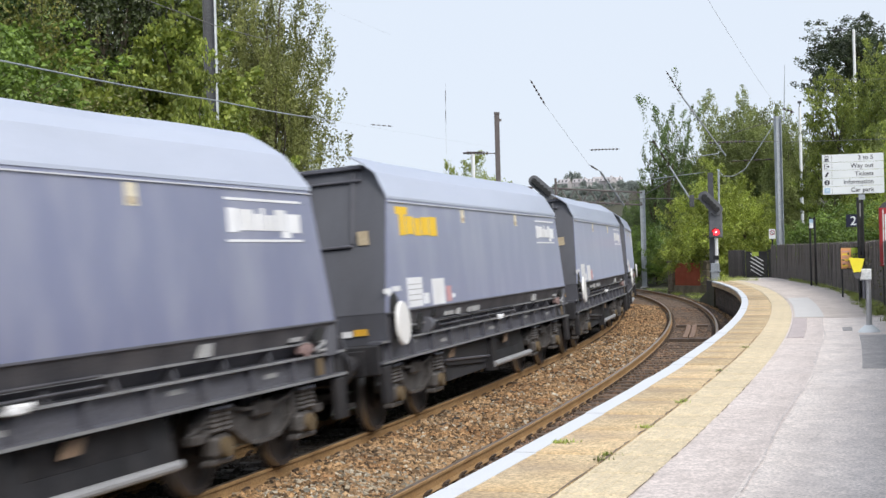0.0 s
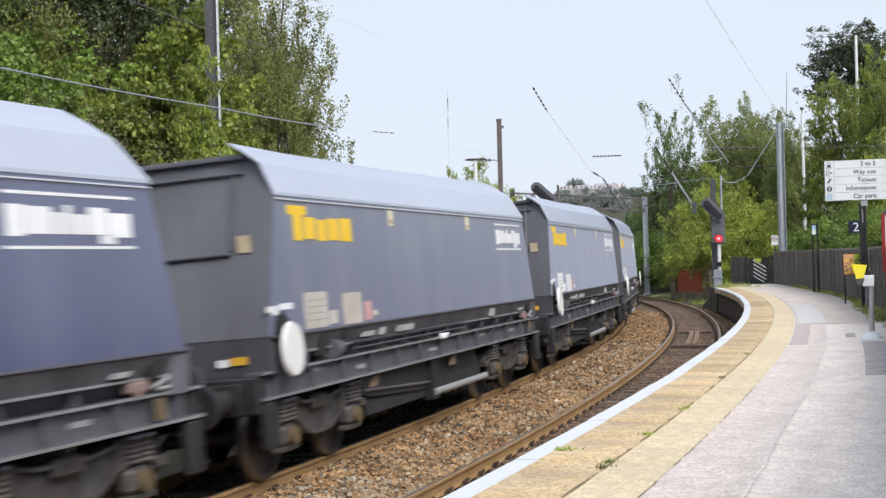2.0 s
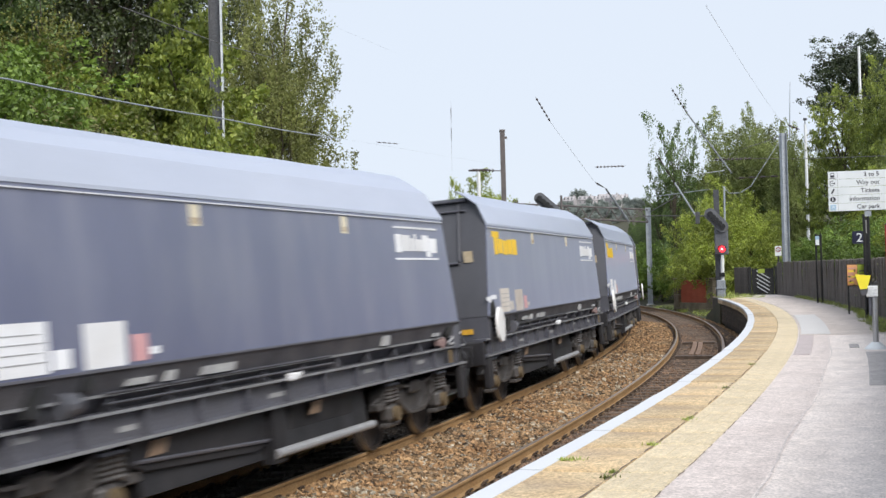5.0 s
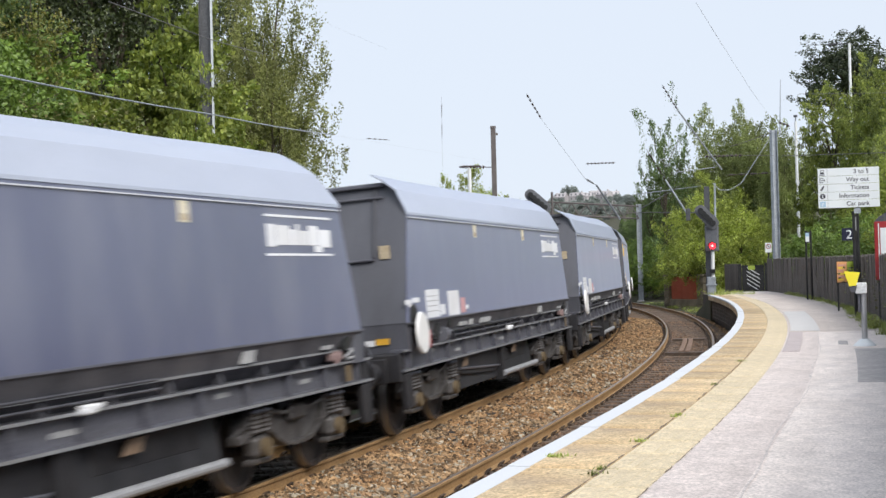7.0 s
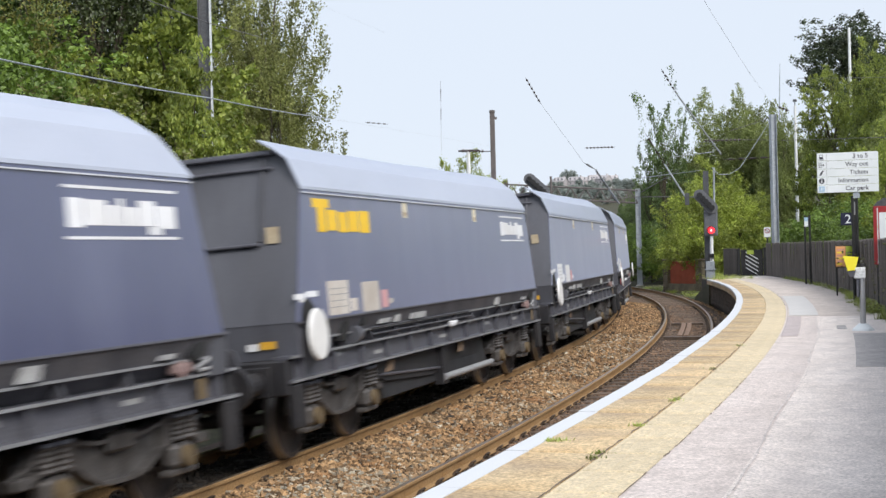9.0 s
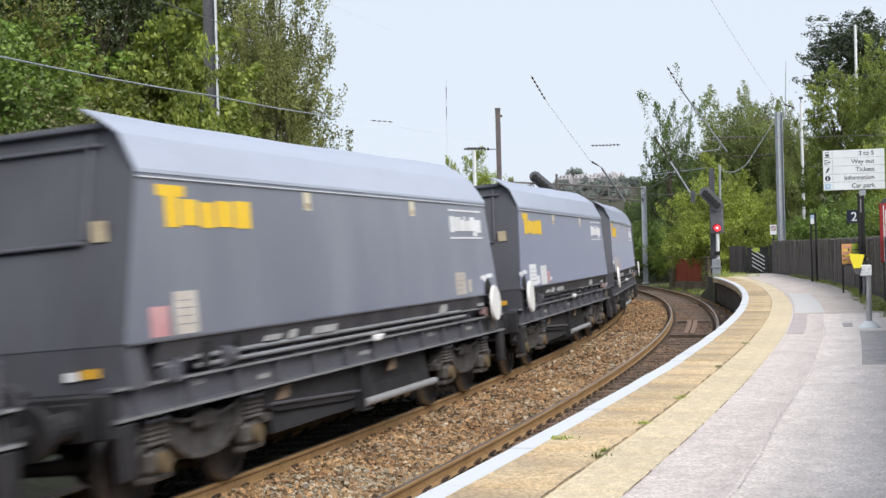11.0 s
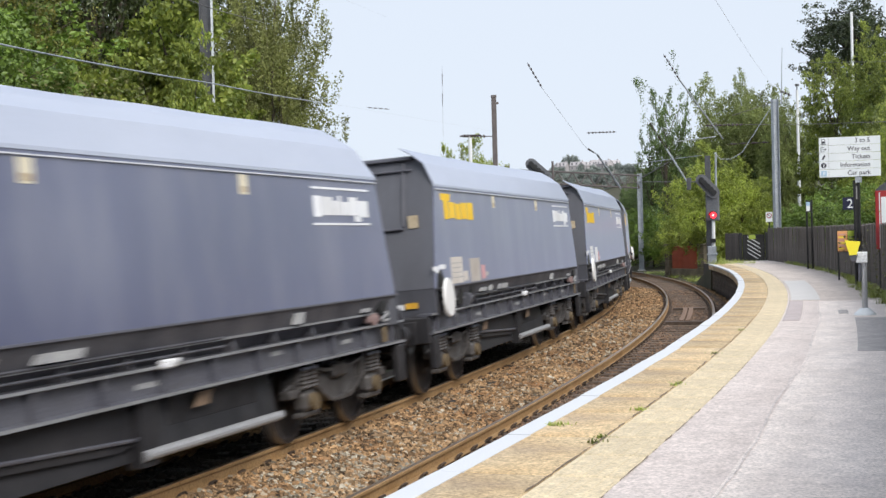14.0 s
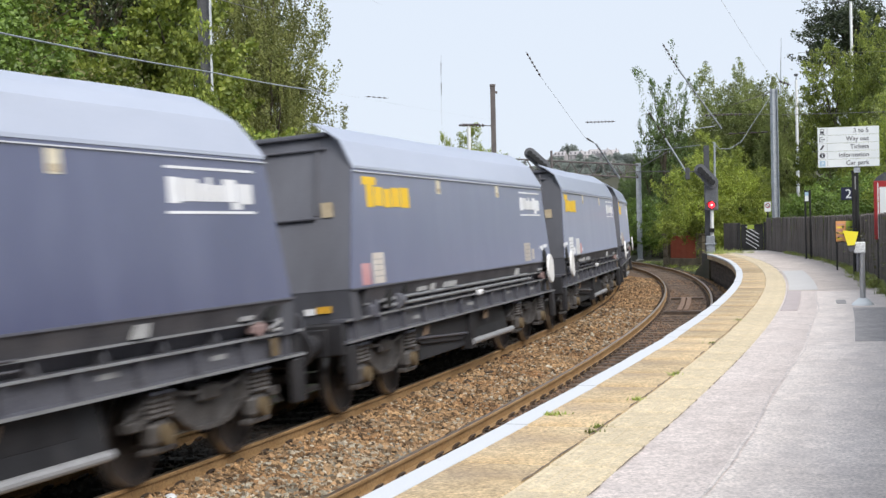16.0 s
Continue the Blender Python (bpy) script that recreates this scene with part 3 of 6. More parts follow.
stones("ballast_stones", 32000, 6.5, 26, -1.75, -0.08, 0.027, 3, "loose rust-stained ballast stones between the tracks", M_STONE)
stones("ballast_stones", 4200, 6.5, 15, -1.2, -0.1, 0.028, 13, "pale grey ballast stones among the rusty ones", M_STONEG)
stones("ballast_stones", 4200, 7, 40, -1.75, -0.08, 0.028, 14, "pale grey ballast stones among the rusty ones", M_STONEG)
stones("ballast_stones", 14000, 24, 64, -1.75, -0.08, 0.03, 4, "loose rust-stained ballast stones between the tracks", M_STONE)
stones("ballast_stones", 9500, 8, 62, 0.06, 1.45, 0.026, 5, "dark brown ballast stones among the near sleepers", M_STONED)
stones("ballast_stones", 7000, -5, 6.6, -1.75, -0.08, 0.028, 15, "loose rust-stained ballast stones between the tracks", M_STONE)
stones("ballast_stones", 2500, -5, 8, 0.06, 1.45, 0.026, 16, "dark brown ballast stones among the near sleepers", M_STONED)
stones("ballast_stones", 3500, 30, 80, 1.5, 2.3, 0.032, 7, "brown ballast stones under the platform edge", M_STONE)
# blackened stones paint the shade beneath the wagons
stones("ballast_stones", 7000, 6, 40, -3.6, -1.9, 0.03, 6, "ballast stones coloured black for the shade under the passing train", M_STONEU)
pebble = bmesh.new()
bmesh.ops.create_icosphere(pebble, subdivisions=2, radius=0.055)
for v in pebble.verts:
    v.co *= 1 + 0.25 * noise.noise(v.co * 20)
    v.co.z *= 0.7
pebble = tagged(link("white_stone", pebble, M_LINE), "single white stone lying beside the rail", "stone")
pebble.matrix_basis = Matrix.Translation(line(11.3, -1.5, -0.035))

# ---------- platform ----------
platform = base("platform", Matrix(), "curved station platform with sandstone edge and asphalt surface", "platform", kind="structure")
END = 62.0
bm = bmesh.new()
sweep(bm, [(OFF_EDGE + 0.25, -0.6), (OFF_EDGE + 0.25, HP - 0.07), (OFF_TACTILE + 0.006, HP - 0.07), (OFF_TACTILE + 0.007, HP - 0.02), (5.75, HP - 0.02), (5.75, -0.6)], -40, 67, 1.0)
part("platform_core", tidy(bm), M_MORTAR, platform)
bm = bmesh.new()
strip(bm, [(OFF_TACTILE - 0.004, HP), (4.01, HP + 0.004)], -40, 66.5, 0.8)
part("asphalt_strip", bm, M_ASPHALT_P, platform, "pinkish grey worn asphalt")
bm = bmesh.new()
strip(bm, [(4.01, HP + 0.004), (5.75, HP + 0.01)], -40, 66.5, 0.8)
part("asphalt_surface", bm, M_ASPHALT_G, platform, "pale grey patched asphalt")
bm = bmesh.new()
rgj = random.Random(8)
ring = None
for k in range(140):
    s = 4 + k * 0.18
    wide = 0.004 + 0.03 * max(0.0, noise.noise(Vector((s * 0.7, 3.0, 0)))) + rgj.uniform(0, 0.006)
    c = 4.01 + 0.03 * math.sin(s * 0.9) + 0.02 * noise.noise(Vector((s * 1.5, 8.0, 0)))
    now = [bm.verts.new(line(s, c - wide, HP + 0.009)), bm.verts.new(line(s, c + wide, HP + 0.009))]
    if ring:
        bm.faces.new((ring[0], ring[1], now[1], now[0]))
    ring = now
part("tarred_joint", bm, M_SEAL, platform, "dark tarred joint line")
PATCHES = ((28.6, 62.0, 3.43, 5.42, 0.012, M_OLDTAR, "worn brownish asphalt"), (28.8, 39.6, 3.46, 4.07, 0.019, M_PATCH_L, "light asphalt repair"), (22.4, 28.5, 3.44, 3.72, 0.014, M_PATCH_P, "purple-grey asphalt repair"),
           (16.8, 23.0, 4.56, 5.6, 0.014, M_PATCH_D, "dark asphalt repair"), (24.2, 25.2, 4.32, 4.5, 0.014, M_PATCH_D, "dark square drain cover"))
for s0, s1, o0, o1, top, m, lb in PATCHES:
    bm = bmesh.new()
    sweep(bm, [(o0, HP), (o0 + 0.02, HP + top - 0.002), (o1 - 0.02, HP + top), (o1, HP)], s0, s1, 0.5)
    part("asphalt_patch", tidy(bm), m, platform, lb)


def slab_mesh(name, length, o0, o1, top, depth, white=0.0, bars=0):
    """One slab in local axes: x along the edge, y to the left of the line (towards the track)."""
    bm = bmesh.new()
    w = o1 - o0
    box(bm, 0.009, length - 0.009, -w, 0, top - depth, top, bevel=0.009)
    if white:
        box(bm, 0.004, length - 0.004, -white, 0.006, top - 0.05, top + 0.004, 1)
    for i in range(bars):
        y = -w * (i + 0.5) / bars
        box(bm, 0.03, length - 0.03, y - 0.012, y + 0.012, top - 0.002, top + 0.0022)
    me = bpy.data.meshes.new(name)
    tidy(bm).to_mesh(me)
    bm.free()
    return me


rg = random.Random(11)
lengths = [1.1, 1.35, 1.6, 1.8]
cops = []
for ln in lengths:
    me = slab_mesh("coping_slab", ln, OFF_EDGE, 2.96, HP, 0.22, 0.165)
    me.materials.append(M_COPING)
    me.materials.append(M_LINE)
    cops.append(me)
s = -6.0
while s < END - 0.5:
    k = rg.randrange(4)
    sl = new("coping_slab", cops[k])
    sl.parent = platform
    sl.matrix_basis = on_line(s, OFF_EDGE, rg.uniform(-0.008, 0.006), rg.uniform(-0.25, 0.25))
    s += lengths[k] * 0.999
me = slab_mesh("tactile_slab", 0.8, 2.965, OFF_TACTILE - 0.004, HP + 0.002, 0.08, 0, 6)
me.materials.append(M_TACTILE)
s = -4.0
while s < END:
    sl = new("tactile_slab", me)
    sl.parent = platform
    sl.matrix_basis = on_line(s, 2.965, rg.uniform(-0.003, 0.002), rg.uniform(-0.15, 0.15))
    s += 0.804

# worn open joints on both sides of the tactile strip
for o_mid, s0, s1, gap, seed in ((2.957, 7.5, 23.0, 0.3, 51), (OFF_TACTILE + 0.004, 6.5, 16.0, 0.5, 52)):
    rj = random.Random(seed)
    bm = bmesh.new()
    s = s0
    ring = None
    while s < s1:
        wide = rj.uniform(0.001, 0.011 if o_mid < 3 else 0.006)
        c = o_mid + rj.uniform(-0.006, 0.006)
        now = [bm.verts.new(line(s, c - wide, HP + 0.0075)), bm.verts.new(line(s, c + wide, HP + 0.0075))]
        if ring and rj.random() > gap:
            bm.faces.new((ring[0], ring[1], now[1], now[0]))
        ring = now
        s += rj.uniform(0.06, 0.2)
    tagged(part("worn_joint", bm, M_WORN, platform, "dark crumbling joint"), kind="stuff")

# the brick face under the edge and the ramp at the far end
bm = bmesh.new()
box(bm, 0.006, 0.444, -0.12, 0, 0.006, 0.144, bevel=0.008)
brick_me = bpy.data.meshes.new("brick")
tidy(bm).to_mesh(brick_me)
bm.free()
brick_me.materials.append(M_BRICK)
for row in range(6):
    for k in range(50):
        s = 39.5 + k * 0.45 + (0.225 if row % 2 else 0)
        b = new("brick", brick_me)
        b.parent = platform
        b.matrix_basis = on_line(s, OFF_EDGE + 0.13 + rg.uniform(-0.006, 0.006), -0.14 + row * 0.15)
bm = bmesh.new()
ring = []
for i in range(10):
    s = END + i * 0.95
    top = HP * (1 - i / 9.2) - 0.08 * (i / 9)
    ring.append([bm.verts.new(line(s, o, z)) for o, z in ((OFF_EDGE + 0.05 + 0.02 * i, -0.5), (OFF_EDGE + 0.1 + 0.03 * i, top), (4.3, min(HP, top + 0.25 + 0.05 * i)), (4.4, -0.5))])
for a, b in zip(ring, ring[1:]):
    for i in range(3):
        bm.faces.new((a[i], b[i], b[i + 1], a[i + 1]))
bm.faces.new(ring[0])
bm.faces.new(ring[-1][::-1])
tagged(link("platform_ramp", tidy(bm), M_EARTH), "earthy ramp at the platform's end", "ramp", kind="structure")

# ---------- fence and gate ----------
FOFF = 5.45
fence = base("fence", Matrix(), "weathered grey close-boarded timber fence along the platform", "fence", kind="structure")
boards = []
for w in (0.145, 0.15, 0.155):
    bm = bmesh.new()
    vs = prism(bm, [(0.003, 0), (w - 0.003, 0), (w - 0.003, 1.52), (w * 0.5, 1.545), (0.003, 1.52)], -0.012, 0.012, "y")
    me = bpy.data.meshes.new("board")
    tidy(bm).to_mesh(me)
    bm.free()
    me.materials.append(M_FENCE)
    boards.append(me)
s = 22.0
n = 0
while s < 66.2 and n < 310:
    k = rg.randrange(3)
    b = new("board", boards[k])
    b.parent = fence
    b.matrix_basis = on_line(s, FOFF + rg.uniform(-0.008, 0.008), HP + rg.uniform(-0.02, 0.03)) @ pose(0, 0, 0, rg.uniform(-1, 1), rg.uniform(-0.8, 0.8), 0)
    s += 0.15
    n += 1
bm = bmesh.new()
s = -10.0
while s < 22:
    m = on_line(s, FOFF, HP)
    fs = len(bm.verts)
    prism(bm, [(0.003, 0), (0.147, 0), (0.147, 1.52), (0.003, 1.52)], -0.012, 0.012, "y")
    bm.verts.ensure_lookup_table()
    bmesh.ops.transform(bm, matrix=m, verts=bm.verts[fs:])
    s += 0.15
tagged(part("boards", tidy(bm), M_FENCE, fence), kind="stuff")
bm = bmesh.new()
box(bm, -0.06, 0.06, -0.06, 0.06, -0.5, 1.5, bevel=0.01)
post_me = bpy.data.meshes.new("fence_post")
tidy(bm).to_mesh(post_me)
bm.free()
post_me.materials.append(M_FENCE)
for k in range(26):
    b = new("fence_post", post_me)
    b.parent = fence
    b.matrix_basis = on_line(-9 + 3 * k, FOFF + 0.09, HP)
for z in (0.35, 1.2):
    bm = bmesh.new()
    sweep(bm, [(FOFF + 0.02, HP + z), (FOFF + 0.02, HP + z + 0.09), (FOFF + 0.07, HP + z + 0.09), (FOFF + 0.07, HP + z)], -10, 66.4, 1.5)
    part("fence_rail", tidy(bm), M_FENCE, fence)


def build_gate():
    g = base("gate", on_line(67.0, 4.40, HP, 90) @ pose(0, 0, -0.02, 0, 0, 180), "black steel gate with white warning hatching", "gate")
    w = 0.98
    bm = bmesh.new()
    for x in (0.0, w):
        box(bm, x - 0.03, x + 0.03, -0.03, 0.03, 0, 1.28, bevel=0.006)
    for z in (0.08, 1.25):
        box(bm, 0.03, w - 0.03, -0.025, 0.025, z - 0.03, z + 0.03)
    part("gate_frame", tidy(bm), M_BLACK, g)
    bm = bmesh.new()
    box(bm, 0.03, w - 0.03, -0.008, 0.008, 0.1, 1.22)
    part("gate_panel", tidy(bm), M_BLACK, g)
    for k in range(5):
        bm = bmesh.new()
        z = 0.1 + k * 0.19
        prism(bm, [(0.2, z + 0.3), (0.2, z + 0.345), (0.8, z - 0.035), (0.8, z - 0.08)], -0.016, -0.01, "y")
        part("warning_stripe", tidy(bm), M_SIGWHITE, g, "white hatching bar")
    bm = bmesh.new()
    box(bm, 0.26, 0.58, -0.034, -0.028, 1.06, 1.26)
    part("notice", tidy(bm), M_LIME, g, "yellow-green notice")
    bm = bmesh.new()
    box(bm, w + 0.06, w + 0.2, -0.06, 0.06, -0.1, 1.36, bevel=0.01)
    part("gate_post", tidy(bm), M_BLACK, g)
    bm = bmesh.new()
    box(bm, -0.2, -0.06, -0.06, 0.06, -0.1, 1.36, bevel=0.01)
    part("gate_post", tidy(bm), M_BLACK, g)


build_gate()
wing = base("wing_fence", on_line(67.1, 4.2, HP, 30), "short dark grey panel fence beside the gate", "fence")
for k in range(7):
    b = new("board", boards[k % 3])
    b.parent = wing
    b.matrix_basis = pose(0.15 * k, 0, -0.2, 0, 0, 0)
bm = bmesh.new()
box(bm, 0, 1.05, -0.06, -0.014, 0.9, 1.0)
part("fence_rail", tidy(bm), M_FENCE, wing)

# ---------- the train ----------
PITCH = 14.18
HALF = 1.3275
BOGIE_X = 4.48
AXLE = 1.0


def sheet_box(name, parent, m, x0, x1, z0, z1, y=None, t=0.006, label=""):
    """A thin plate on the wagon's platform side."""
    bm = bmesh.new()
    y = -HALF if y is None else y
    box(bm, x0, x1, y - t, y + 0.002, z0, z1)
    return part(name, tidy(bm), m, parent, label)


LOW = (0.4, 1.045, 1.34, 1.66, 1.9, 3.1, 3.8)
LOWER = (0.3, 0.925, 1.22, 1.58, 1.845, 3.085, 3.8)


def half_length(z, sx=-1):
    """From the middle to an end wall; the leading end stands a little nearer."""
    return 5.775 + 0.43 * (3.124 - z) / 1.46 - (0.1 if sx > 0 else 0)


def build_bogie(parent, x):
    bogie = new("bogie")
    bogie.parent = parent
    bogie.matrix_basis = pose(x, 0, 0)
    bogie["label"] = "grimy cast steel two-axle bogie"
    half_top = [(-1.36, 0.60), (-1.32, 0.73), (-1.2, 0.84), (-1.02, 0.89), (-0.82, 0.885), (-0.66, 0.83), (-0.4, 0.79), (-0.15, 0.78)]
    half_low = [(0.18, 0.40), (0.36, 0.43), (0.56, 0.52), (0.70, 0.60), (0.80, 0.63), (1.2, 0.63), (1.34, 0.57)]
    top = half_top + [(-u, z) for u, z in half_top[::-1]]
    low = [(-u, z) for u, z in half_low[::-1]] + half_low

    def flange(points, y0, y1, thick, drop):
        bm = bmesh.new()
        rings = [[bm.verts.new((u, y, z - drop + dz)) for y, dz in ((y0, 0), (y1, 0), (y1, thick), (y0, thick))] for u, z in points]
        for ra, rb in zip(rings, rings[1:]):
            for c in range(4):
                bm.faces.new((ra[c], ra[(c + 1) % 4], rb[(c + 1) % 4], rb[c]))
        bm.faces.new(rings[0])
        bm.faces.new(rings[-1])
        return part("flange", tidy(bm), M_WBOGIE, bogie)

    for sy in (-1, 1):
        lo, hi = sorted((sy * 0.94, sy * 1.13))
        bm = bmesh.new()
        prism(bm, top + low[::-1], sy * 1.02 - 0.025, sy * 1.02 + 0.025, "y")
        part("side_frame", tidy(bm), M_WBOGIE, bogie)
        flange(top, lo, hi, 0.035, 0.03)
        flange(low, lo, hi, 0.04, 0.01)
        for sx in (-1, 1):
            # post beside the axle, axle box with its keep, cap, and the springs over it
            bm = bmesh.new()
            prism(bm, [(sx * 0.66, 0.60), (sx * 0.82, 0.60), (sx * 0.84, 0.86), (sx * 0.70, 0.86)], lo + 0.01, hi + 0.01, "y")
            part("horn_post", tidy(bm), M_WBOGIE, bogie)
            bm = bmesh.new()
            y0, y1 = sorted((sy * 0.98, sy * 1.17))
            box(bm, sx * AXLE - 0.19, sx * AXLE + 0.19, y0, y1, 0.36, 0.6, bevel=0.05)
            box(bm, sx * AXLE - 0.24, sx * AXLE + 0.24, y0 + 0.03, y1 - 0.03, 0.30, 0.36, bevel=0.015)
            part("axle_box", tidy(bm), M_WBOGIE, bogie)
            bm = bmesh.new()
            tube(bm, (sx * AXLE, sy * 1.165, 0.47), (sx * AXLE, sy * 1.225, 0.47), 0.105, 0.095, n=16)
            part("axle_cap", tidy(bm), M_WCAP, bogie, "dull ochre axle cap")
            for off in (-0.09, 0.13):
                bm = bmesh.new()
                rings = [[bm.verts.new((sx * (AXLE + off) + r * math.cos(c * 0.628), sy * 1.12 + r * math.sin(c * 0.628), 0.62 + i * 0.0235)) for c in range(10)] for i, r in enumerate([0.05] + [0.085, 0.066] * 5)]
                for ra, rb in zip(rings, rings[1:]):
                    for c in range(10):
                        bm.faces.new((ra[c], ra[(c + 1) % 10], rb[(c + 1) % 10], rb[c]))
                part("spring", tidy(bm), M_WBOGIE, bogie)
                bm = bmesh.new()
                tube(bm, (sx * (AXLE + off), sy * 1.12, 0.85), (sx * (AXLE + off), sy * 1.12, 0.88), 0.1, 0.09, n=14)
                part("spring_cap", tidy(bm), M_WSOLE, bogie)
            bm = bmesh.new()
            box(bm, min(sx * 1.3, sx * 1.52), max(sx * 1.3, sx * 1.52), lo, hi - 0.05, 0.54, 0.64, bevel=0.015)
            tube(bm, (sx * 1.5, sy * 1.0, 0.6), (sx * 1.22, sy * 1.1, 0.74), 0.025, n=6)
            part("end_bracket", tidy(bm), M_WBOGIE, bogie)
            bm = bmesh.new()
            box(bm, sx * 0.46 - 0.05, sx * 0.46 + 0.05, sy * 0.76 - 0.05, sy * 0.76 + 0.05, 0.28, 0.66, bevel=0.015)
            tube(bm, (sx * 0.46, sy * 0.76, 0.62), (sx * 0.2, sy * 0.9, 0.9), 0.02, n=6)
            part("brake_block", tidy(bm), M_WDARK, bogie)
        bm = bmesh.new()
        box(bm, -0.2, 0.2, sy * 1.09 - 0.05, sy * 1.09 + 0.05, 0.66, 0.84, bevel=0.03)
        part("bolster_end", tidy(bm), M_WBOGIE, bogie)
    bm = bmesh.new()
    box(bm, -0.22, 0.22, -1.0, 1.0, 0.5, 0.95, bevel=0.02)
    part("bolster", tidy(bm), M_WDARK, bogie)
    for sx in (-1, 1):
        bm = bmesh.new()
        tube(bm, (0, -1.05, 0), (0, 1.05, 0), 0.075, n=12)
        for sy in (-1, 1):
            rim = [(0.70, 0.49), (0.735, 0.487), (0.745, 0.462), (0.83, 0.458), (0.835, 0.4), (0.80, 0.385), (0.79, 0.16), (0.84, 0.15), (0.84, 0.085), (0.68, 0.085), (0.68, 0.15), (0.745, 0.16), (0.75, 0.385), (0.70, 0.4)]
            n = 32
            rings = [[bm.verts.new((r * math.cos(2 * math.pi * i / n), sy * y, r * math.sin(2 * math.pi * i / n))) for y, r in rim] for i in range(n)]
            for i in range(n):
                a, b = rings[i], rings[(i + 1) % n]
                for j in range(len(rim)):
                    k = (j + 1) % len(rim)
                    bm.faces.new((a[j], a[k], b[k], b[j])).material_index = 1 if j == 2 else 0
        ws = part("wheelset", tidy(bm), [M_WHEEL, M_TREAD], bogie)
        ws.location = (sx * AXLE, 0, 0.46)


def build_wagon(logo, lower_turned):
    """A covered bogie hopper wagon. Its x axis points the way it travels."""
    w = base("hopper_wagon", Matrix(), "x", "goods wagon", "wagons of the train")
    # shell of the hopper: two sides with a slight lean at the ends
    bm = bmesh.new()
    for sy in (-1, 1):
        zs = (1.66, 3.105)
        for t in (0.0,):
            o = [bm.verts.new((sx * half_length(z, sx), sy * y, z)) for sx in (-1, 1) for z in zs for y in (HALF, HALF - 0.03)]
            idx = {(sx, z, k): o[(0 if sx < 0 else 4) + (0 if z == zs[0] else 2) + k] for sx in (-1, 1) for z in zs for k in (0, 1)}
            q = lambda *ks: bm.faces.new([idx[k] for k in ks])
            q((-1, zs[0], 0), (1, zs[0], 0), (1, zs[1], 0), (-1, zs[1], 0))
            q((-1, zs[0], 1), (1, zs[0], 1), (1, zs[1], 1), (-1, zs[1], 1))
            q((-1, zs[0], 0), (1, zs[0], 0), (1, zs[0], 1), (-1, zs[0], 1))
            q((-1, zs[1], 0), (1, zs[1], 0), (1, zs[1], 1), (-1, zs[1], 1))
            q((-1, zs[0], 0), (-1, zs[1], 0), (-1, zs[1], 1), (-1, zs[0], 1))
            q((1, zs[0], 0), (1, zs[1], 0), (1, zs[1], 1), (1, zs[0], 1))
    body = part("body", tidy(bm), M_WBLUE, w)
    # ends
    prof = [(HALF - 0.012, 1.66), (HALF - 0.012, 3.105), (1.2, 3.42), (1.0, 3.585)]
    full = prof + [(-y, z) for y, z in prof[::-1]]
    for sx in (-1, 1):
        bm = bmesh.new()
        rake = 0.8 if sx > 0 else 0.0
        outer = [bm.verts.new((sx * (half_length(z, sx) + 0.004 - rake * max(0.0, z - 3.105)), y, z)) for y, z in full]
        inner = [bm.verts.new((sx * (half_length(z, sx) - 0.04 - rake * max(0.0, z - 3.105)), y, z)) for y, z in full]
        n = len(full)
        bm.faces.new(outer)
        bm.faces.new(inner[::-1])
        for i in range(n):
            bm.faces.new((outer[i], outer[(i + 1) % n], inner[(i + 1) % n], inner[i]))
        part("end_panel", tidy(bm), M_WEND, w, "grey steel end wall")
        for z, h, d, y1, m in ((3.545, 0.05, 0.09, 1.0, M_WSOLE), (3.37, 0.03, 0.06, 0.98, M_WSOLE), (2.52, 0.035, 0.06, 0.86, M_WSOLE)):
            bm = bmesh.new()
            x = half_length(z, sx) - rake * max(0.0, z - 3.105)
            box(bm, min(sx * x, sx * (x + d)), max(sx * x, sx * (x + d)), -y1, y1, z - h / 2, z + h / 2, bevel=0.008)
            part("end_rail", tidy(bm), m, w)
        for y in (-0.86, 0.86):
            bm = bmesh.new()
            xa, xb = half_length(3.48, sx) - rake * 0.375, half_length(2.55, sx)
            tube(bm, (sx * (xa + 0.02), y, 3.48), (sx * (xb + 0.02), y, 2.55), 0.022, n=6)
            part("end_rib", tidy(bm), M_WEND, w)
        # lower end, headstock, buffers, coupling
        bm = bmesh.new()
        prism(bm, [(sx * 6.16, 1.3), (sx * 6.205, 1.665), (sx * 5.95, 1.665), (sx * 5.8, 1.3)], -HALF + 0.02, HALF - 0.02, "y")
        part("end_apron", tidy(bm), M_WEND, w)
        bm = bmesh.new()
        box(bm, min(sx * 6.22, sx * 6.42), max(sx * 6.22, sx * 6.42), -1.25, 1.25, 0.9, 1.3, bevel=0.02)
        part("headstock", tidy(bm), M_WDARK, w)
        for y in (-0.87, 0.87):
            bm = bmesh.new()
            box(bm, min(sx * 6.42, sx * 6.46), max(sx * 6.42, sx * 6.46), y - 0.18, y + 0.18, 0.9, 1.24, bevel=0.01)
            tube(bm, (sx * 6.45, y, 1.06), (sx * 6.76, y, 1.06), 0.13, 0.12, n=16)
            tube(bm, (sx * 6.76, y, 1.06), (sx * 7.0, y, 1.06), 0.085, n=14)
            tube(bm, (sx * 7.0, y, 1.06), (sx * 7.05, y, 1.06), 0.235, 0.225, n=20)
            part("buffer", tidy(bm), M_WDARK, w)
        bm = bmesh.new()
        box(bm, min(sx * 6.4, sx * 7.085), max(sx * 6.4, sx * 7.085), -0.07, 0.07, 0.95, 1.1, bevel=0.02)
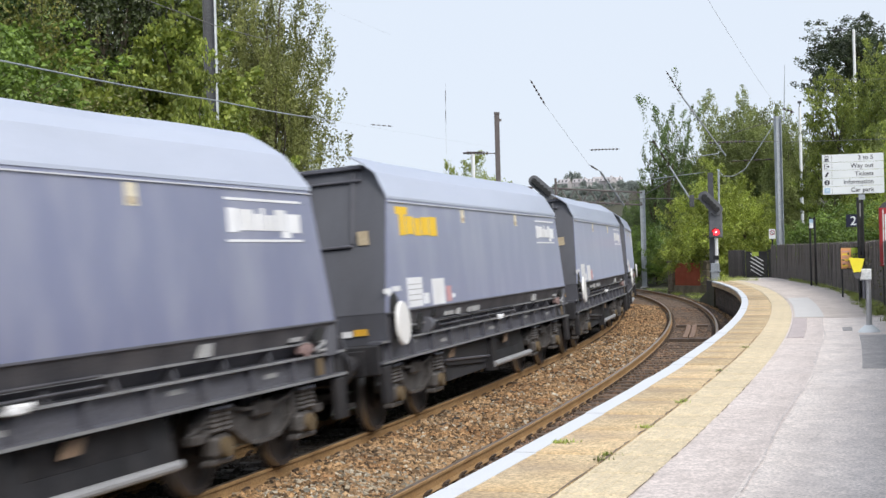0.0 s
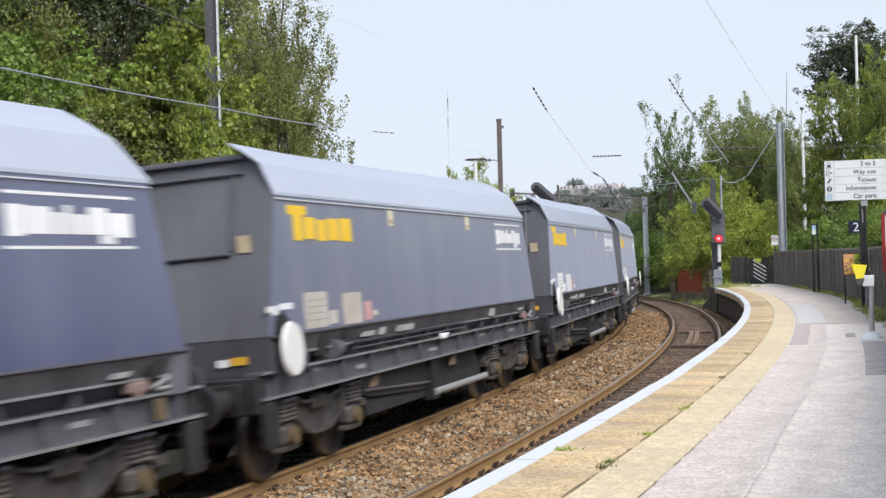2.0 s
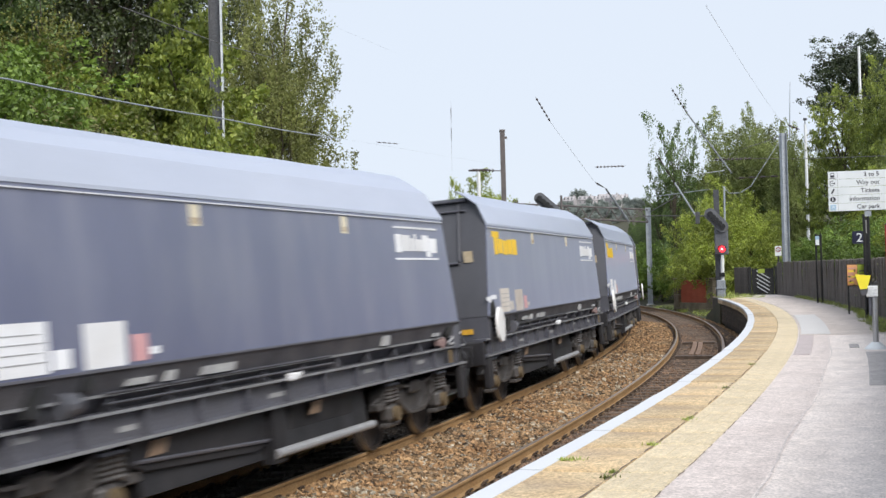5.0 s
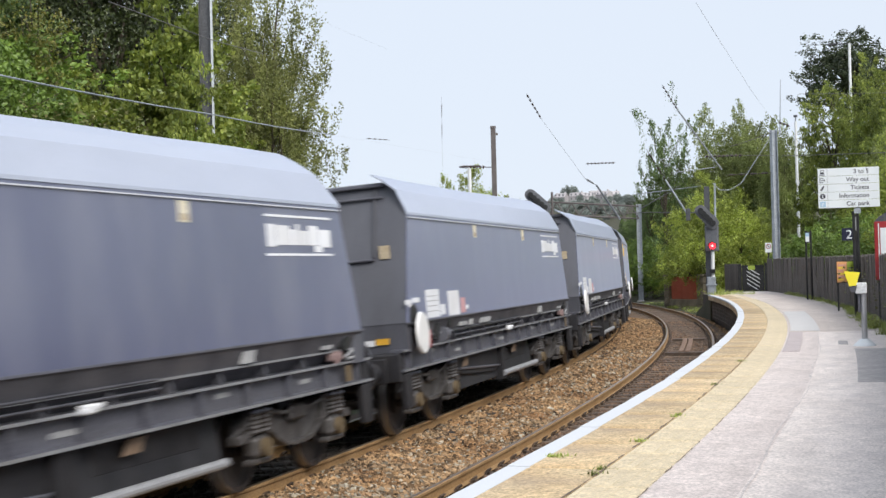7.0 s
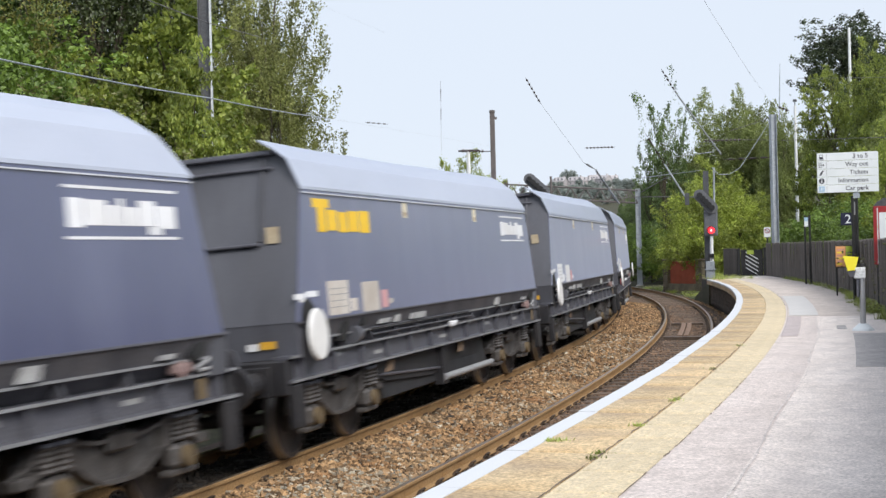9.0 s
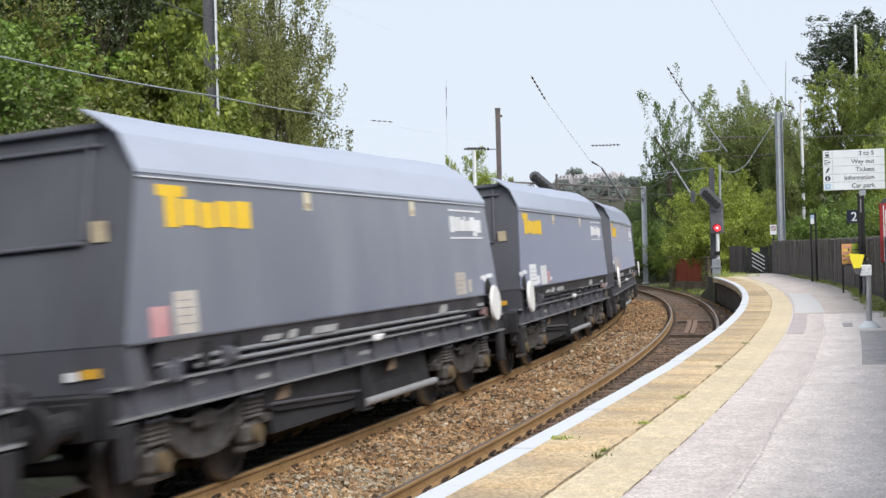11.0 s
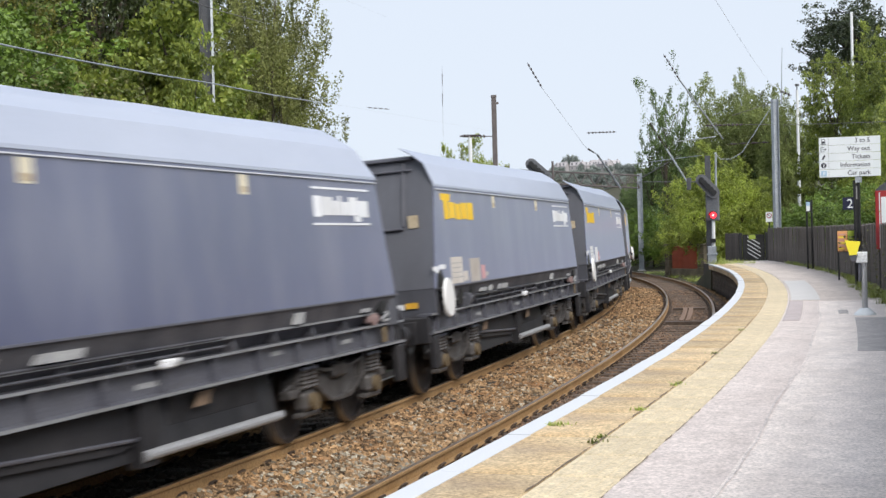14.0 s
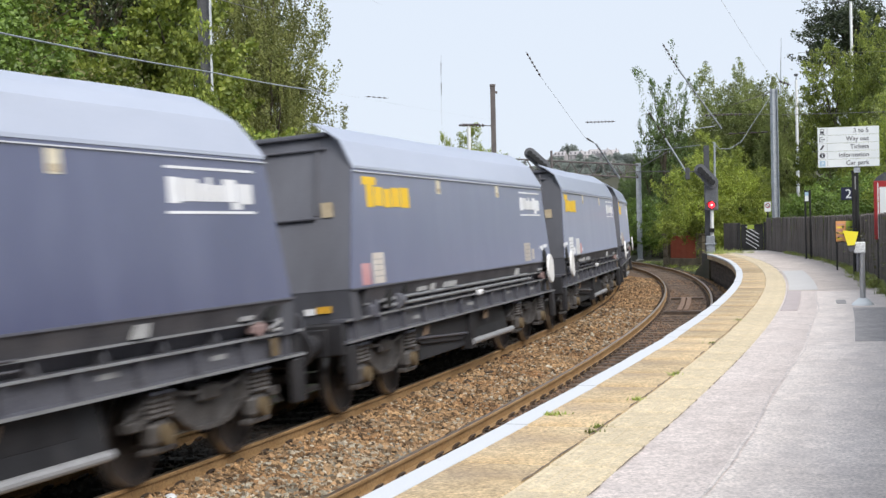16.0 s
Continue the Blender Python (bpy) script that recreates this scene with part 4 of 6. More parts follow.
        tube(bm, (sx * 7.02, 0, 1.1), (sx * 7.02, 0, 0.85), 0.04, n=8)
        part("coupling", tidy(bm), M_WDARK, w)
        for y in (-0.35, 0.35):
            bm = bmesh.new()
            pts = [(sx * 6.42, y, 0.98), (sx * 6.7, y * 0.9, 0.82), (sx * 6.87, y * 0.7, 0.66), (sx * 7.05, y * 0.5, 0.7)]
            for a, b in zip(pts, pts[1:]):
                tube(bm, a, b, 0.028, n=7)
            part("brake_hose", tidy(bm), M_BLACK, w)
        bm = bmesh.new()
        box(bm, min(sx * 6.10, sx * 6.36), max(sx * 6.10, sx * 6.36), -1.3, -1.2, 0.52, 1.02, bevel=0.015)
        part("step", tidy(bm), M_WDARK, w)
        xe = half_length(2.55, sx) + 0.01
        bm = bmesh.new()
        box(bm, min(sx * xe, sx * (xe + 0.02)), max(sx * xe, sx * (xe + 0.02)), -1.09, -0.94, 2.52, 2.70)
        part("notice_plate", tidy(bm), M_WTAN, w, "small cream notice plate")
        xe = 6.182
        bm = bmesh.new()
        box(bm, min(sx * xe, sx * (xe + 0.012)), max(sx * xe, sx * (xe + 0.012)), -1.04, -0.85, 1.415, 1.49)
        part("amber_plate", tidy(bm), M_WAMBER, w, "amber reflective plate")
        bm = bmesh.new()
        box(bm, min(sx * xe, sx * (xe + 0.012)), max(sx * xe, sx * (xe + 0.012)), -0.83, -0.69, 1.405, 1.475)
        part("white_plate", tidy(bm), M_WLABEL, w, "white plate")
    # inward-curving canopy sheets along both sides of the open top, rising to a tip at the ends
    rp = [(HALF + 0.012, 3.1), (HALF + 0.012, 3.135), (1.21, 3.455), (1.03, 3.6), (0.87, 3.7)]
    for sy in (-1, 1):
        bm = bmesh.new()
        rings = []
        for i in range(17):
            c = -1 + 2 * i / 16
            ring = []
            for y, z in rp:
                h = max(0.0, (z - 3.2) / 0.5)
                rise = 0.055 * h * max(0.0, c + 0.35) - 0.008 * h
                # the tip overhangs at the rear and is raked back at the front
                ends = 5.80 + 0.03 * h * h if c < 0 else 5.71 - 1.02 * max(0.0, z - 3.135)
                ring.append(bm.verts.new((c * ends, sy * y, z + rise + 0.006 * h * math.sin(c * 11))))
            rings.append(ring)
        for a, b in zip(rings, rings[1:]):
            for i in range(len(rp) - 1):
                bm.faces.new((a[i], a[i + 1], b[i + 1], b[i]))
        tidy(bm)
        bmesh.ops.solidify(bm, geom=bm.faces[:], thickness=0.02)
        sheet = part("canopy_sheet", tidy(bm), M_WROOF, w, "pale aluminium canopy sheet")
        for f in sheet.data.polygons:
            f.use_smooth = False
    for sx in (-1, 1):
        bm = bmesh.new()
        prism(bm, [(sx * 5.78, 3.05), (sx * 1.2, 1.75), (sx * 1.2, 1.72), (sx * 5.78, 3.02)], -HALF + 0.04, HALF - 0.04, "y")
        part("hopper_floor", tidy(bm), M_WDARK, w, "dark sloping hopper floor")
    bm = bmesh.new()
    box(bm, -5.785, 5.685, -HALF - 0.02, -HALF, 3.056, 3.068)
    part("roof_trim", tidy(bm), M_WTRIM, w)
    # lower hopper slope and its lips
    for sy in (-1, 1):
        bm = bmesh.new()
        o = [(sy * (HALF - 0.005), 1.655), (sy * (HALF - 0.07), 1.47), (sy * (HALF - 0.25), 1.30), (sy * (HALF - 0.35), 1.30), (sy * (HALF - 0.1), 1.655)]
        prism(bm, o, -5.6, 6.08, "x")
        part("lower_slope", tidy(bm), M_WSLOPE, w)
        bm = bmesh.new()
        prism(bm, [(sy * (HALF - 0.12), 1.655), (sy * (HALF - 0.3), 1.2), (sy * (HALF - 0.4), 1.2), (sy * (HALF - 0.2), 1.655)], -6.08, -5.6, "x")
        part("lower_slope", tidy(bm), M_WSLOPE, w)
        bm = bmesh.new()
        prism(bm, [(sy * 1.13, 0.5), (sy * 0.5, 0.45), (sy * 0.3, 1.4), (sy * 1.0, 1.4)], -2.95, 2.6, "x")
        part("discharge_hopper", tidy(bm), M_WDARK, w)
        bm = bmesh.new()
        prism(bm, [(sy * 1.30, 1.34), (sy * 1.30, 1.315), (sy * 1.21, 1.30), (sy * 1.21, 1.085), (sy * 1.30, 1.07), (sy * 1.30, 1.045), (sy * 1.08, 1.045), (sy * 1.08, 1.07), (sy * 1.17, 1.085), (sy * 1.17, 1.30), (sy * 1.08, 1.315), (sy * 1.08, 1.34)], -6.4, 6.4, "x")
        part("solebar", tidy(bm), M_WSOLE, w)
        # pale strips paint the highlight along the solebar's flange edges
        bm = bmesh.new()
        box(bm, -6.4, 6.4, min(sy * 1.296, sy * 1.306), max(sy * 1.296, sy * 1.306), 1.043, 1.072)
        part("solebar_edge", tidy(bm), M_WLIP, w)
        bm = bmesh.new()
        box(bm, -6.4, 6.4, min(sy * 1.296, sy * 1.306), max(sy * 1.296, sy * 1.306), 1.312, 1.338)
        part("solebar_edge", tidy(bm), M_WLIP if sy < 0 else M_WSOLE, w)
    bm = bmesh.new()
    box(bm, -6.18, 6.18, -HALF - 0.012, -HALF + 0.01, 1.642, 1.662)
    part("body_lip", tidy(bm), M_WSOLE, w)
    bm = bmesh.new()
    box(bm, -5.6, 6.05, -HALF + 0.045, -HALF + 0.085, 1.455, 1.475)
    part("slope_lip", tidy(bm), M_WLIP, w)
    for k in range(13):
        x = -6.0 + k * 1.0
        bm = bmesh.new()
        box(bm, x - 0.02, x + 0.02, -1.29, -1.16, 1.07, 1.315)
        part("stiffener", tidy(bm), M_WSOLE, w)
        bm = bmesh.new()
        prism(bm, [(-1.29, 1.34), (-1.12, 1.34), (-1.16, 1.50), (-1.24, 1.47)], x + 0.43, x + 0.47, "x")
        part("bracket", tidy(bm), M_WSLOPE, w)
    # openings and valve gear in the slope sheet's rear part
    # solid black shapes stand for the shade inside the openings
    for x in (-4.72, -3.98):
        bm = bmesh.new()
        prism(bm, [(x - 0.13, 1.40), (x + 0.02, 1.38), (x + 0.14, 1.60), (x - 0.01, 1.60)] if x < -4.5 else [(x - 0.08, 1.52), (x + 0.06, 1.52), (x + 0.1, 1.62), (x - 0.04, 1.62)], -HALF - 0.004, -HALF + 0.1, "y")
        part("slope_opening", tidy(bm), M_BLACK, w, "black slanting shape for a shaded opening in the slope sheet")
    bm = bmesh.new()
    box(bm, -5.5, -5.22, -1.34, -1.2, 1.30, 1.46, bevel=0.03)
    tube(bm, (-5.36, -1.33, 1.30), (-5.36, -1.33, 1.5), 0.05, n=10)
    part("brake_gear", tidy(bm), M_WSOLE, w, "grimy brake gear casting")
    bm = bmesh.new()
    tube(bm, (-4.38, -1.29, 1.44), (-4.12, -1.29, 1.44), 0.1, 0.08, n=14)
    tube(bm, (-4.25, -1.3, 1.46), (-4.25, -1.37, 1.46), 0.05, n=10)
    part("air_valve", tidy(bm), M_WEND, w)
    bm = bmesh.new()
    pipe_r, pipe_m = (0.022, M_WLIP) if lower_turned else (0.012, M_WSLOPE)
    rear = -4.9 if lower_turned else -3.7
    tube(bm, (rear, -1.30, 1.40), (4.1 if lower_turned else 1.2, -1.30, 1.40), pipe_r, n=8)
    part("air_pipe", tidy(bm), pipe_m, w)
    bm = bmesh.new()
    tube(bm, (rear, -1.285, 1.475), (3.9 if lower_turned else 1.2, -1.285, 1.475), pipe_r, n=8)
    part("air_pipe", tidy(bm), pipe_m, w)
    bm = bmesh.new()
    box(bm, -0.1, 0.1, -1.36, -1.28, 1.30, 1.38, bevel=0.015)
    tube(bm, (-0.15, -1.34, 1.33), (0.17, -1.34, 1.36), 0.022, n=8)
    part("release_valve", tidy(bm), M_WLABEL, w, "white painted release lever")
    bm = bmesh.new()
    box(bm, -6.3, 6.3, -0.3, 0.3, 0.95, 1.36, bevel=0.02)
    part("centre_sill", tidy(bm), M_WDARK, w)
    # gear between the bogies
    bm = bmesh.new()
    prism(bm, [(-3.2, 1.045), (-0.35, 1.045), (-0.35, 0.66), (-0.7, 0.62), (-2.9, 0.74), (-3.2, 0.82)], -1.16, -0.9, "y")
    part("brake_box", tidy(bm), M_WDARK, w)
    bm = bmesh.new()
    prism(bm, [(-0.42, 1.045), (-0.1, 1.045), (-0.16, 0.44), (-0.44, 0.44)], -1.24, -1.1, "y")
    part("pipe_bracket", tidy(bm), M_WDARK, w)
    bm = bmesh.new()
    box(bm, 0.3, 2.2, -1.1, -0.8, 0.72, 1.04, bevel=0.02)
    part("reservoir_case", tidy(bm), M_WDARK, w)
    bm = bmesh.new()
    tube(bm, (0.4, -0.85, 0.86), (2.2, -0.85, 0.86), 0.2, n=16)
    part("air_reservoir", tidy(bm), M_WDARK, w)
    bm = bmesh.new()
    tube(bm, (-0.4, -1.24, 0.545), (2.45, -1.24, 0.545), 0.052, n=12)
    part("brake_pipe", tidy(bm), M_WPIPE, w, "pale grey horizontal brake tube")
    bm = bmesh.new()
    tube(bm, (-3.1, -1.18, 0.84), (-0.4, -1.18, 0.70), 0.02, n=6)
    part("rod", tidy(bm), M_WSOLE, w)
    for x in (-2.68, 0.9):
        bm = bmesh.new()
        prism(bm, [(x - 0.2, 0.86), (x + 0.1, 0.86), (x + 0.2, 1.0), (x - 0.1, 1.0)], -1.172, -1.162, "y")
        part("placard", tidy(bm), M_WBROWN, w, "brown placard")
    # handwheel with its white number strips above
    hx = 5.47 if lower_turned else -5.87
    bm = bmesh.new()
    tube(bm, (hx, -1.42, 1.515), (hx, -1.46, 1.515), 0.27, 0.255, n=28)
    wheel = part("handwheel", tidy(bm), M_DISC, w, "cream painted brake handwheel")
    bm = bmesh.new()
    tube(bm, (hx, -1.2, 1.515), (hx, -1.425, 1.515), 0.035, n=8)
    part("shaft", tidy(bm), M_BLACK, wheel)
    # a flat black plate paints the recess's shade; nothing is cut out
    bm = bmesh.new()
    prism(bm, [(hx - 0.24, 1.62), (hx + 0.24, 1.62), (hx + 0.17, 1.81), (hx + 0.05, 1.885), (hx - 0.05, 1.885), (hx - 0.17, 1.81)], -HALF - 0.008, -HALF - 0.001, "y")
    part("wheel_recess", tidy(bm), M_BLACK, w, "flat black shape for the shaded recess above the handwheel")
    for x0, x1, z0, z1 in ((hx - 0.36, hx - 0.06, 1.885, 1.945), (hx - 0.02, hx + 0.34, 1.90, 1.965), (hx - 0.22, hx + 0.0, 1.855, 1.885)):
        sheet_box("number_strip", w, M_WLABEL, x0, x1, z0, z1, label="white number strip")
    # data panels
    g = -1 if lower_turned else 1
    def data(name, m, x0, x1, z0, z1, label):
        a, b = sorted((g * x0, g * x1))
        return sheet_box(name, w, m, a, b, z0, z1, label=label)
    if lower_turned:
        p1 = data("data_panel", M_WLABEL, -4.2, -3.68, 1.70, 2.02, "white data panel with illegible lines")
        p2 = data("data_panel", M_WLABEL, -4.52, -4.34, 1.72, 1.9, "small white data panel")
        p3 = sheet_box("data_panel", w, M_WLABEL, -5.3, -4.85, 1.68, 2.05, label="white data panel with illegible lines")
        p4 = sheet_box("red_label", w, M_WRED, -5.75, -5.42, 1.68, 1.93, label="faded red and white label")
        lines = ((p1, 3.68, 4.2), (p3, -5.3, -4.85))
    else:
        p1 = data("data_panel", M_WLABEL, -5.2, -4.5, 1.68, 2.06, "white data panel with illegible lines")
        p2 = data("data_panel", M_WLABEL, -4.45, -4.2, 1.70, 1.84, "small white data panel")
        p3 = data("data_panel", M_WLABEL, -4.0, -3.36, 1.67, 2.02, "white data panel")
        p4 = data("red_label", M_WRED, -3.26, -3.0, 1.69, 1.9, "faded red and white label")
        sheet_box("data_panel", w, M_WLABEL, -2.95, -2.8, 1.73, 1.79, label="small white plate")
        lines = ((p1, -5.2, -4.5),)
    for p, a, b in lines:
        for k in range(4):
            bm = bmesh.new()
            z = 1.76 + 0.068 * k
            box(bm, a + 0.05, b - 0.05 - 0.06 * (k % 2), -HALF - 0.009, -HALF - 0.005, z, z + 0.009)
            part("text_bar", tidy(bm), M_WGREYLAB, p)
    # upper small plates
    for x in (-1.94, 1.85):
        pl = sheet_box("caution_plate", w, M_WCREAM, x - 0.1, x + 0.1, 2.84, 3.04, label="cream and yellow caution plate")
        bm = bmesh.new()
        box(bm, x - 0.075, x + 0.075, -HALF - 0.011, -HALF - 0.005, 2.86, 2.92)
        part("plate_band", tidy(bm), M_WTAN, pl)
    # stencils on the lower slope
    for x0, x1, z0, z1 in ((-3.35, -2.92, 1.51, 1.56), (-2.7, -2.5, 1.5, 1.58), (-2.0, -1.3, 1.5, 1.57), (2.85, 3.15, 1.49, 1.6), (4.9, 5.2, 1.5, 1.54)):
        bm = bmesh.new()
        prism(bm, [(x0, z0), (x1 - 0.06, z0), (x1, z1), (x0 + 0.06, z1)], -HALF + 0.005, -HALF + 0.05, "y")
        part("stencil", tidy(bm), M_WGREYLAB, w, "faded grey stencil")
    for x0, x1, z in ((-3.4, -3.1, 1.14), (-4.9, -4.6, 1.22), (-0.4, 0.0, 1.15), (2.4, 2.7, 1.2), (4.4, 4.7, 1.17)):
        bm = bmesh.new()
        box(bm, x0, x1, -1.216, -1.208, z, z + 0.05)
        part("stencil", tidy(bm), M_WGREYLAB, w, "faded grey stencil")
    # another opening whose inner shade is a solid black oval
    bm = bmesh.new()
    prism(bm, [(5.6 + 0.13 * math.cos(c) + 0.06 * math.sin(c), 1.535 + 0.075 * math.sin(c)) for c in [k * math.pi / 8 for k in range(16)]], -HALF + 0.0, -HALF + 0.06, "y")
    part("slope_opening", tidy(bm), M_BLACK, w, "black oval shape for a shaded opening in the slope sheet")
    bm = bmesh.new()
    box(bm, 5.2, 5.5, -1.31, -1.2, 1.36, 1.45, bevel=0.02)
    tube(bm, (5.3, -1.3, 1.34), (5.3, -1.3, 1.47), 0.04, n=8)
    part("valve_body", tidy(bm), M_WRUSTY, w, "dusty reddish valve body")
    bm = bmesh.new()
    tube(bm, (5.52, -1.32, 1.39), (5.78, -1.32, 1.45), 0.018, n=8)
    tube(bm, (5.6, -1.32, 1.37), (5.78, -1.32, 1.375), 0.016, n=8)
    part("valve_lever", tidy(bm), M_WGREYLAB, w, "pale grey valve lever")
    bm = bmesh.new()
    box(bm, 5.55, 5.72, -1.312, -1.302, 1.1, 1.29)
    part("amber_tag", tidy(bm), M_WCAP, w, "dull ochre tag on the solebar")
    # operator's panel: two white rules with a row of plain white blocks
    for z in (2.945, 2.53):
        sheet_box("white_rule", w, M_WLABEL, 3.6, 5.4, z, z + 0.025, label="thin white rule")
    blocks = ((3.63, 3.86, 2.627, 2.867), (3.88, 4.21, 2.647, 2.857), (4.23, 4.38, 2.647, 2.817), (4.4, 4.48, 2.647, 2.877), (4.5, 4.71, 2.647, 2.807), (4.73, 5.0, 2.647, 2.867), (5.02, 5.36, 2.627, 2.827), (4.88, 5.11, 2.572, 2.642))
    for x0, x1, z0, z1 in blocks:
        sheet_box("white_block", w, M_WLABEL, x0, x1, z0, z1, label="plain white lettering block")
    if logo:
        for x0, x1, z0, z1 in ((-5.46, -4.92, 2.905, 3.005), (-5.32, -5.06, 2.625, 2.905), (-5.01, -4.68, 2.645, 2.885), (-4.62, -4.33, 2.625, 2.865), (-4.28, -3.92, 2.635, 2.885), (-3.87, -3.5, 2.625, 2.895)):
            sheet_box("yellow_block", w, M_WLOGO, x0, x1, z0, z1, label="plain yellow emblem block")
    # the deep underframe hangs low between the body and the rails
    for ob in list(w.children) + [q for p in w.children for q in p.children]:
        for v in ob.data.vertices:
            v.co.z = float(np.interp(v.co.z, LOW, LOWER))
    build_bogie(w, -BOGIE_X)
    build_bogie(w, BOGIE_X)
    return w


LABEL_BLUE = "dusty blue hopper wagon with pale roof, coupled in the moving train"
LABEL_GREY = "grimy grey-blue hopper wagon with pale roof, coupled in the moving train"
# order along the train, from its far part back: emblem, turned lower labels, colour
PLAN = [(-5, 0, 0, 0), (-4, 1, 0, 1), (-3, 1, 0, 0), (-2, 0, 0, 0), (-1, 0, 0, 3), (0, 1, 0, 3), (1, 1, 0, 3), (2, 1, 0, 1), (3, 1, 0, 0), (4, 1, 0, 1), (5, 0, 0, 1), (6, 0, 0, 0),
        (7, 0, 0, 1), (8, 1, 0, 0), (9, 1, 0, 0), (10, 1, 1, 2), (11, 1, 0, 0), (12, 1, 0, 1), (13, 1, 0, 1), (14, 1, 1, 0), (15, 1, 0, 0), (16, 1, 0, 1)]
# here too the pale streaks paint both dust and reflected sky
M_WMID = surf("dusty slate-blue wagon paint", (0.036, 0.042, 0.105), (0.058, 0.065, 0.135), 1.2, 70, 0.45, 0, 0.06, stretch=STREAK, dirt=(0.24, 0.24, 0.27), dirt_scale=1.6, dirt_amount=0.36, vary=0.1, grain=0.07, rough2=0.42, coat=1.0)
M_WPALE = surf("pale lavender-grey wagon paint", (0.115, 0.125, 0.235), (0.16, 0.172, 0.285), 1.2, 70, 0.4, 0, 0.06, stretch=STREAK, dirt=(0.34, 0.345, 0.41), dirt_scale=1.6, dirt_amount=0.6, vary=0.08, grain=0.07, rough2=0.42, coat=1.0)
models = {}
train = []
for order, logo, turned, tone in PLAN:
    if (logo, turned) not in models:
        models[(logo, turned)] = wagon = build_wagon(logo, turned)
    else:
        wagon = copy_thing(models[(logo, turned)], Matrix())
    tagged(wagon, LABEL_GREY if tone == 2 else LABEL_BLUE)
    for ch in wagon.children:
        if ch.name.split(".")[0] == "body":
            ch.material_slots[0].link = "OBJECT"
            ch.material_slots[0].material = (M_WBLUE, M_WMID, M_WGREY, M_WPALE)[tone]
        elif order in (2, 4, 8, 10, 12, 14) and ch.name.split(".")[0] == "data_panel":
            ch.material_slots[0].link = "OBJECT"
            ch.material_slots[0].material = M_WBEIGE
    if order == 6:
        bm = bmesh.new()
        box(bm, -5.5, -5.22, -1.37, -1.34, 1.18, 1.44, bevel=0.01)
        part("red_tag", tidy(bm), M_REDTAG, wagon, "dusty red tag beside the handwheel")
    train.append((order, wagon))


# how far the train has run: nearly steady, about 12.3 metres a second
def run(t):
    return 0.0853 + 12.3725 * t - 0.0155 * t * t + 0.000845 * t ** 3


def train_at(t):
    """The same with its slight surge: a quarter of a metre short of the steady run at each half second."""
    return run(t) - 0.123 * (1 - math.cos(2 * math.pi * t))


def motions():
    for order, wagon in train:
        walk(wagon, [(k * 0.25, on_line(22.78 - order * PITCH + train_at(k * 0.25), OFF_FAR, Z_FAR - 0.05) @ pose(0, 0, 0, -math.degrees(CANT))) for k in range(65)])
    turning = {}
    for order, wagon in train:
        for bogie in wagon.children:
            if bogie.name.split(".")[0] != "bogie":
                continue
            for ws in bogie.children:
                if ws.name.split(".")[0] != "wheelset":
                    continue
                key = ws.location.x > 0
                if key not in turning:
                    x = ws.location.x
                    walk(ws, [(f / FPS, Matrix.Translation((x, 0, 0.46)) @ Matrix.Rotation(run(f / FPS) / 0.46, 4, "Y")) for f in range(481)])
                    turning[key] = ws
                else:
                    ws.rotation_mode = "QUATERNION"
                    keys = ws.animation_data_create()
                    keys.action = turning[key].animation_data.action
                    keys.action_slot = turning[key].animation_data.action_slot

# ---------- trees and shrubs ----------
def crown_mesh(name, material, clumps, leaves, spread, leaf, rx, rz, z0, seed, shell=0.45, droop=0.0, ragged=0.35, narrow=0.0, flat=1.0):
    """A crown of many small leaves in clumps. Returns the mesh and the clumps' middles."""
    rg = np.random.RandomState(seed)
    d = rg.randn(clumps, 3)
    d /= np.linalg.norm(d, axis=1)[:, None]
    r = shell + (1 - shell) * rg.rand(clumps) ** 0.6
    lump = np.array([1 + ragged * noise.noise(Vector(v * 1.7 + seed)) * 2 for v in d])
    c = d * (r * lump)[:, None]
    taper = 1 - narrow * np.clip(c[:, 2], 0, 1)
    c = np.stack([c[:, 0] * rx * taper, c[:, 1] * rx * taper, z0 + c[:, 2] * rz], 1)
    n = clumps * leaves
    mid = np.repeat(c, leaves, 0)
    size_of_clump = np.repeat(0.6 + 0.8 * rg.rand(clumps), leaves)
    spray = d * 0.8 + rg.randn(clumps, 3) * 0.45
    spray[:, 2] += 0.55 if not droop else -0.1
    spray /= np.linalg.norm(spray, axis=1)[:, None]
    reach = (rg.rand(n) * 2.6 - 1.0) * spread * size_of_clump * 1.5
    off = rg.randn(n, 3) * spread * 0.62 * size_of_clump[:, None] * (1.15 - 0.3 * np.clip(reach / spread, -1, 2))[:, None]
    off += np.repeat(spray, leaves, 0) * reach[:, None]
    if droop:
        fall = rg.rand(n) ** 1.5 * droop
        off[:, 2] -= fall
        off[:, :2] *= (1 - 0.5 * fall / droop)[:, None]
    off[:, 2] *= flat
    pos = mid + off
    a = rg.randn(n, 3)
    a[:, 2] -= 0.35 + droop
    a /= np.linalg.norm(a, axis=1)[:, None]
    b = rg.randn(n, 3)
    b[:, 2] *= 0.4
    b = np.cross(a, b)
    b /= np.linalg.norm(b, axis=1)[:, None]
    up = np.cross(a, b)
    s = (leaf * (0.6 + 0.8 * rg.rand(n)))[:, None]
    v = np.stack([pos - a * s * 0.5, pos + b * s * 0.32 + up * s * 0.08, pos + a * s * 0.55, pos - b * s * 0.32 + up * s * 0.08], 1).reshape(-1, 3)
    f = (np.array([(0, 1, 2), (0, 2, 3)])[None] + 4 * np.arange(n)[:, None, None]).reshape(-1, 3)
    me = bpy.data.meshes.new(name)
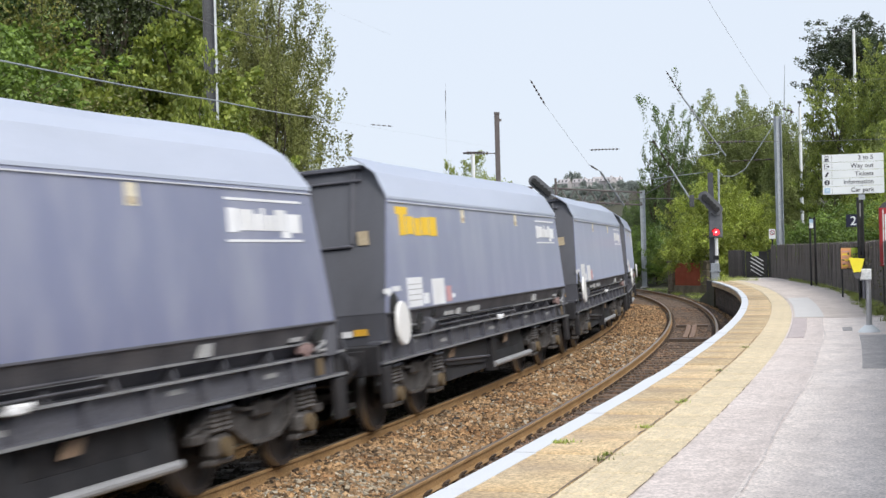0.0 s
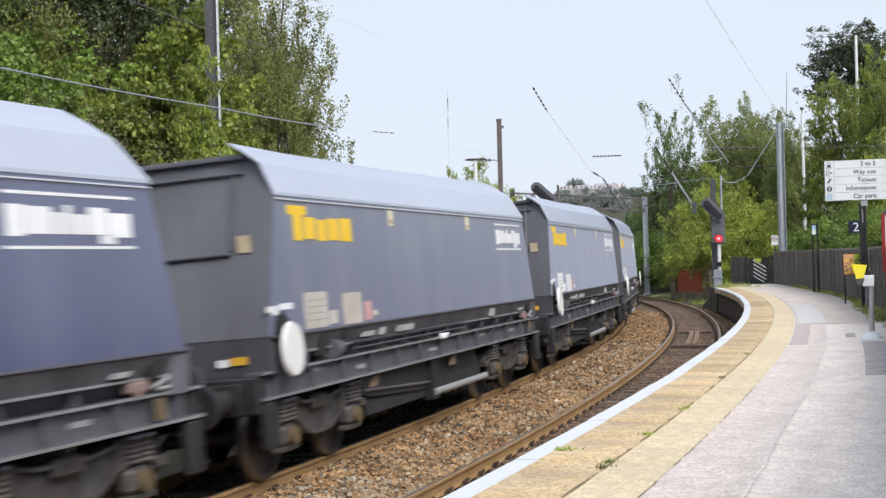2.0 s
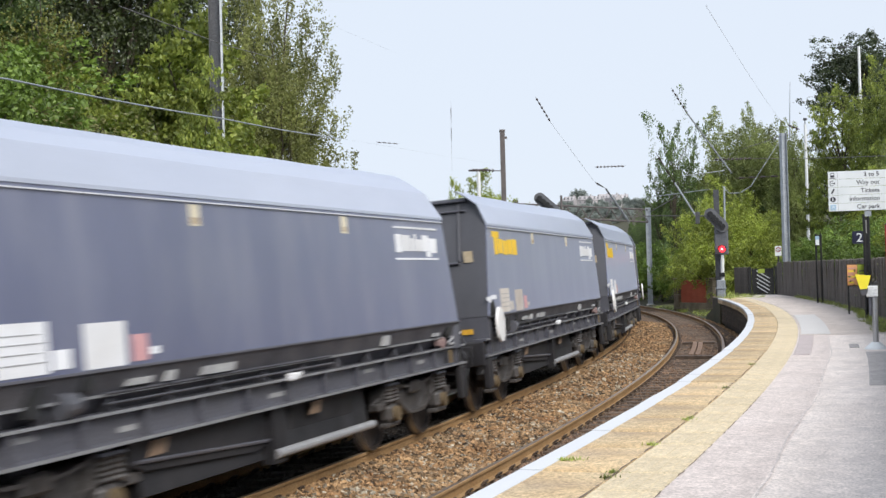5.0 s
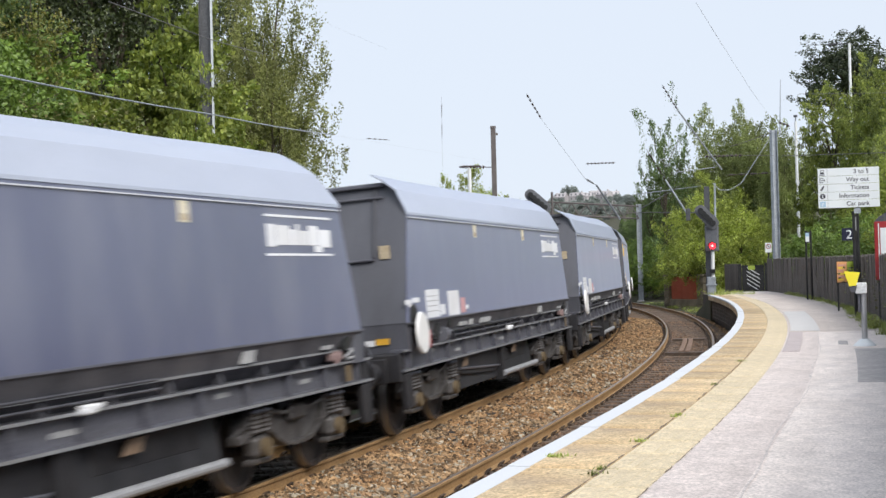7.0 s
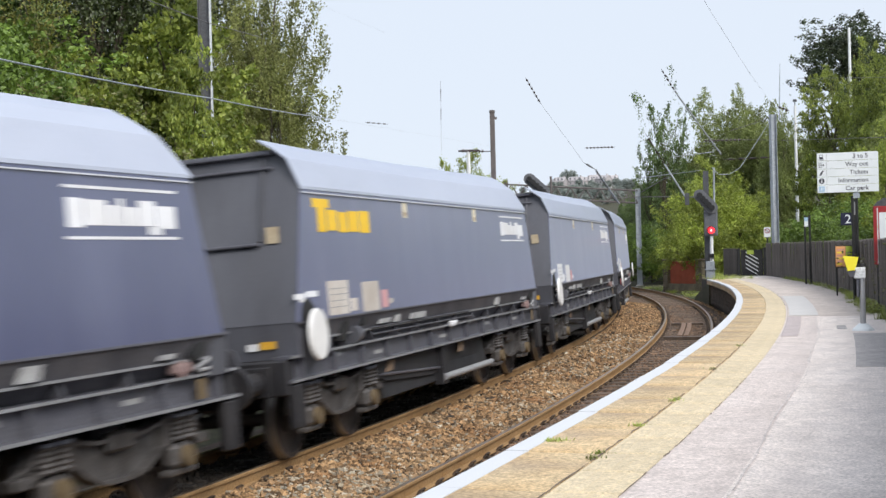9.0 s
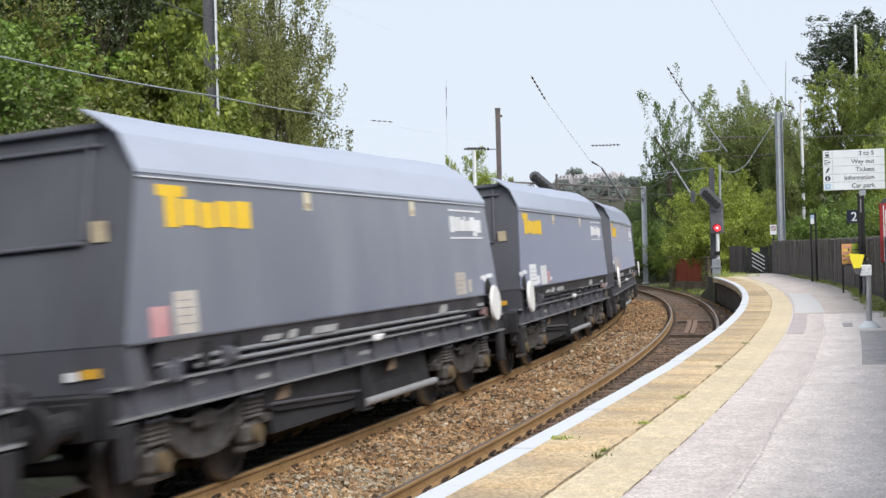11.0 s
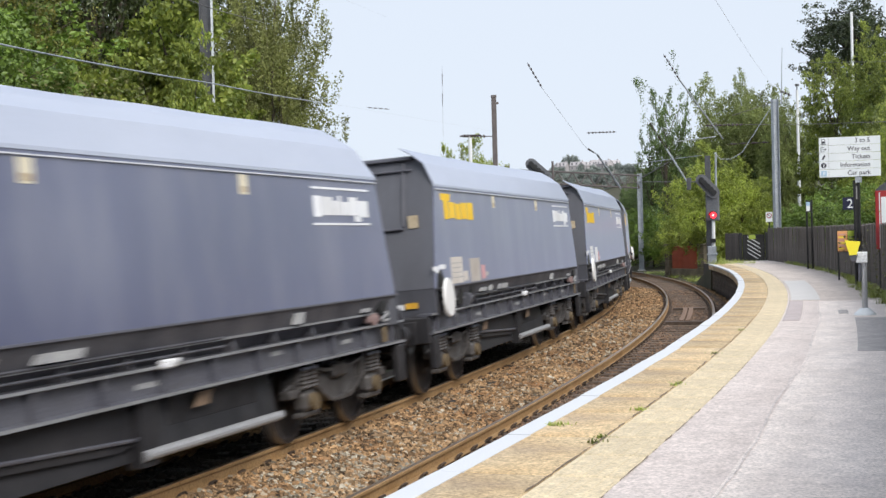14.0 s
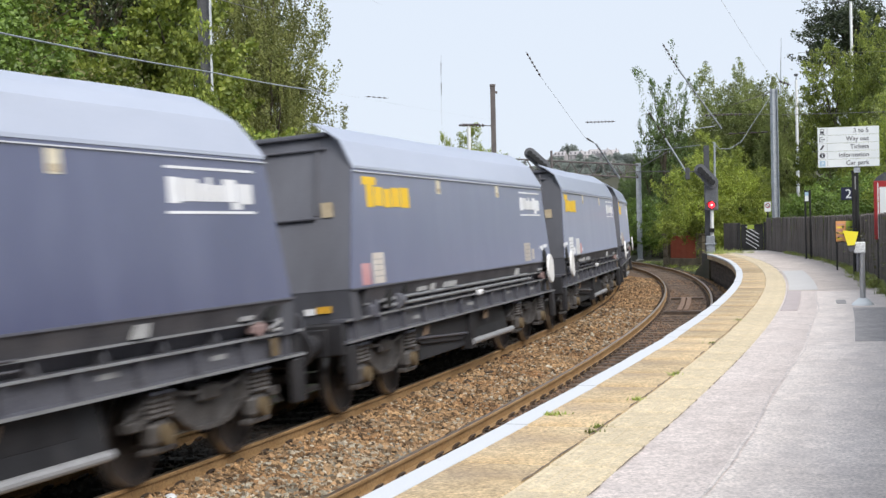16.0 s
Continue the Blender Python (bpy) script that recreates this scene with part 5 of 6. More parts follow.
    me.from_pydata(v.tolist(), [], f.tolist())
    me.materials.append(material)
    return me, c


def build_tree(name, label, material, height, rx, rz, clumps, leaves, spread, leaf, seed, trunk=0.16, category="tree", limbs=46, **more):
    z0 = height - rz
    root = base(name, Matrix(), label, category)
    me, mids = crown_mesh("crown", material, clumps, leaves, spread, leaf, rx, rz, z0, seed, **more)
    cr = new("crown", me)
    cr.parent = root
    rg = random.Random(seed)
    bm = bmesh.new()
    pts = [Vector((0, 0, -0.8))]
    k = 6
    for i in range(1, k + 1):
        pts.append(Vector((rg.uniform(-0.12, 0.12) * i * 0.5, rg.uniform(-0.12, 0.12) * i * 0.5, (z0 + rz * 0.5) * i / k)))
    for i in range(k):
        tube(bm, pts[i], pts[i + 1], trunk * (1 - i / (k + 1)), trunk * (1 - (i + 1) / (k + 1)), n=8, cap=False)
    order = list(range(len(mids)))
    rg.shuffle(order)
    for j in order[:limbs]:
        tip = Vector(mids[j])
        i = max(1, min(k, int(k * max(0.2, (tip.z - rz * 0.6) / (z0 + rz * 0.5)))))
        a = pts[i]
        bend = (a + tip) / 2 + Vector((rg.uniform(-0.3, 0.3), rg.uniform(-0.3, 0.3), rg.uniform(0.1, 0.5)))
        tube(bm, a, bend, trunk * 0.3, trunk * 0.17, n=5, cap=False)
        tube(bm, bend, tip, trunk * 0.17, 0.008, n=4, cap=False)
    part("trunk", bm, M_BARK, root)
    return root


def ground_z(x, y):
    i = int(np.argmin((_x - x) ** 2 + (_y - y) ** 2))
    off = (x - _x[i]) * math.cos(_th[i]) + (y - _y[i]) * math.sin(_th[i])
    return ground_height(float(LINE_S[i]), float(off), x, y)


def stand(model, x, y, size=1.0, turn=0.0, wide=1.0, sink=0.0, label=""):
    ob = copy_thing(model, pose(x, y, ground_z(x, y) - sink, 0, 0, turn) @ Matrix.Diagonal((size * wide, size * wide, size, 1)))
    if label:
        ob["label"] = label
    return ob


def first(model, x, y, size=1.0, turn=0.0, wide=1.0, sink=0.0):
    model.matrix_basis = pose(x, y, ground_z(x, y) - sink, 0, 0, turn)
    model.scale = (size * wide, size * wide, size)


sycamore = build_tree("sycamore", "leafy sycamore with fresh yellow-green leaves on the bank", L_LIME, 8.2, 2.3, 3.3, 230, 80, 0.23, 0.155, 21, narrow=0.5, shell=0.3, ragged=0.75, flat=0.5)
birch = build_tree("birch", "tall birch with fine drooping foliage on the bank", L_BIRCH, 11.5, 2.2, 5.0, 190, 130, 0.17, 0.085, 22, droop=0.85, narrow=0.1, shell=0.3, ragged=0.38, limbs=18, trunk=0.11)
yew = build_tree("conifer", "dark dense conifer behind the brambles", L_YEW, 13, 3.6, 6.2, 560, 80, 0.4, 0.12, 23, trunk=0.25, droop=0.35, shell=0.55, narrow=0.3, flat=0.5)
broad = build_tree("broadleaf_tree", "broad deep green leafy tree", L_ASH, 12, 3.5, 4.8, 480, 80, 0.27, 0.14, 24, trunk=0.25, shell=0.4, narrow=0.25, flat=0.55)
bramble = build_tree("bramble_bush", "tangled bramble bush with dry brown stems", L_BRAMBLE, 3.4, 1.8, 1.6, 170, 75, 0.26, 0.07, 25, trunk=0.05, shell=0.2, category="bush")
shrub = build_tree("shrub", "dense green shrub on the bank", L_SYC, 4.4, 1.8, 2.1, 230, 72, 0.2, 0.105, 26, trunk=0.07, shell=0.25, category="bush", flat=0.65)
willow = build_tree("bright_bush", "bright green bushy tree by the line", L_SPRING, 7.6, 2.9, 3.5, 430, 80, 0.22, 0.11, 27, trunk=0.12, shell=0.35, narrow=0.3, droop=0.35, flat=0.75)
sparse = build_tree("straggly_tree", "straggly thin tree with sparse leaves", L_ASH, 12, 2.3, 4.6, 120, 60, 0.24, 0.15, 28, trunk=0.14, shell=0.5, ragged=0.7)
big = build_tree("tall_tree", "tall olive-green tree beside the line", L_OLIVE, 12.5, 3.7, 5.2, 800, 66, 0.27, 0.15, 29, trunk=0.25, shell=0.45, ragged=0.35)
maple = build_tree("maple", "broad maple with sunlit yellow-green leaf tips", L_MAPLE, 12.5, 3.7, 5.4, 420, 95, 0.33, 0.17, 41, trunk=0.25, shell=0.5, ragged=0.45, flat=0.5)
# the far trees' leaf colour carries the haze
distant = build_tree("distant_tree", "distant tree on the hillside, its grey-green paled for haze", L_FAR, 9, 4.5, 4.2, 200, 30, 0.8, 0.6, 30, trunk=0.3, shell=0.3)
rusty = build_tree("rowan", "small rowan with leaves turning rust", L_RUSTY, 7.0, 1.9, 2.9, 170, 70, 0.2, 0.09, 33, trunk=0.08, shell=0.25, ragged=0.6)

first(sycamore, *(-17.93, 29.60), 0.94, 10, 0.9)
stand(sycamore, *(-17.20, 30.94), 0.66, 130, 0.9)
stand(sycamore, *(-15.31, 26.31), 0.75, 200, 0.62)
stand(sycamore, *(-20.26, 30.87), 0.56, 250)
stand(sycamore, *(-20.70, 29.64), 0.55, 70, 1.1)
first(birch, *(-18.89, 36.71), 0.88, 0)
stand(birch, *(-20.90, 39.17), 0.98, 120, 0.75)
stand(birch, *(-19.07, 37.42), 0.74, 200, 0.75)
stand(birch, *(-20.01, 38.43), 0.74, 290, 1.25)
stand(birch, *(-18.31, 35.86), 0.66, 60, 0.95)
first(yew, *(-26.02, 38.33), 1.05, 0)
stand(yew, *(-28.52, 39.53), 1.1, 140)
stand(yew, *(-27.38, 43.16), 1.12, 260)
first(broad, *(-24.15, 29.08), 0.86, 0, 0.8)
stand(broad, *(-24.73, 27.79), 0.98, 90)
stand(broad, *(-31.88, 39.34), 1.1, 200)
first(rusty, *(-21.88, 29.20), 0.92, 0)
stand(rusty, *(-21.54, 29.86), 0.62, 120, 1.1)
stand(rusty, *(-18.09, 30.61), 0.7, 240, 1.0)
first(bramble, *(-18.38, 25.17), 0.95, 0, 1.3)
stand(bramble, *(-18.10, 26.34), 0.9, 70, 1.3)
stand(bramble, *(-18.54, 24.04), 1.0, 190, 1.3)
stand(bramble, *(-18.39, 28.37), 0.85, 280, 1.3)
first(shrub, *(-17.77, 29.66), 0.85, 0, 1.1)
stand(shrub, *(-18.15, 34.86), 0.95, 80, 1.1)
stand(shrub, *(-17.62, 36.12), 0.95, 160)
stand(shrub, *(-18.07, 32.75), 0.9, 240, 1.1)
stand(shrub, *(-19.58, 24.72), 1.25, 20)
stand(shrub, *(-21.54, 28.26), 1.3, 240, 1.2)
stand(shrub, *(-21.17, 32.66), 1.1, 240, 1.2)
# over the train's roof
stand(shrub, *(-26.06, 75.66), 1.55, 10, 0.8)
stand(willow, *(-28.13, 77.03), 0.8, 40, 0.6)
stand(willow, *(-25.78, 74.68), 0.89, 160, 1.05)
# behind the signal
first(willow, *(-13.31, 80.41), 0.92, 0, 1.0)
stand(willow, *(-11.89, 83.08), 0.8, 100, 1.05)
stand(willow, *(-15.26, 83.96), 0.64, 220, 1.1)
first(big, *(-15.88, 102.94), 0.92, 0, 0.95)
stand(big, *(-13.57, 99.53), 0.78, 130)
stand(big, *(-18.53, 106.22), 0.74, 240, 0.9)
stand(big, *(-11.04, 96.20), 0.6, 40, 0.9)
stand(big, *(-13.21, 100.13), 0.98, 15, 0.8)
stand(big, *(-10.57, 96.42), 0.84, 70, 0.75)
first(sparse, *(-18.69, 95.49), 1.08, 0, 0.7)
stand(sparse, *(-20.54, 99.06), 0.82, 110, 0.8)
stand(sparse, *(-18.18, 97.81), 0.9, 210, 0.7)
stand(broad, *(-22.49, 111.14), 0.7, 20)
stand(broad, *(-20.20, 107.73), 0.76, 70)
stand(broad, *(-25.04, 116.59), 0.62, 260)
stand(broad, *(-27.90, 124.07), 0.55, 50)
stand(broad, *(-11.20, 98.28), 0.72, 150)
stand(shrub, *(-20.13, 97.08), 1.1, 50, 1.2)
stand(shrub, *(-18.23, 93.52), 0.95, 150, 1.2)
stand(shrub, *(-22.55, 102.58), 1.1, 250, 1.2)
stand(shrub, *(-11.51, 83.22), 0.7, 350, 1.3)


def beside(model, s, off, size, turn, wide=1.0, label=""):
    q = line(s, off)
    return stand(model, q.x, q.y, size, turn, wide, 0.0, label)


# behind the platform fence
OVER = "green shrub leaning over the fence"
for k, (s, off, size) in enumerate(((30, 8.0, 0.72), (34, 7.9, 0.66), (38.5, 8.1, 0.8), (43, 8.0, 0.72), (47, 8.2, 0.85), (52, 8.0, 0.8), (56, 8.3, 0.9), (60, 8.2, 0.95), (64, 8.6, 0.95), (69, 8.4, 0.9), (73, 8.2, 0.8))):
    beside(shrub, s, off, size, 67 * k, 1.05, OVER)
beside(willow, 40, 9.5, 0.74, 90, 0.95, "bright green bushy tree behind the fence")
beside(willow, 50, 9.8, 0.84, 190, 0.95, "bright green bushy tree behind the fence")
beside(willow, 62, 10.2, 0.92, 300, 0.85, "pale green bushy tree behind the fence")
beside(willow, 32, 9.6, 0.8, 20, 0.95, "bright green bushy tree behind the fence")
beside(big, 46, 12.0, 0.6, 60)
beside(broad, 58, 12.5, 0.68, 220)
beside(big, 70, 12.8, 0.62, 300)
beside(broad, 37, 12.6, 0.82, 10)
beside(bramble, 35.5, 7.4, 0.75, 30, 1.0, "bramble bush with reddish leaves behind the fence")
beside(bramble, 28, 7.4, 0.8, 130, 1.0, "bramble bush with reddish leaves behind the fence")
first(maple, *(-6.76, 85.73), 0.86, 30, 0.62)
stand(maple, *(-4.11, 82.90), 1.02, 110, 0.85)
stand(maple, *(-5.67, 87.82), 0.95, 200, 0.75)
stand(maple, *(-2.49, 79.96), 1.1, 300, 0.95)
lofty = build_tree("lofty_tree", "tall dark green tree with a high rounded crown", L_DARK, 17.5, 2.5, 3.0, 260, 80, 0.25, 0.15, 35, trunk=0.3, shell=0.35, ragged=0.4)
first(lofty, *(-6.79, 107.79), 1.0, 0, 1.35)
stand(broad, *(-4.39, 102.95), 1.1, 210, 0.7)
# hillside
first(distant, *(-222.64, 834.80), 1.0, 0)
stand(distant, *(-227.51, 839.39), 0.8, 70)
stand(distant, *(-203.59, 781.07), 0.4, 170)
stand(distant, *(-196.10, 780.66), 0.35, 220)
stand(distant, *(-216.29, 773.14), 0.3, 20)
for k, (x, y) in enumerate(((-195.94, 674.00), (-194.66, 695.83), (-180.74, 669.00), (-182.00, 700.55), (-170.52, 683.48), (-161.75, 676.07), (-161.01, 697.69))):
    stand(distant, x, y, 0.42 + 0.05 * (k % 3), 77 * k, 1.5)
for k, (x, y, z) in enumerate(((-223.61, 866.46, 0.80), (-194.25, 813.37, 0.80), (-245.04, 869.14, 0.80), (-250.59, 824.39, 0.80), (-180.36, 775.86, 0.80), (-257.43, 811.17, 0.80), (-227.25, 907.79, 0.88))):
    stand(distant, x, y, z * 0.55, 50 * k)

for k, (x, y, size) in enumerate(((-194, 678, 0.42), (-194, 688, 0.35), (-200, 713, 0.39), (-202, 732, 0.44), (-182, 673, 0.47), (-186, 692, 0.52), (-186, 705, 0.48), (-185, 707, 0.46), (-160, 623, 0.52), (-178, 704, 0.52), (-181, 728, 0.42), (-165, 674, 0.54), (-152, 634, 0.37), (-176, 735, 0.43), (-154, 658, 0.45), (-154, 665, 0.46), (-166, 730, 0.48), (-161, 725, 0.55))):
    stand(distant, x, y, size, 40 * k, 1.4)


def tufts(name, spots, label, seed, tall=0.12, count=26, spread=0.06):
    rg = random.Random(seed)
    bm = bmesh.new()
    for x, y, z in spots:
        for i in range(count):
            a, r = rg.uniform(0, 6.28), rg.gauss(0, spread)
            px, py = x + r * math.cos(a), y + r * math.sin(a)
            h, lean = tall * rg.uniform(0.4, 1.1), rg.uniform(0.3, 1.6) * tall
            b = rg.uniform(0, 6.28)
            dx, dy = math.cos(b), math.sin(b)
            w = 0.006 + tall * 0.03
            v = [bm.verts.new(q) for q in ((px - dy * w, py + dx * w, z), (px + dy * w, py - dx * w, z), (px + dx * lean, py + dy * lean, z + h))]
            bm.faces.new(v)
    tagged(link(name, bm, L_GRASS), label, "grass", kind="stuff")


rgt = random.Random(31)
tufts("joint_weeds", [tuple(line(s, 2.95 + rgt.uniform(-0.02, 0.02), HP)) for s in (9.4, 9.65, 13.05, 13.2, 11.2, 16.5, 20.4)] + [tuple(line(10.2, OFF_EDGE + 0.2, HP)), tuple(line(10.25, OFF_EDGE + 0.26, HP))], "small weeds in the joint of the platform slabs", 5, 0.035, 34, 0.045)
tufts("fence_weeds", [tuple(line(rgt.uniform(26, 60), 5.4 - abs(rgt.gauss(0, 0.08)), HP)) for k in range(150)] + [tuple(line(rgt.uniform(29, 38), 5.35 - abs(rgt.gauss(0, 0.12)), HP)) for k in range(120)], "weeds along the foot of the platform fence", 6, 0.16, 18, 0.08)
tufts("ramp_grass", [tuple(line(rgt.uniform(60.5, 66), rgt.uniform(2.5, 4.3), HP - 0.03)) for k in range(45)] + [tuple(line(rgt.uniform(72, 90), rgt.uniform(2.6, 6), -0.2)) for k in range(300)], "rough grass on the platform's end", 7, 0.2, 14, 0.12)


# ---------- overhead line ----------
def steel_mast(name, label, m, height, wide, deep, web, lit):
    """A rolled H-section mast: web and two flanges."""
    root = base(name, m, label, "mast")
    t = 0.02
    bm = bmesh.new()
    box(bm, -wide / 2, wide / 2, -t / 2, t / 2, -1.0, height)
    part("web", tidy(bm), web, root)
    for sx in (-1, 1):
        bm = bmesh.new()
        box(bm, min(sx * wide / 2, sx * (wide / 2 + t)), max(sx * wide / 2, sx * (wide / 2 + t)), -deep / 2, deep / 2, -1.0, height)
        # the flange on the +x side can take a paler colour, as if lit
        part("flange", tidy(bm), lit if sx > 0 else web, root)
    bm = bmesh.new()
    box(bm, -wide * 0.9, wide * 0.9, -deep * 0.9, deep * 0.9, -1.2, -0.05, bevel=0.03)
    part("footing", tidy(bm), M_PATCH_L, root)
    return root


def upright(x, y, turn=0.0):
    return pose(x, y, ground_z(x, y) + 0.1, 0, 0, turn)


def wire(name, pts, r, m=None, label="thin pale overhead wire above the line", sag=0.0):
    bm = bmesh.new()
    out = []
    for a, b in zip(pts, pts[1:]):
        a, b = Vector(a), Vector(b)
        for i in range(6):
            u = i / 6
            out.append(a.lerp(b, u) - Vector((0, 0, sag * 4 * u * (1 - u))))
    out.append(Vector(pts[-1]))
    rings = []
    for k, q in enumerate(out):
        d = (out[min(k + 1, len(out) - 1)] - out[max(k - 1, 0)]).normalized()
        u = d.cross(Vector((0, 0, 1))).normalized()
        w = u.cross(d)
        rings.append([bm.verts.new(q + (u * math.cos(c) + w * math.sin(c)) * r) for c in (0, 1.05, 2.09, 3.14, 4.19, 5.24)])
    for a, b in zip(rings, rings[1:]):
        for k in range(6):
            bm.faces.new((a[k], a[(k + 1) % 6], b[(k + 1) % 6], b[k]))
    return tagged(link(name, bm, m or M_WIRE), label, "wire")


def stay(name, label, a, b, discs, tail=None, r=0.02, tail_r=0.03, tail_m=None):
    """A string of insulator discs from a to b, carried on by a tube to tail."""
    a, b = Vector(a), Vector(b)
    root = base(name, Matrix.Translation(a), label, "insulator")
    d = b - a
    bm = bmesh.new()
    tube(bm, (0, 0, 0), d, r * 0.6, n=7)
    part("rod", bm, M_INSUL, root)
    for i in range(discs):
        u = (i + 0.7) / (discs + 0.4)
        bm = bmesh.new()
        w = d.normalized() * (d.length / discs * 0.26)
        tube(bm, d * u - w, d * u + w, r * 2.4, r * 1.4, n=12)
        part("insulator_disc", tidy(bm), M_INSUL, root)
    if tail:
        bm = bmesh.new()
        tube(bm, d, Vector(tail) - a, tail_r, n=8)
        part("stay_tube", bm, tail_m or M_GALV, root)
    return root


x, y = (-15.90, 27.80)
steel_mast("left_mast", "grey steel mast with one flange coloured as lit, behind the train", upright(x, y, 22), 12, 0.24, 0.26, M_MASTGREY, M_GALVLIT)
x, y = (-18.62, 57.05)
pole_top = (-18.48, 57.07, 8.45)
root = base("brown_mast", upright(x, y, 20), "brown weathered box mast beyond the train", "mast")
bm = bmesh.new()
hh = pole_top[2] - ground_z(x, y) - 0.1
box(bm, -0.105, 0.105, -0.1, 0.1, -1.0, hh, bevel=0.012)
part("shaft", tidy(bm), M_MASTBROWN, root)
bm = bmesh.new()
box(bm, -0.12, 0.12, -0.115, 0.115, hh, hh + 0.1, bevel=0.01)
box(bm, 0.1, 0.2, -0.05, 0.05, hh - 0.3, hh - 0.2)
part("cap", tidy(bm), M_MASTBROWN, root)
stay("mast_insulator", "row of brown insulators on the weathered mast", (-19.93, 56.59, 6.83), (-18.96, 56.95, 6.78), 7, (-18.55, 57.10, 6.76), 0.035, 0.02, M_INSUL)
x, y = (-24.22, 69.94)
root = base("white_post", upright(x, y), "slim white post beyond the train", "post")
bm = bmesh.new()
tube(bm, (0, 0, -0.8), (0, 0, (-24.10, 69.97, 7.75)[2] - ground_z(x, y)), 0.1, n=10)
part("shaft", bm, M_WHITEPOLE, root)
bm = bmesh.new()
tube(bm, (-0.55, 0, (-24.10, 69.97, 7.75)[2] - ground_z(x, y)), (0.55, 0, (-24.10, 69.97, 7.75)[2] - ground_z(x, y)), 0.05, n=8)
part("arm", bm, M_INSUL, root)
x, y = (-7.73, 65.42)
steel_mast("platform_mast", "tall galvanised steel mast behind the platform fence", upright(x, y, 30), (-7.58, 65.45, 8.46)[2] - ground_z(x, y) - 0.1, 0.22, 0.3, M_GALV, M_GALV)
bm = bmesh.new()
tube(bm, (-7.44, 65.50, 8.22), (-7.35, 65.52, 10.80), 0.035, 0.012, n=6)
tagged(link("aerial", bm, M_GALV), "thin aerial rod on top of the mast", "aerial")
stay("mast_bracket", "small dark bracket with insulator on the mast top", (-7.50, 65.48, 8.82), (-6.99, 65.67, 8.60), 3, None, 0.026)
x, y = (-20.27, 93.83)
steel_mast("portal_mast", "galvanised mast of the far gantry", upright(x, y, 10), (-20.17, 93.85, 6.41)[2] - ground_z(x, y), 0.3, 0.3, M_GALV, M_GALV)


def build_gantry():
    a, b = Vector((-29.15, 91.57, 7.07)), Vector((-20.28, 93.81, 6.37))
    root = base("gantry", Matrix.Translation(a), "rusty lattice gantry spanning the tracks", "gantry")
    d = b - a
    n = 18
    h = Vector((0, 0, -0.85))
    for k, q in enumerate((Vector((0, 0, 0)), h)):
        bm = bmesh.new()
        tube(bm, q, q + d, 0.06, n=6)
        part("chord", bm, M_MASTBROWN, root)
    for i in range(n):
        u0, u1 = d * (i / n), d * ((i + 1) / n)
        bm = bmesh.new()
        if i % 2:
            tube(bm, u0, u1 + h, 0.045, n=5)
        else:
            tube(bm, u0 + h, u1, 0.045, n=5)
        part("lattice_bar", bm, M_MASTBROWN, root)


build_gantry()
x, y = (-29.07, 91.61)
steel_mast("portal_mast", "far leg of the lattice gantry beyond the train", upright(x, y, 10), (-28.96, 91.64, 7.23)[2] - ground_z(x, y), 0.3, 0.3, M_MASTBROWN, M_MASTBROWN)
stay("contact_stay", "brown insulator string with a long thin stay", (-12.92, 43.18, 8.05), (-12.48, 43.35, 7.21), 6, (-12.45, 48.71, 5.56), 0.015, 0.005, M_WIREPALE)
stay("registration_arm", "grey tube of a registration arm", (-12.45, 48.71, 5.56), (-12.31, 49.82, 5.36), 1, (-12.20, 53.07, 4.19), 0.015, 0.035)
stay("line_insulator", "row of brown insulators on an overhead wire", (-12.41, 48.72, 6.09), (-11.40, 49.09, 6.10), 8, None, 0.016)
stay("contact_stay", "brown insulator string with a grey cantilever tube", (-10.15, 51.68, 9.13), (-9.60, 51.89, 8.14), 6, (-8.44, 54.47, 6.03), 0.016, 0.03)
stay("line_insulator", "row of brown insulators near the platform mast", (-10.43, 62.26, 7.16), (-8.77, 62.87, 7.17), 9, (-7.73, 65.39, 7.28), 0.026, 0.012, M_WIRE)
stay("registration_arm", "grey tube of a registration arm by the signal", (-14.50, 69.27, 8.21), (-13.63, 69.60, 6.65), 2, (-12.55, 70.01, 4.73), 0.02, 0.045)
stay("line_insulator", "small insulators on an overhead wire", (-15.85, 36.76, 6.25), (-15.22, 37.00, 6.18), 4, None, 0.008)
stay("dropper", "slender dropper rod with small insulators", (-15.16, 41.28, 7.88), (-15.18, 41.28, 6.37), 2, (-15.18, 41.28, 5.65), 0.005, 0.004, M_WIREPALE)
stay("arm_insulator", "dark cantilever insulator by the platform mast", (-10.17, 66.63, 6.55), (-7.80, 65.37, 6.48), 4, None, 0.02)
wire("feeder_cable", [(-10.41, 64.40, 6.07), (-10.12, 64.51, 5.75), (-9.68, 64.68, 5.74), (-9.18, 64.86, 6.04), (-8.50, 65.11, 7.12), (-7.71, 65.40, 8.36)], 0.016, M_GALV, "pale looping feeder cable on the mast")
wire("cross_wire", [(-12.18, 63.74, 6.59), (-10.29, 64.44, 6.80)], 0.018, M_GALV, "pale cross wire by the mast")
wire("cross_wire", [(-9.58, 64.70, 7.75), (-7.81, 65.36, 8.31)], 0.015, M_WIRE, "thin cross wire by the mast")
wire("cross_wire", [(-20.48, 93.73, 7.19), (-15.26, 90.34, 7.39)], 0.025, M_GALV, "pale span wire across the tracks")
wire("cross_wire", [(-21.15, 88.15, 5.70), (-20.15, 93.86, 5.94), (-15.99, 90.07, 5.68)], 0.03, M_WIRE, "thin span wire across the tracks")
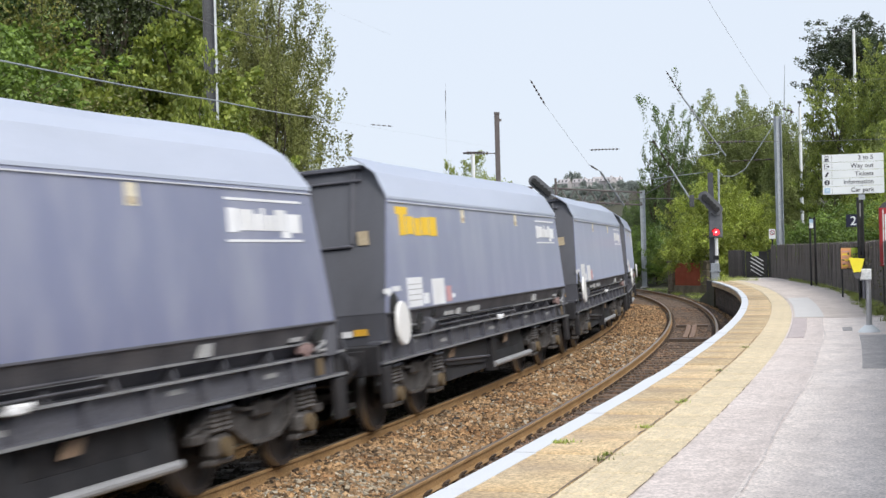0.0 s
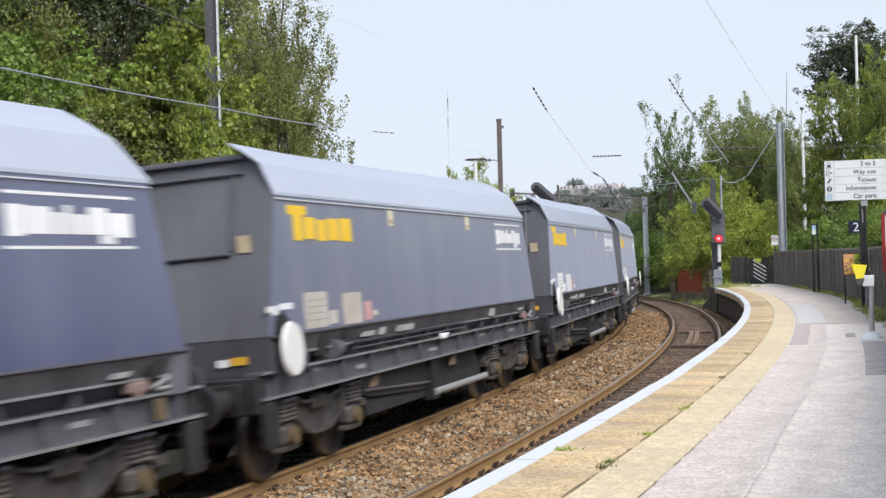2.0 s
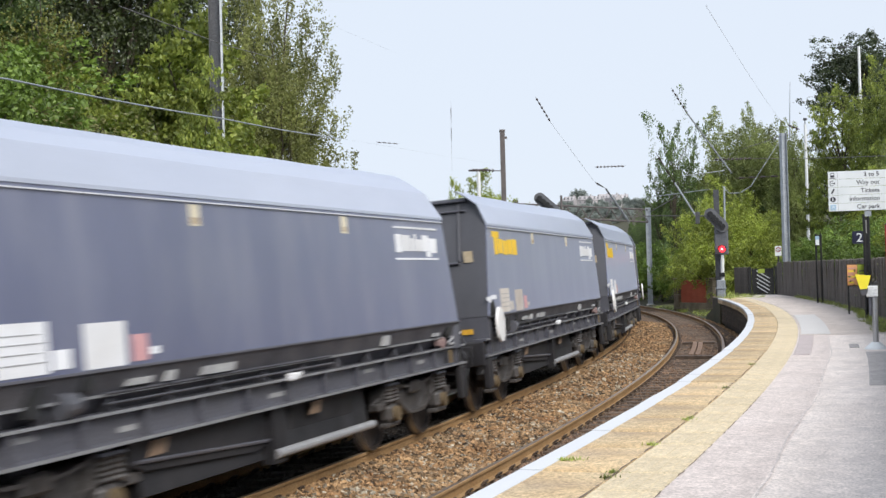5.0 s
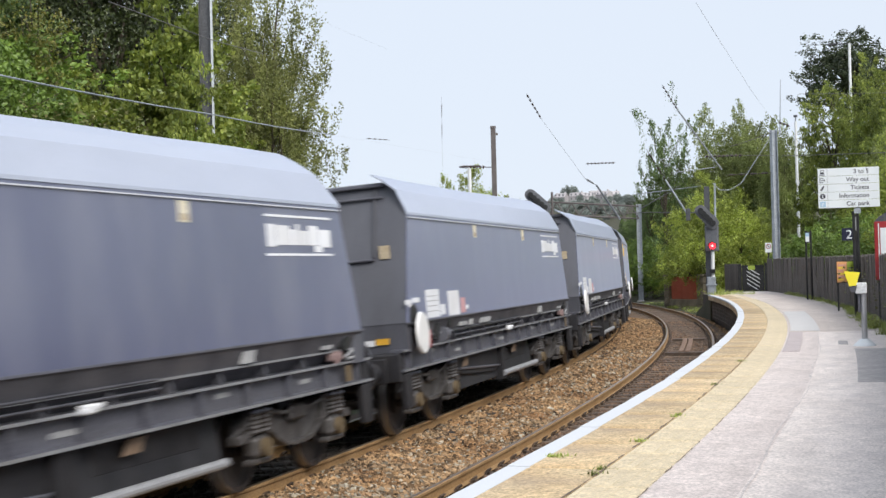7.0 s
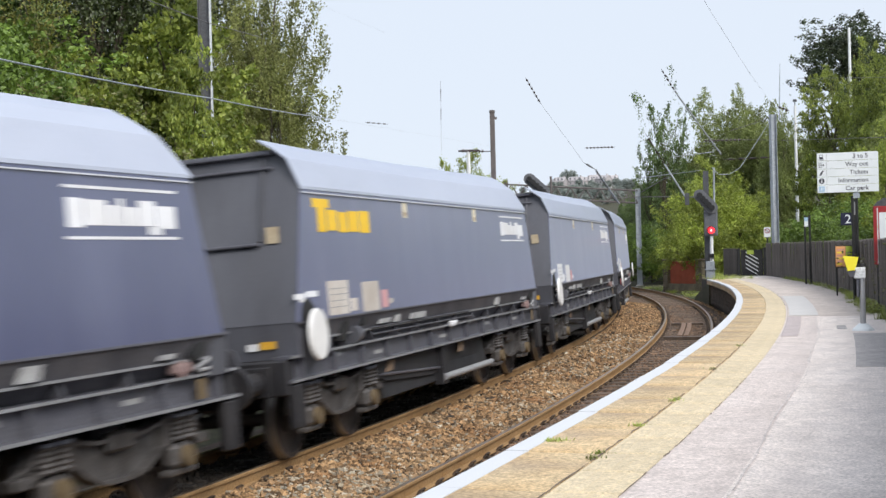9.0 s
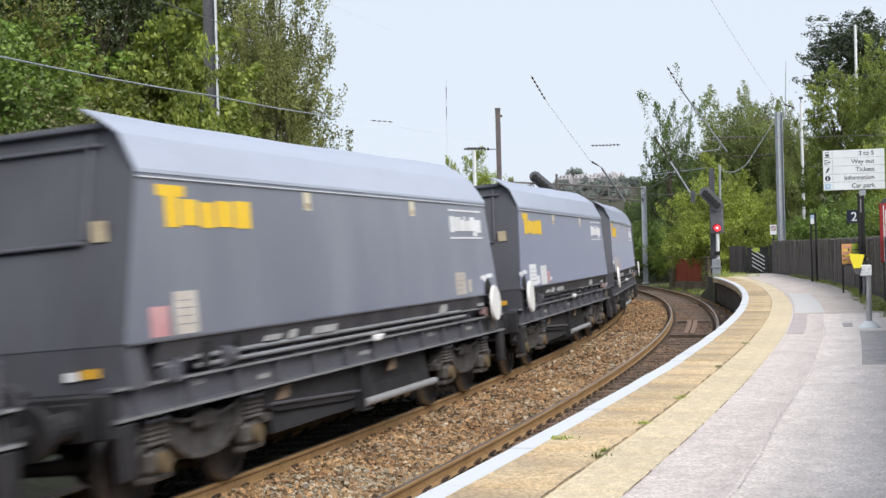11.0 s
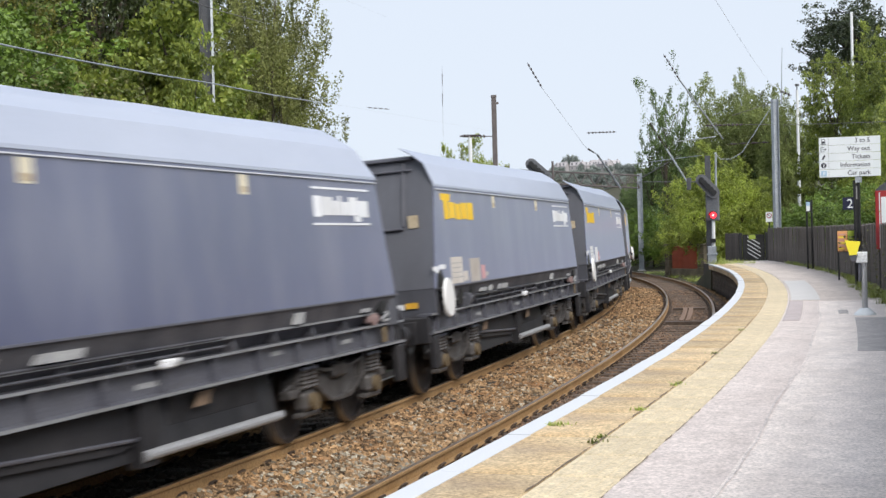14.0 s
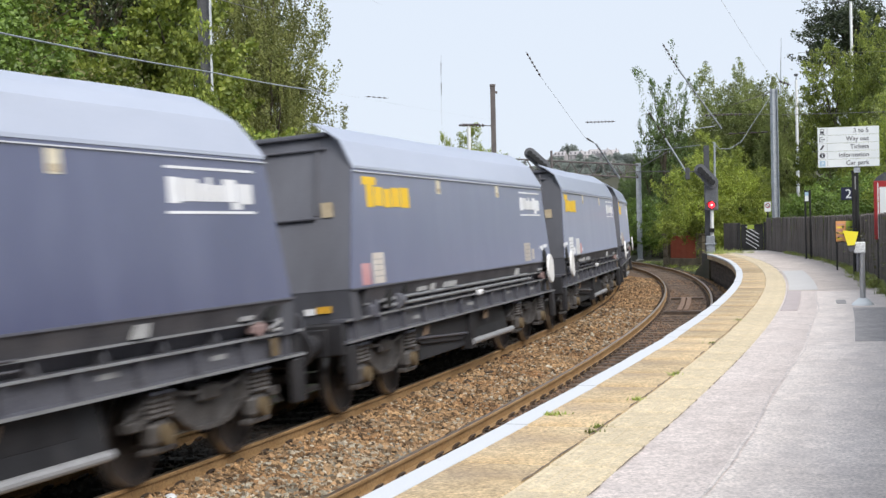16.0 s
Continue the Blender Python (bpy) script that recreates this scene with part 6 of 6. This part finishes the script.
wire("cross_wire", [(-20.14, 93.86, 6.21), (-16.64, 89.82, 7.42)], 0.03, M_WIRE, "thin bracing wire of the gantry")
wire("return_wire", [(-11.67, 12.72, 5.11), (-12.91, 16.52, 5.40), (-14.01, 24.64, 5.67), (-15.13, 32.77, 5.99)], 0.014, M_GALV, "grey return wire along the bank", 0.03)
wire("return_wire", [(-15.13, 32.77, 5.99), (-18.73, 57.03, 7.01)], 0.0015, M_WIREPALE)
wire("overhead_wire", [(-12.49, 18.80, 6.81), (-13.98, 24.65, 7.18), (-15.36, 29.47, 7.67)], 0.009, M_WIRE)
wire("overhead_wire", [(-11.78, 23.34, 7.51), (-14.49, 35.13, 8.51)], 0.0012, M_WIREPALE)
wire("overhead_wire", [(-4.08, 24.07, 6.94), (-6.01, 45.76, 7.90), (-7.50, 65.47, 8.61)], 0.0035, M_WIREPALE, "thin pale overhead wire above the line", 0.02)
wire("overhead_wire", [(-7.39, 65.52, 7.25), (-1.76, 52.69, 6.23)], 0.014, M_WIRE, "dark wire along the trees")
wire("overhead_wire", [(-6.59, 65.81, 10.10), (-1.70, 52.70, 8.38)], 0.008, M_WIRE, "dark wire along the trees")

# ---------- signals and parapet ----------
def feather(root, a, b, wide, lamps):
    """The slanting arm of a junction indicator with its row of dark lamps."""
    a, b = Vector(a), Vector(b)
    d = (b - a)
    u = d.normalized()
    away = Vector((a.x, a.y, 0)).normalized()
    side = u.cross(away).normalized()
    bm = bmesh.new()
    ring = []
    for k in range(14):
        c = math.pi * k / 6.5
        end = a if k < 7 else b
        q = end - u * (math.sin(c) * wide * 0.5) + side * (math.cos(c) * wide * 0.5)
        ring.append(q)
    f = [bm.verts.new(q - away * 0.05) for q in ring]
    g = [bm.verts.new(q + away * 0.06) for q in ring]
    bm.faces.new(f)
    bm.faces.new(g[::-1])
    for k in range(14):
        bm.faces.new((f[k], f[(k + 1) % 14], g[(k + 1) % 14], g[k]))
    arm = part("indicator_arm", tidy(bm), M_SIGGREY, root, "dark grey slanting indicator arm")
    for k in range(lamps):
        q = a + d * (k / (lamps - 1))
        bm = bmesh.new()
        tube(bm, q - away * 0.16, q - away * 0.045, wide * 0.24, n=12)
        part("dark_lamp", bm, M_BLACK, arm)


x, y = (-11.65, 70.36)
signal = base("signal", Matrix(), "colour light signal showing red with a slanting route indicator", "railway signal")
bm = bmesh.new()
q = Vector((-11.76, 70.73, 6.27))
box(bm, q.x - 0.13, q.x + 0.13, q.y - 0.1, q.y + 0.1, ground_z(q.x, q.y) - 0.5, q.z, bevel=0.01)
part("mast", tidy(bm), M_MASTGREY, signal, "dull grey square mast")
bm = bmesh.new()
q, q2 = Vector((-11.48, 70.42, 2.99)), Vector((-11.50, 70.42, 1.56))
tube(bm, q, q2, 0.085, n=12)
part("pole", bm, M_WHITEPOLE, signal, "white pole")
bm = bmesh.new()
q = Vector((-11.58, 70.39, 1.68))
box(bm, q.x - 0.2, q.x + 0.2, q.y - 0.15, q.y + 0.15, ground_z(q.x, q.y) - 0.4, q.z, bevel=0.03)
box(bm, q.x - 0.25, q.x + 0.25, q.y - 0.18, q.y + 0.18, q.z - 0.45, q.z - 0.38, bevel=0.01)
part("base_cabinet", tidy(bm), M_GALV, signal)
bm = bmesh.new()
q = Vector((-11.50, 70.31, 1.96))
box(bm, q.x - 0.13, q.x + 0.13, q.y - 0.1, q.y + 0.1, q.z - 0.1, q.z + 0.1)
part("number_plate", tidy(bm), M_BLACK, signal)
bm = bmesh.new()
q, q2 = Vector((-11.50, 70.41, 4.25)), Vector((-11.53, 70.40, 2.96))
box(bm, q.x - 0.33, q.x + 0.33, q.y - 0.12, q.y + 0.12, q2.z, q.z, bevel=0.04)
head = part("signal_head", tidy(bm), M_SIGGREY, signal, "grey signal head")
q = Vector((-11.46, 70.24, 3.24))
bm = bmesh.new()
tube(bm, q, q + Vector((0, 0.04, 0)), 0.15, n=20)
part("red_light", bm, glow("red signal light", (1.0, 0.02, 0.03), 5.0), head, "lit red lamp")
bm = bmesh.new()
q3 = q + Vector((0, -0.015, 0.0))
tube(bm, q3, q3 + Vector((0, 0.01, 0)), 0.045, n=14)
part("lamp_core", bm, glow("pink lamp core", (1.0, 0.25, 0.22), 7.0), head, "bright lamp core")
bm = bmesh.new()
for i in range(8):
    c0, c1 = math.pi * i / 8, math.pi * (i + 1) / 8
    v = [bm.verts.new((q.x + 0.2 * math.cos(c), q.y + dy, q.z + 0.2 * math.sin(c))) for c, dy in ((c0, 0.05), (c1, 0.05), (c1, -0.25), (c0, -0.25))]
    bm.faces.new(v)
part("lamp_hood", bm, M_BLACK, head)
feather(signal, (-11.97, 70.02, 5.02), (-11.40, 70.23, 4.38), 0.6, 5)
bm = bmesh.new()
tube(bm, (-11.36, 70.67, 4.25), (-11.33, 70.67, 6.42), 0.05, n=8)
part("stay_rod", bm, M_GALV, signal)
bm = bmesh.new()
q = Vector((-12.51, 69.50, 4.83))
box(bm, q.x - 0.1, q.x + 0.1, q.y - 0.1, q.y + 0.1, q.z - 0.3, q.z + 0.3, bevel=0.02)
tube(bm, q + Vector((0, 0, 0.1)), Vector((-11.81, 70.72, 4.95)), 0.03, n=6)
part("side_lamp", tidy(bm), M_MASTGREY, signal)

signal2 = base("far_signal", Matrix(), "dark signal with a slanting route indicator beyond the train", "railway signal")
x, y = (-16.38, 57.93)
bm = bmesh.new()
top = Vector((-16.36, 58.13, 5.64))
tube(bm, (top.x, top.y, ground_z(x, y) - 0.5), top, 0.07, 0.05, n=10)
part("mast", bm, M_MASTBROWN, signal2)
feather(signal2, (-17.18, 57.62, 5.53), (-16.60, 57.83, 4.97), 0.5, 5)
bm = bmesh.new()
tube(bm, (-16.67, 57.91, 5.08), (-16.38, 58.13, 4.93), 0.05, n=8)
tube(bm, (-16.67, 57.91, 4.93), (-16.39, 58.13, 4.43), 0.05, n=8)
part("bracket", bm, M_MASTBROWN, signal2)

parapet = base("parapet", Matrix(), "red painted bridge parapet between two stone piers", "parapet")
A, B = Vector((-15.86, 81.61, 0.48)), Vector((-13.48, 79.29, 0.50))
along = Vector((B.x - A.x, B.y - A.y, 0))
turn = math.degrees(math.atan2(along.y, along.x))
for q, w in ((A, 0.5), (B, 0.66)):
    for row in range(5):
        for col in range(2):
            bm = bmesh.new()
            z0 = -0.4 + row * 0.4
            x0 = -w / 2 + col * w / 2 * (1.15 if row % 2 else 0.85)
            x1 = (w / 2) if col else (-w / 2 + w / 2 * (1.15 if row % 2 else 0.85))
            box(bm, x0 + 0.008, x1 - 0.008, -0.3, 0.3, z0 + 0.008, z0 + 0.392, bevel=0.025)
            st = part("stone", tidy(bm), M_PIER, parapet)
            st.matrix_basis = pose(q.x, q.y, 0, 0, 0, turn)
    bm = bmesh.new()
    box(bm, -w / 2 - 0.05, w / 2 + 0.05, -0.35, 0.35, 1.6, 1.74, bevel=0.05)
    st = part("cap_stone", tidy(bm), M_PIER, parapet)
    st.matrix_basis = pose(q.x, q.y, 0, 0, 0, turn)
bm = bmesh.new()
box(bm, 0.26, along.length - 0.34, -0.12, 0.12, 0.3, 1.52, bevel=0.02)
pn = part("red_panel", tidy(bm), M_REDBRICK, parapet, "red painted panel")
pn.matrix_basis = pose(A.x, A.y, 0, 0, 0, turn)
bm = bmesh.new()
box(bm, 0.26, along.length - 0.34, -0.2, 0.2, 1.52, 1.6, bevel=0.02)
pn = part("coping", tidy(bm), M_REDBRICK, parapet)
pn.matrix_basis = pose(A.x, A.y, 0, 0, 0, turn)
bm = bmesh.new()
box(bm, 0.26, along.length - 0.34, -0.25, 0.25, -0.5, 0.3, bevel=0.02)
pn = part("plinth", tidy(bm), M_PIER, parapet)
pn.matrix_basis = pose(A.x, A.y, 0, 0, 0, turn)


# ---------- platform furniture ----------
def lettering(text, size, m, parent, x, y, z, align="RIGHT"):
    """Words as a thin mesh standing in the plane of x and z, read from the negative y side."""
    cu = bpy.data.curves.new("words", "FONT")
    cu.body, cu.size, cu.align_x, cu.extrude, cu.offset = text, size, align, 0.002, 0.0012
    tmp = bpy.data.objects.new("words", cu)
    scene.collection.objects.link(tmp)
    me = bpy.data.meshes.new_from_object(tmp.evaluated_get(bpy.context.evaluated_depsgraph_get()))
    bpy.data.objects.remove(tmp)
    me.materials.clear()
    me.materials.append(m)
    ob = new("lettering", me)
    ob.parent = parent
    ob.matrix_basis = pose(x, y, z, 90)
    return ob


def facing(x, y, z=0.0, turn=0.0):
    """A pose whose negative y axis looks back towards the platform's near end."""
    return pose(x, y, z, 0, 0, math.degrees(math.atan2(-x, y)) + turn)


def slab(name, parent, m, x0, x1, z0, z1, y0, y1, label="", bevel=0.0):
    bm = bmesh.new()
    box(bm, x0, x1, y0, y1, z0, z1, bevel=bevel)
    return part(name, tidy(bm), m, parent, label)


sx, sy, sz = (-2.47, 36.42, 4.23)
sign = base("direction_sign", facing(sx, sy), "white five-blade direction sign on black posts", "sign")
W2, BH = 0.745, 0.196
for k, word in enumerate(("3 to 5", "Way out", "Tickets", "Information", "Car park")):
    z1 = sz + 0.5 - k * 0.203
    bl = slab("sign_blade", sign, M_SIGWHITE, -W2, W2, z1 - BH, z1, -0.02, 0.02, bevel=0.004)
    lettering(word, 0.155, M_INK, bl, 0.5, -0.022, z1 - BH + 0.05)
    slab("divider", bl, M_WGREYLAB, -0.515, -0.507, z1 - BH + 0.02, z1 - 0.02, -0.024, -0.02)
    zc = z1 - BH / 2
    if k == 0:
        slab("pictogram", bl, M_INK, -0.68, -0.59, zc - 0.045, zc + 0.06, -0.025, -0.02)
        slab("pictogram", bl, M_SIGWHITE, -0.67, -0.60, zc + 0.005, zc + 0.045, -0.028, -0.025)
        slab("pictogram", bl, M_INK, -0.70, -0.57, zc - 0.075, zc - 0.06, -0.025, -0.02)
    elif k == 1:
        for a in ((-0.70, -0.685, -0.06, 0.06), (-0.685, -0.61, 0.048, 0.06), (-0.685, -0.61, -0.06, -0.048), (-0.66, -0.57, -0.008, 0.008), (-0.60, -0.575, -0.022, 0.022)):
            slab("pictogram", bl, M_INK, a[0], a[1], zc + a[2], zc + a[3], -0.025, -0.02)
    elif k == 2:
        bm = bmesh.new()
        prism(bm, [(-0.69, zc - 0.05), (-0.65, zc - 0.065), (-0.58, zc + 0.05), (-0.62, zc + 0.065)], -0.025, -0.02, "y")
        part("pictogram", tidy(bm), M_INK, bl)
    elif k == 3:
        bm = bmesh.new()
        tube(bm, (-0.635, -0.02, zc), (-0.635, -0.025, zc), 0.068, n=20)
        part("pictogram", bm, M_INK, bl)
        slab("pictogram", bl, M_SIGWHITE, -0.647, -0.623, zc - 0.045, zc + 0.015, -0.028, -0.025)
        slab("pictogram", bl, M_SIGWHITE, -0.647, -0.623, zc + 0.025, zc + 0.045, -0.028, -0.025)
    else:
        slab("pictogram", bl, M_SIGBLUE, -0.705, -0.565, zc - 0.068, zc + 0.068, -0.025, -0.02)
        lettering("P", 0.12, M_SIGWHITE, bl, -0.66, -0.027, zc - 0.045, "LEFT")
for dx in (0.10, 0.20):
    bm = bmesh.new()
    tube(bm, (dx, 0.06, HP - 0.02), (dx, 0.06, sz + 0.42 if dx > 0.15 else sz - 0.6), 0.038, n=12)
    part("post", bm, M_BLACK, sign)
slab("strap", sign, M_GALV, 0.12, 0.28, sz - 0.66, sz - 0.52, 0.01, 0.03)

px_, py_, pz_ = (-2.61, 37.87, 3.07)
number = base("platform_number_sign", facing(px_, py_), "navy platform sign with a white figure on a black post", "sign")
slab("panel", number, M_NAVY, -0.165, 0.165, pz_ - 0.165, pz_ + 0.165, -0.015, 0.015)
lettering("2", 0.33, M_SIGWHITE, number, 0.02, -0.018, pz_ - 0.115, "CENTER")
bm = bmesh.new()
tube(bm, (0.19, 0.03, HP - 0.02), (0.19, 0.03, pz_ + 0.52), 0.035, n=12)
part("post", bm, M_BLACK, number)
slab("small_plate", number, M_WGREYLAB, 0.13, 0.21, pz_ + 0.1, pz_ + 0.45, -0.03, -0.015, "small grey plate")

x, y, z = (-4.97, 51.72, 3.24)
info = base("notice_post", facing(x, y), "small white notice on two slim black posts", "sign")
for dx in (-0.085, 0.085):
    bm = bmesh.new()
    tube(bm, (dx, 0.0, HP - 0.02), (dx, 0.0, z + 0.24), 0.035, n=10)
    part("post", bm, M_BLACK, info)
slab("notice", info, M_SIGWHITE, -0.1, 0.03, z - 0.17, z + 0.16, -0.05, -0.035)
slab("header", info, M_SIGBLUE, -0.1, 0.03, z + 0.03, z + 0.16, -0.056, -0.05)
slab("backing", info, M_BLACK, -0.12, 0.1, z - 0.2, z + 0.2, -0.035, -0.0)

x, y, z = (-2.78, 40.16, 2.06)
poster = base("poster_board", facing(x, y, 0, 18), "orange and green poster board by the fence", "poster board")
slab("backing", poster, M_BLACK, -0.36, 0.37, z - 0.3, z + 0.31, 0.0, 0.03)
slab("poster", poster, M_ORANGE, -0.34, -0.06, z - 0.28, z + 0.29, -0.012, 0.0, "orange poster")
slab("poster", poster, M_LIME, -0.05, 0.18, z - 0.28, z + 0.29, -0.012, 0.0, "yellow-green poster")
slab("poster", poster, M_ORANGE, 0.19, 0.35, z - 0.28, z + 0.29, -0.012, 0.0, "orange poster")
for k in range(6):
    slab("text_bar", poster, M_YELLOW if k % 2 else M_WRED, -0.31, -0.10 - 0.03 * (k % 3), z + 0.18 - k * 0.08, z + 0.21 - k * 0.08, -0.015, -0.012)
for k in range(4):
    slab("text_bar", poster, M_NAVY, -0.01, 0.13 - 0.03 * (k % 2), z + 0.1 - k * 0.09, z + 0.13 - k * 0.09, -0.015, -0.012)
for dx in (-0.3, 0.3):
    bm = bmesh.new()
    tube(bm, (dx, 0.05, HP - 0.02), (dx, 0.05, z + 0.2), 0.025, n=8)
    part("post", bm, M_BLACK, poster)

x, y, z = (-1.44, 24.15, 0.92)
reader = base("card_reader_post", facing(x, y, HP) @ Matrix.Diagonal((0.94, 0.94, 0.94, 1)), "steel card reader post with a yellow tilted face", "ticket reader")
bm = bmesh.new()
tube(bm, (0, 0, 0.05), (0, 0, 1.13), 0.05, n=18)
part("shaft", bm, M_STEELPOST, reader, "brushed pale steel shaft")
bm = bmesh.new()
for r0, r1, z0, z1 in ((0.2, 0.18, 0.0, 0.04), (0.18, 0.075, 0.04, 0.13)):
    tube(bm, (0, 0, z0), (0, 0, z1), r0, r1, n=22)
part("base_flange", tidy(bm), M_SIGWHITE, reader, "white base flange")
bm = bmesh.new()
tube(bm, (0, 0, 1.13), (0, 0, 1.2), 0.068, 0.06, n=18)
part("cap", bm, M_BLACK, reader)
slab("housing", reader, M_GALVLIT, -0.14, 0.06, 0.93, 1.13, -0.09, 0.05, "pale housing", 0.015)
bm = bmesh.new()
prism(bm, [(-0.32, 1.34), (-0.05, 1.31), (-0.12, 1.08), (-0.24, 1.07)], -0.16, -0.11, "y")
bmesh.ops.recalc_face_normals(bm, faces=bm.faces)
part("face", tidy(bm), M_YELLOW, reader, "bright yellow tilted face")
bm = bmesh.new()
prism(bm, [(-0.27, 1.08), (-0.1, 1.09), (-0.13, 0.97), (-0.2, 0.96)], -0.13, -0.03, "y")
part("chute", tidy(bm), M_WSOLE, reader)
slab("reader_plate", reader, M_WSOLE, -0.1, -0.055, 0.6, 0.95, -0.04, 0.04)

x, y, z = (-1.13, 32.23, 2.60)
case = base("poster_case", facing(x, y, 0, -8), "dark red framed poster case on black posts", "poster case")
slab("case_body", case, M_REDPAINT, -0.53, 0.55, z - 0.66, z + 0.64, -0.05, 0.08, "dark red gloss frame", 0.015)
slab("poster", case, M_SIGWHITE, -0.40, 0.42, z - 0.54, z + 0.5, -0.056, -0.05, "pale poster sheet")
slab("white_edge", case, M_SIGWHITE, -0.445, -0.425, z - 0.64, z + 0.6, -0.058, -0.05)
bm = bmesh.new()
prism(bm, [(-0.53, z + 0.64), (0.55, z + 0.64), (0.5, z + 0.8), (-0.3, z + 0.82), (-0.44, z + 0.74)], -0.04, 0.06, "y")
part("header", tidy(bm), M_MASTGREY, case, "grey curved header")
for dx in (-0.44, 0.44):
    bm = bmesh.new()
    tube(bm, (dx, 0.02, HP - 0.02), (dx, 0.02, z - 0.6), 0.045, n=12)
    part("post", bm, M_BLACK, case)

x, y, z = (-8.27, 66.81, 3.05)
no_entry = base("prohibition_sign", facing(x, y), "white prohibition sign with a red ring on a post", "sign")
slab("panel", no_entry, M_SIGWHITE, -0.15, 0.15, z - 0.24, z + 0.22, -0.012, 0.012)
bm = bmesh.new()
for k in range(20):
    c0, c1 = 2 * math.pi * k / 20, 2 * math.pi * (k + 1) / 20
    v = [bm.verts.new((r * math.cos(c), -0.016, z + 0.05 + r * math.sin(c))) for r, c in ((0.085, c0), (0.12, c0), (0.12, c1), (0.085, c1))]
    bm.faces.new(v)
part("ring", bm, M_REDPAINT, no_entry, "red ring")
bm = bmesh.new()
prism(bm, [(-0.08, z + 0.11), (-0.06, z + 0.13), (0.08, z - 0.01), (0.06, z - 0.03)], -0.018, -0.014, "y")
part("bar", tidy(bm), M_INK, no_entry)
bm = bmesh.new()
tube(bm, (0, 0.03, HP - 0.02), (0, 0.03, z + 0.15), 0.035, n=10)
part("post", bm, M_BLACK, no_entry)

for (x, y), top, arm in (((-9.50, 92.51), (-9.27, 92.55, 11.45)[2], 0), ((-6.09, 93.77), (-5.74, 93.84, 16.43)[2], 1)):
    lamp = base("lamp_post", pose(x, y, ground_z(x, y) - 0.1), "white painted lamp post among the trees", "lamp post")
    h = top - ground_z(x, y) + 0.1
    bm = bmesh.new()
    tube(bm, (0, 0, -0.4), (0, 0, h * 0.45), 0.11, 0.1, n=12)
    tube(bm, (0, 0, h * 0.45), (0, 0, h), 0.1, 0.085, n=12)
    part("column", bm, M_WHITEPOLE, lamp)
    bm = bmesh.new()
    if arm:
        tube(bm, (0, 0, h), (-0.9, 0.2, h + 0.05), 0.035, n=8)
        box(bm, -1.4, -0.8, 0.1, 0.35, h, h + 0.1, bevel=0.02)
    else:
        tube(bm, (0, 0, h), (0, 0, h + 0.3), 0.03, n=8)
        box(bm, -0.12, 0.12, -0.08, 0.08, h + 0.25, h + 0.4, bevel=0.02)
    part("lantern", tidy(bm), M_MASTGREY, lamp)


# ---------- houses on the hillside ----------
def build_house(x, y, w, d, h, turn):
    z = ground_z(x, y)
    ho = base("house", pose(x, y, z, 0, 0, turn), "small brick house with a slate roof on the hillside", "house")
    bm = bmesh.new()
    prism(bm, [(-d / 2, -2), (d / 2, -2), (d / 2, h), (0, h + d * 0.36), (-d / 2, h)], -w / 2, w / 2, "x")
    part("wall", tidy(bm), M_HOUSEWALL, ho)
    for sy in (-1, 1):
        bm = bmesh.new()
        prism(bm, [(sy * (d / 2 + 0.3), h - 0.22), (0, h + d * 0.36 + 0.02), (0, h + d * 0.36 + 0.25), (sy * (d / 2 + 0.3), h + 0.02)], -w / 2 - 0.2, w / 2 + 0.2, "x")
        part("roof_slope", tidy(bm), M_ROOFTILE, ho)
    bm = bmesh.new()
    box(bm, w * 0.3, w * 0.3 + 0.7, -0.4, 0.4, h + d * 0.3, h + d * 0.36 + 1.0)
    part("chimney", tidy(bm), M_HOUSEWALL, ho)
    for k in range(3):
        for r in range(2):
            bm = bmesh.new()
            xx, zz = -w / 2 + w * (k + 0.5) / 3, 0.9 + r * 2.6
            box(bm, xx - 0.5, xx + 0.5, -d / 2 - 0.03, -d / 2 + 0.05, zz, zz + 1.3)
            part("window", tidy(bm), M_PANE, ho)


rgh = random.Random(40)
for k, (x, y) in enumerate(((-215.81, 786.13), (-214.26, 816.58), (-202.15, 791.22), (-206.41, 830.18), (-193.87, 801.77), (-235.62, 855.58), (-232.65, 869.49), (-219.46, 864.80), (-216.03, 881.02), (-201.28, 853.43), (-228.18, 875.42))):
    build_house(x, y, rgh.uniform(5, 8.5), rgh.uniform(5, 6.5), rgh.uniform(2.9, 4.2), math.degrees(math.atan2(-x, y)) + rgh.uniform(-50, 50))


motions()
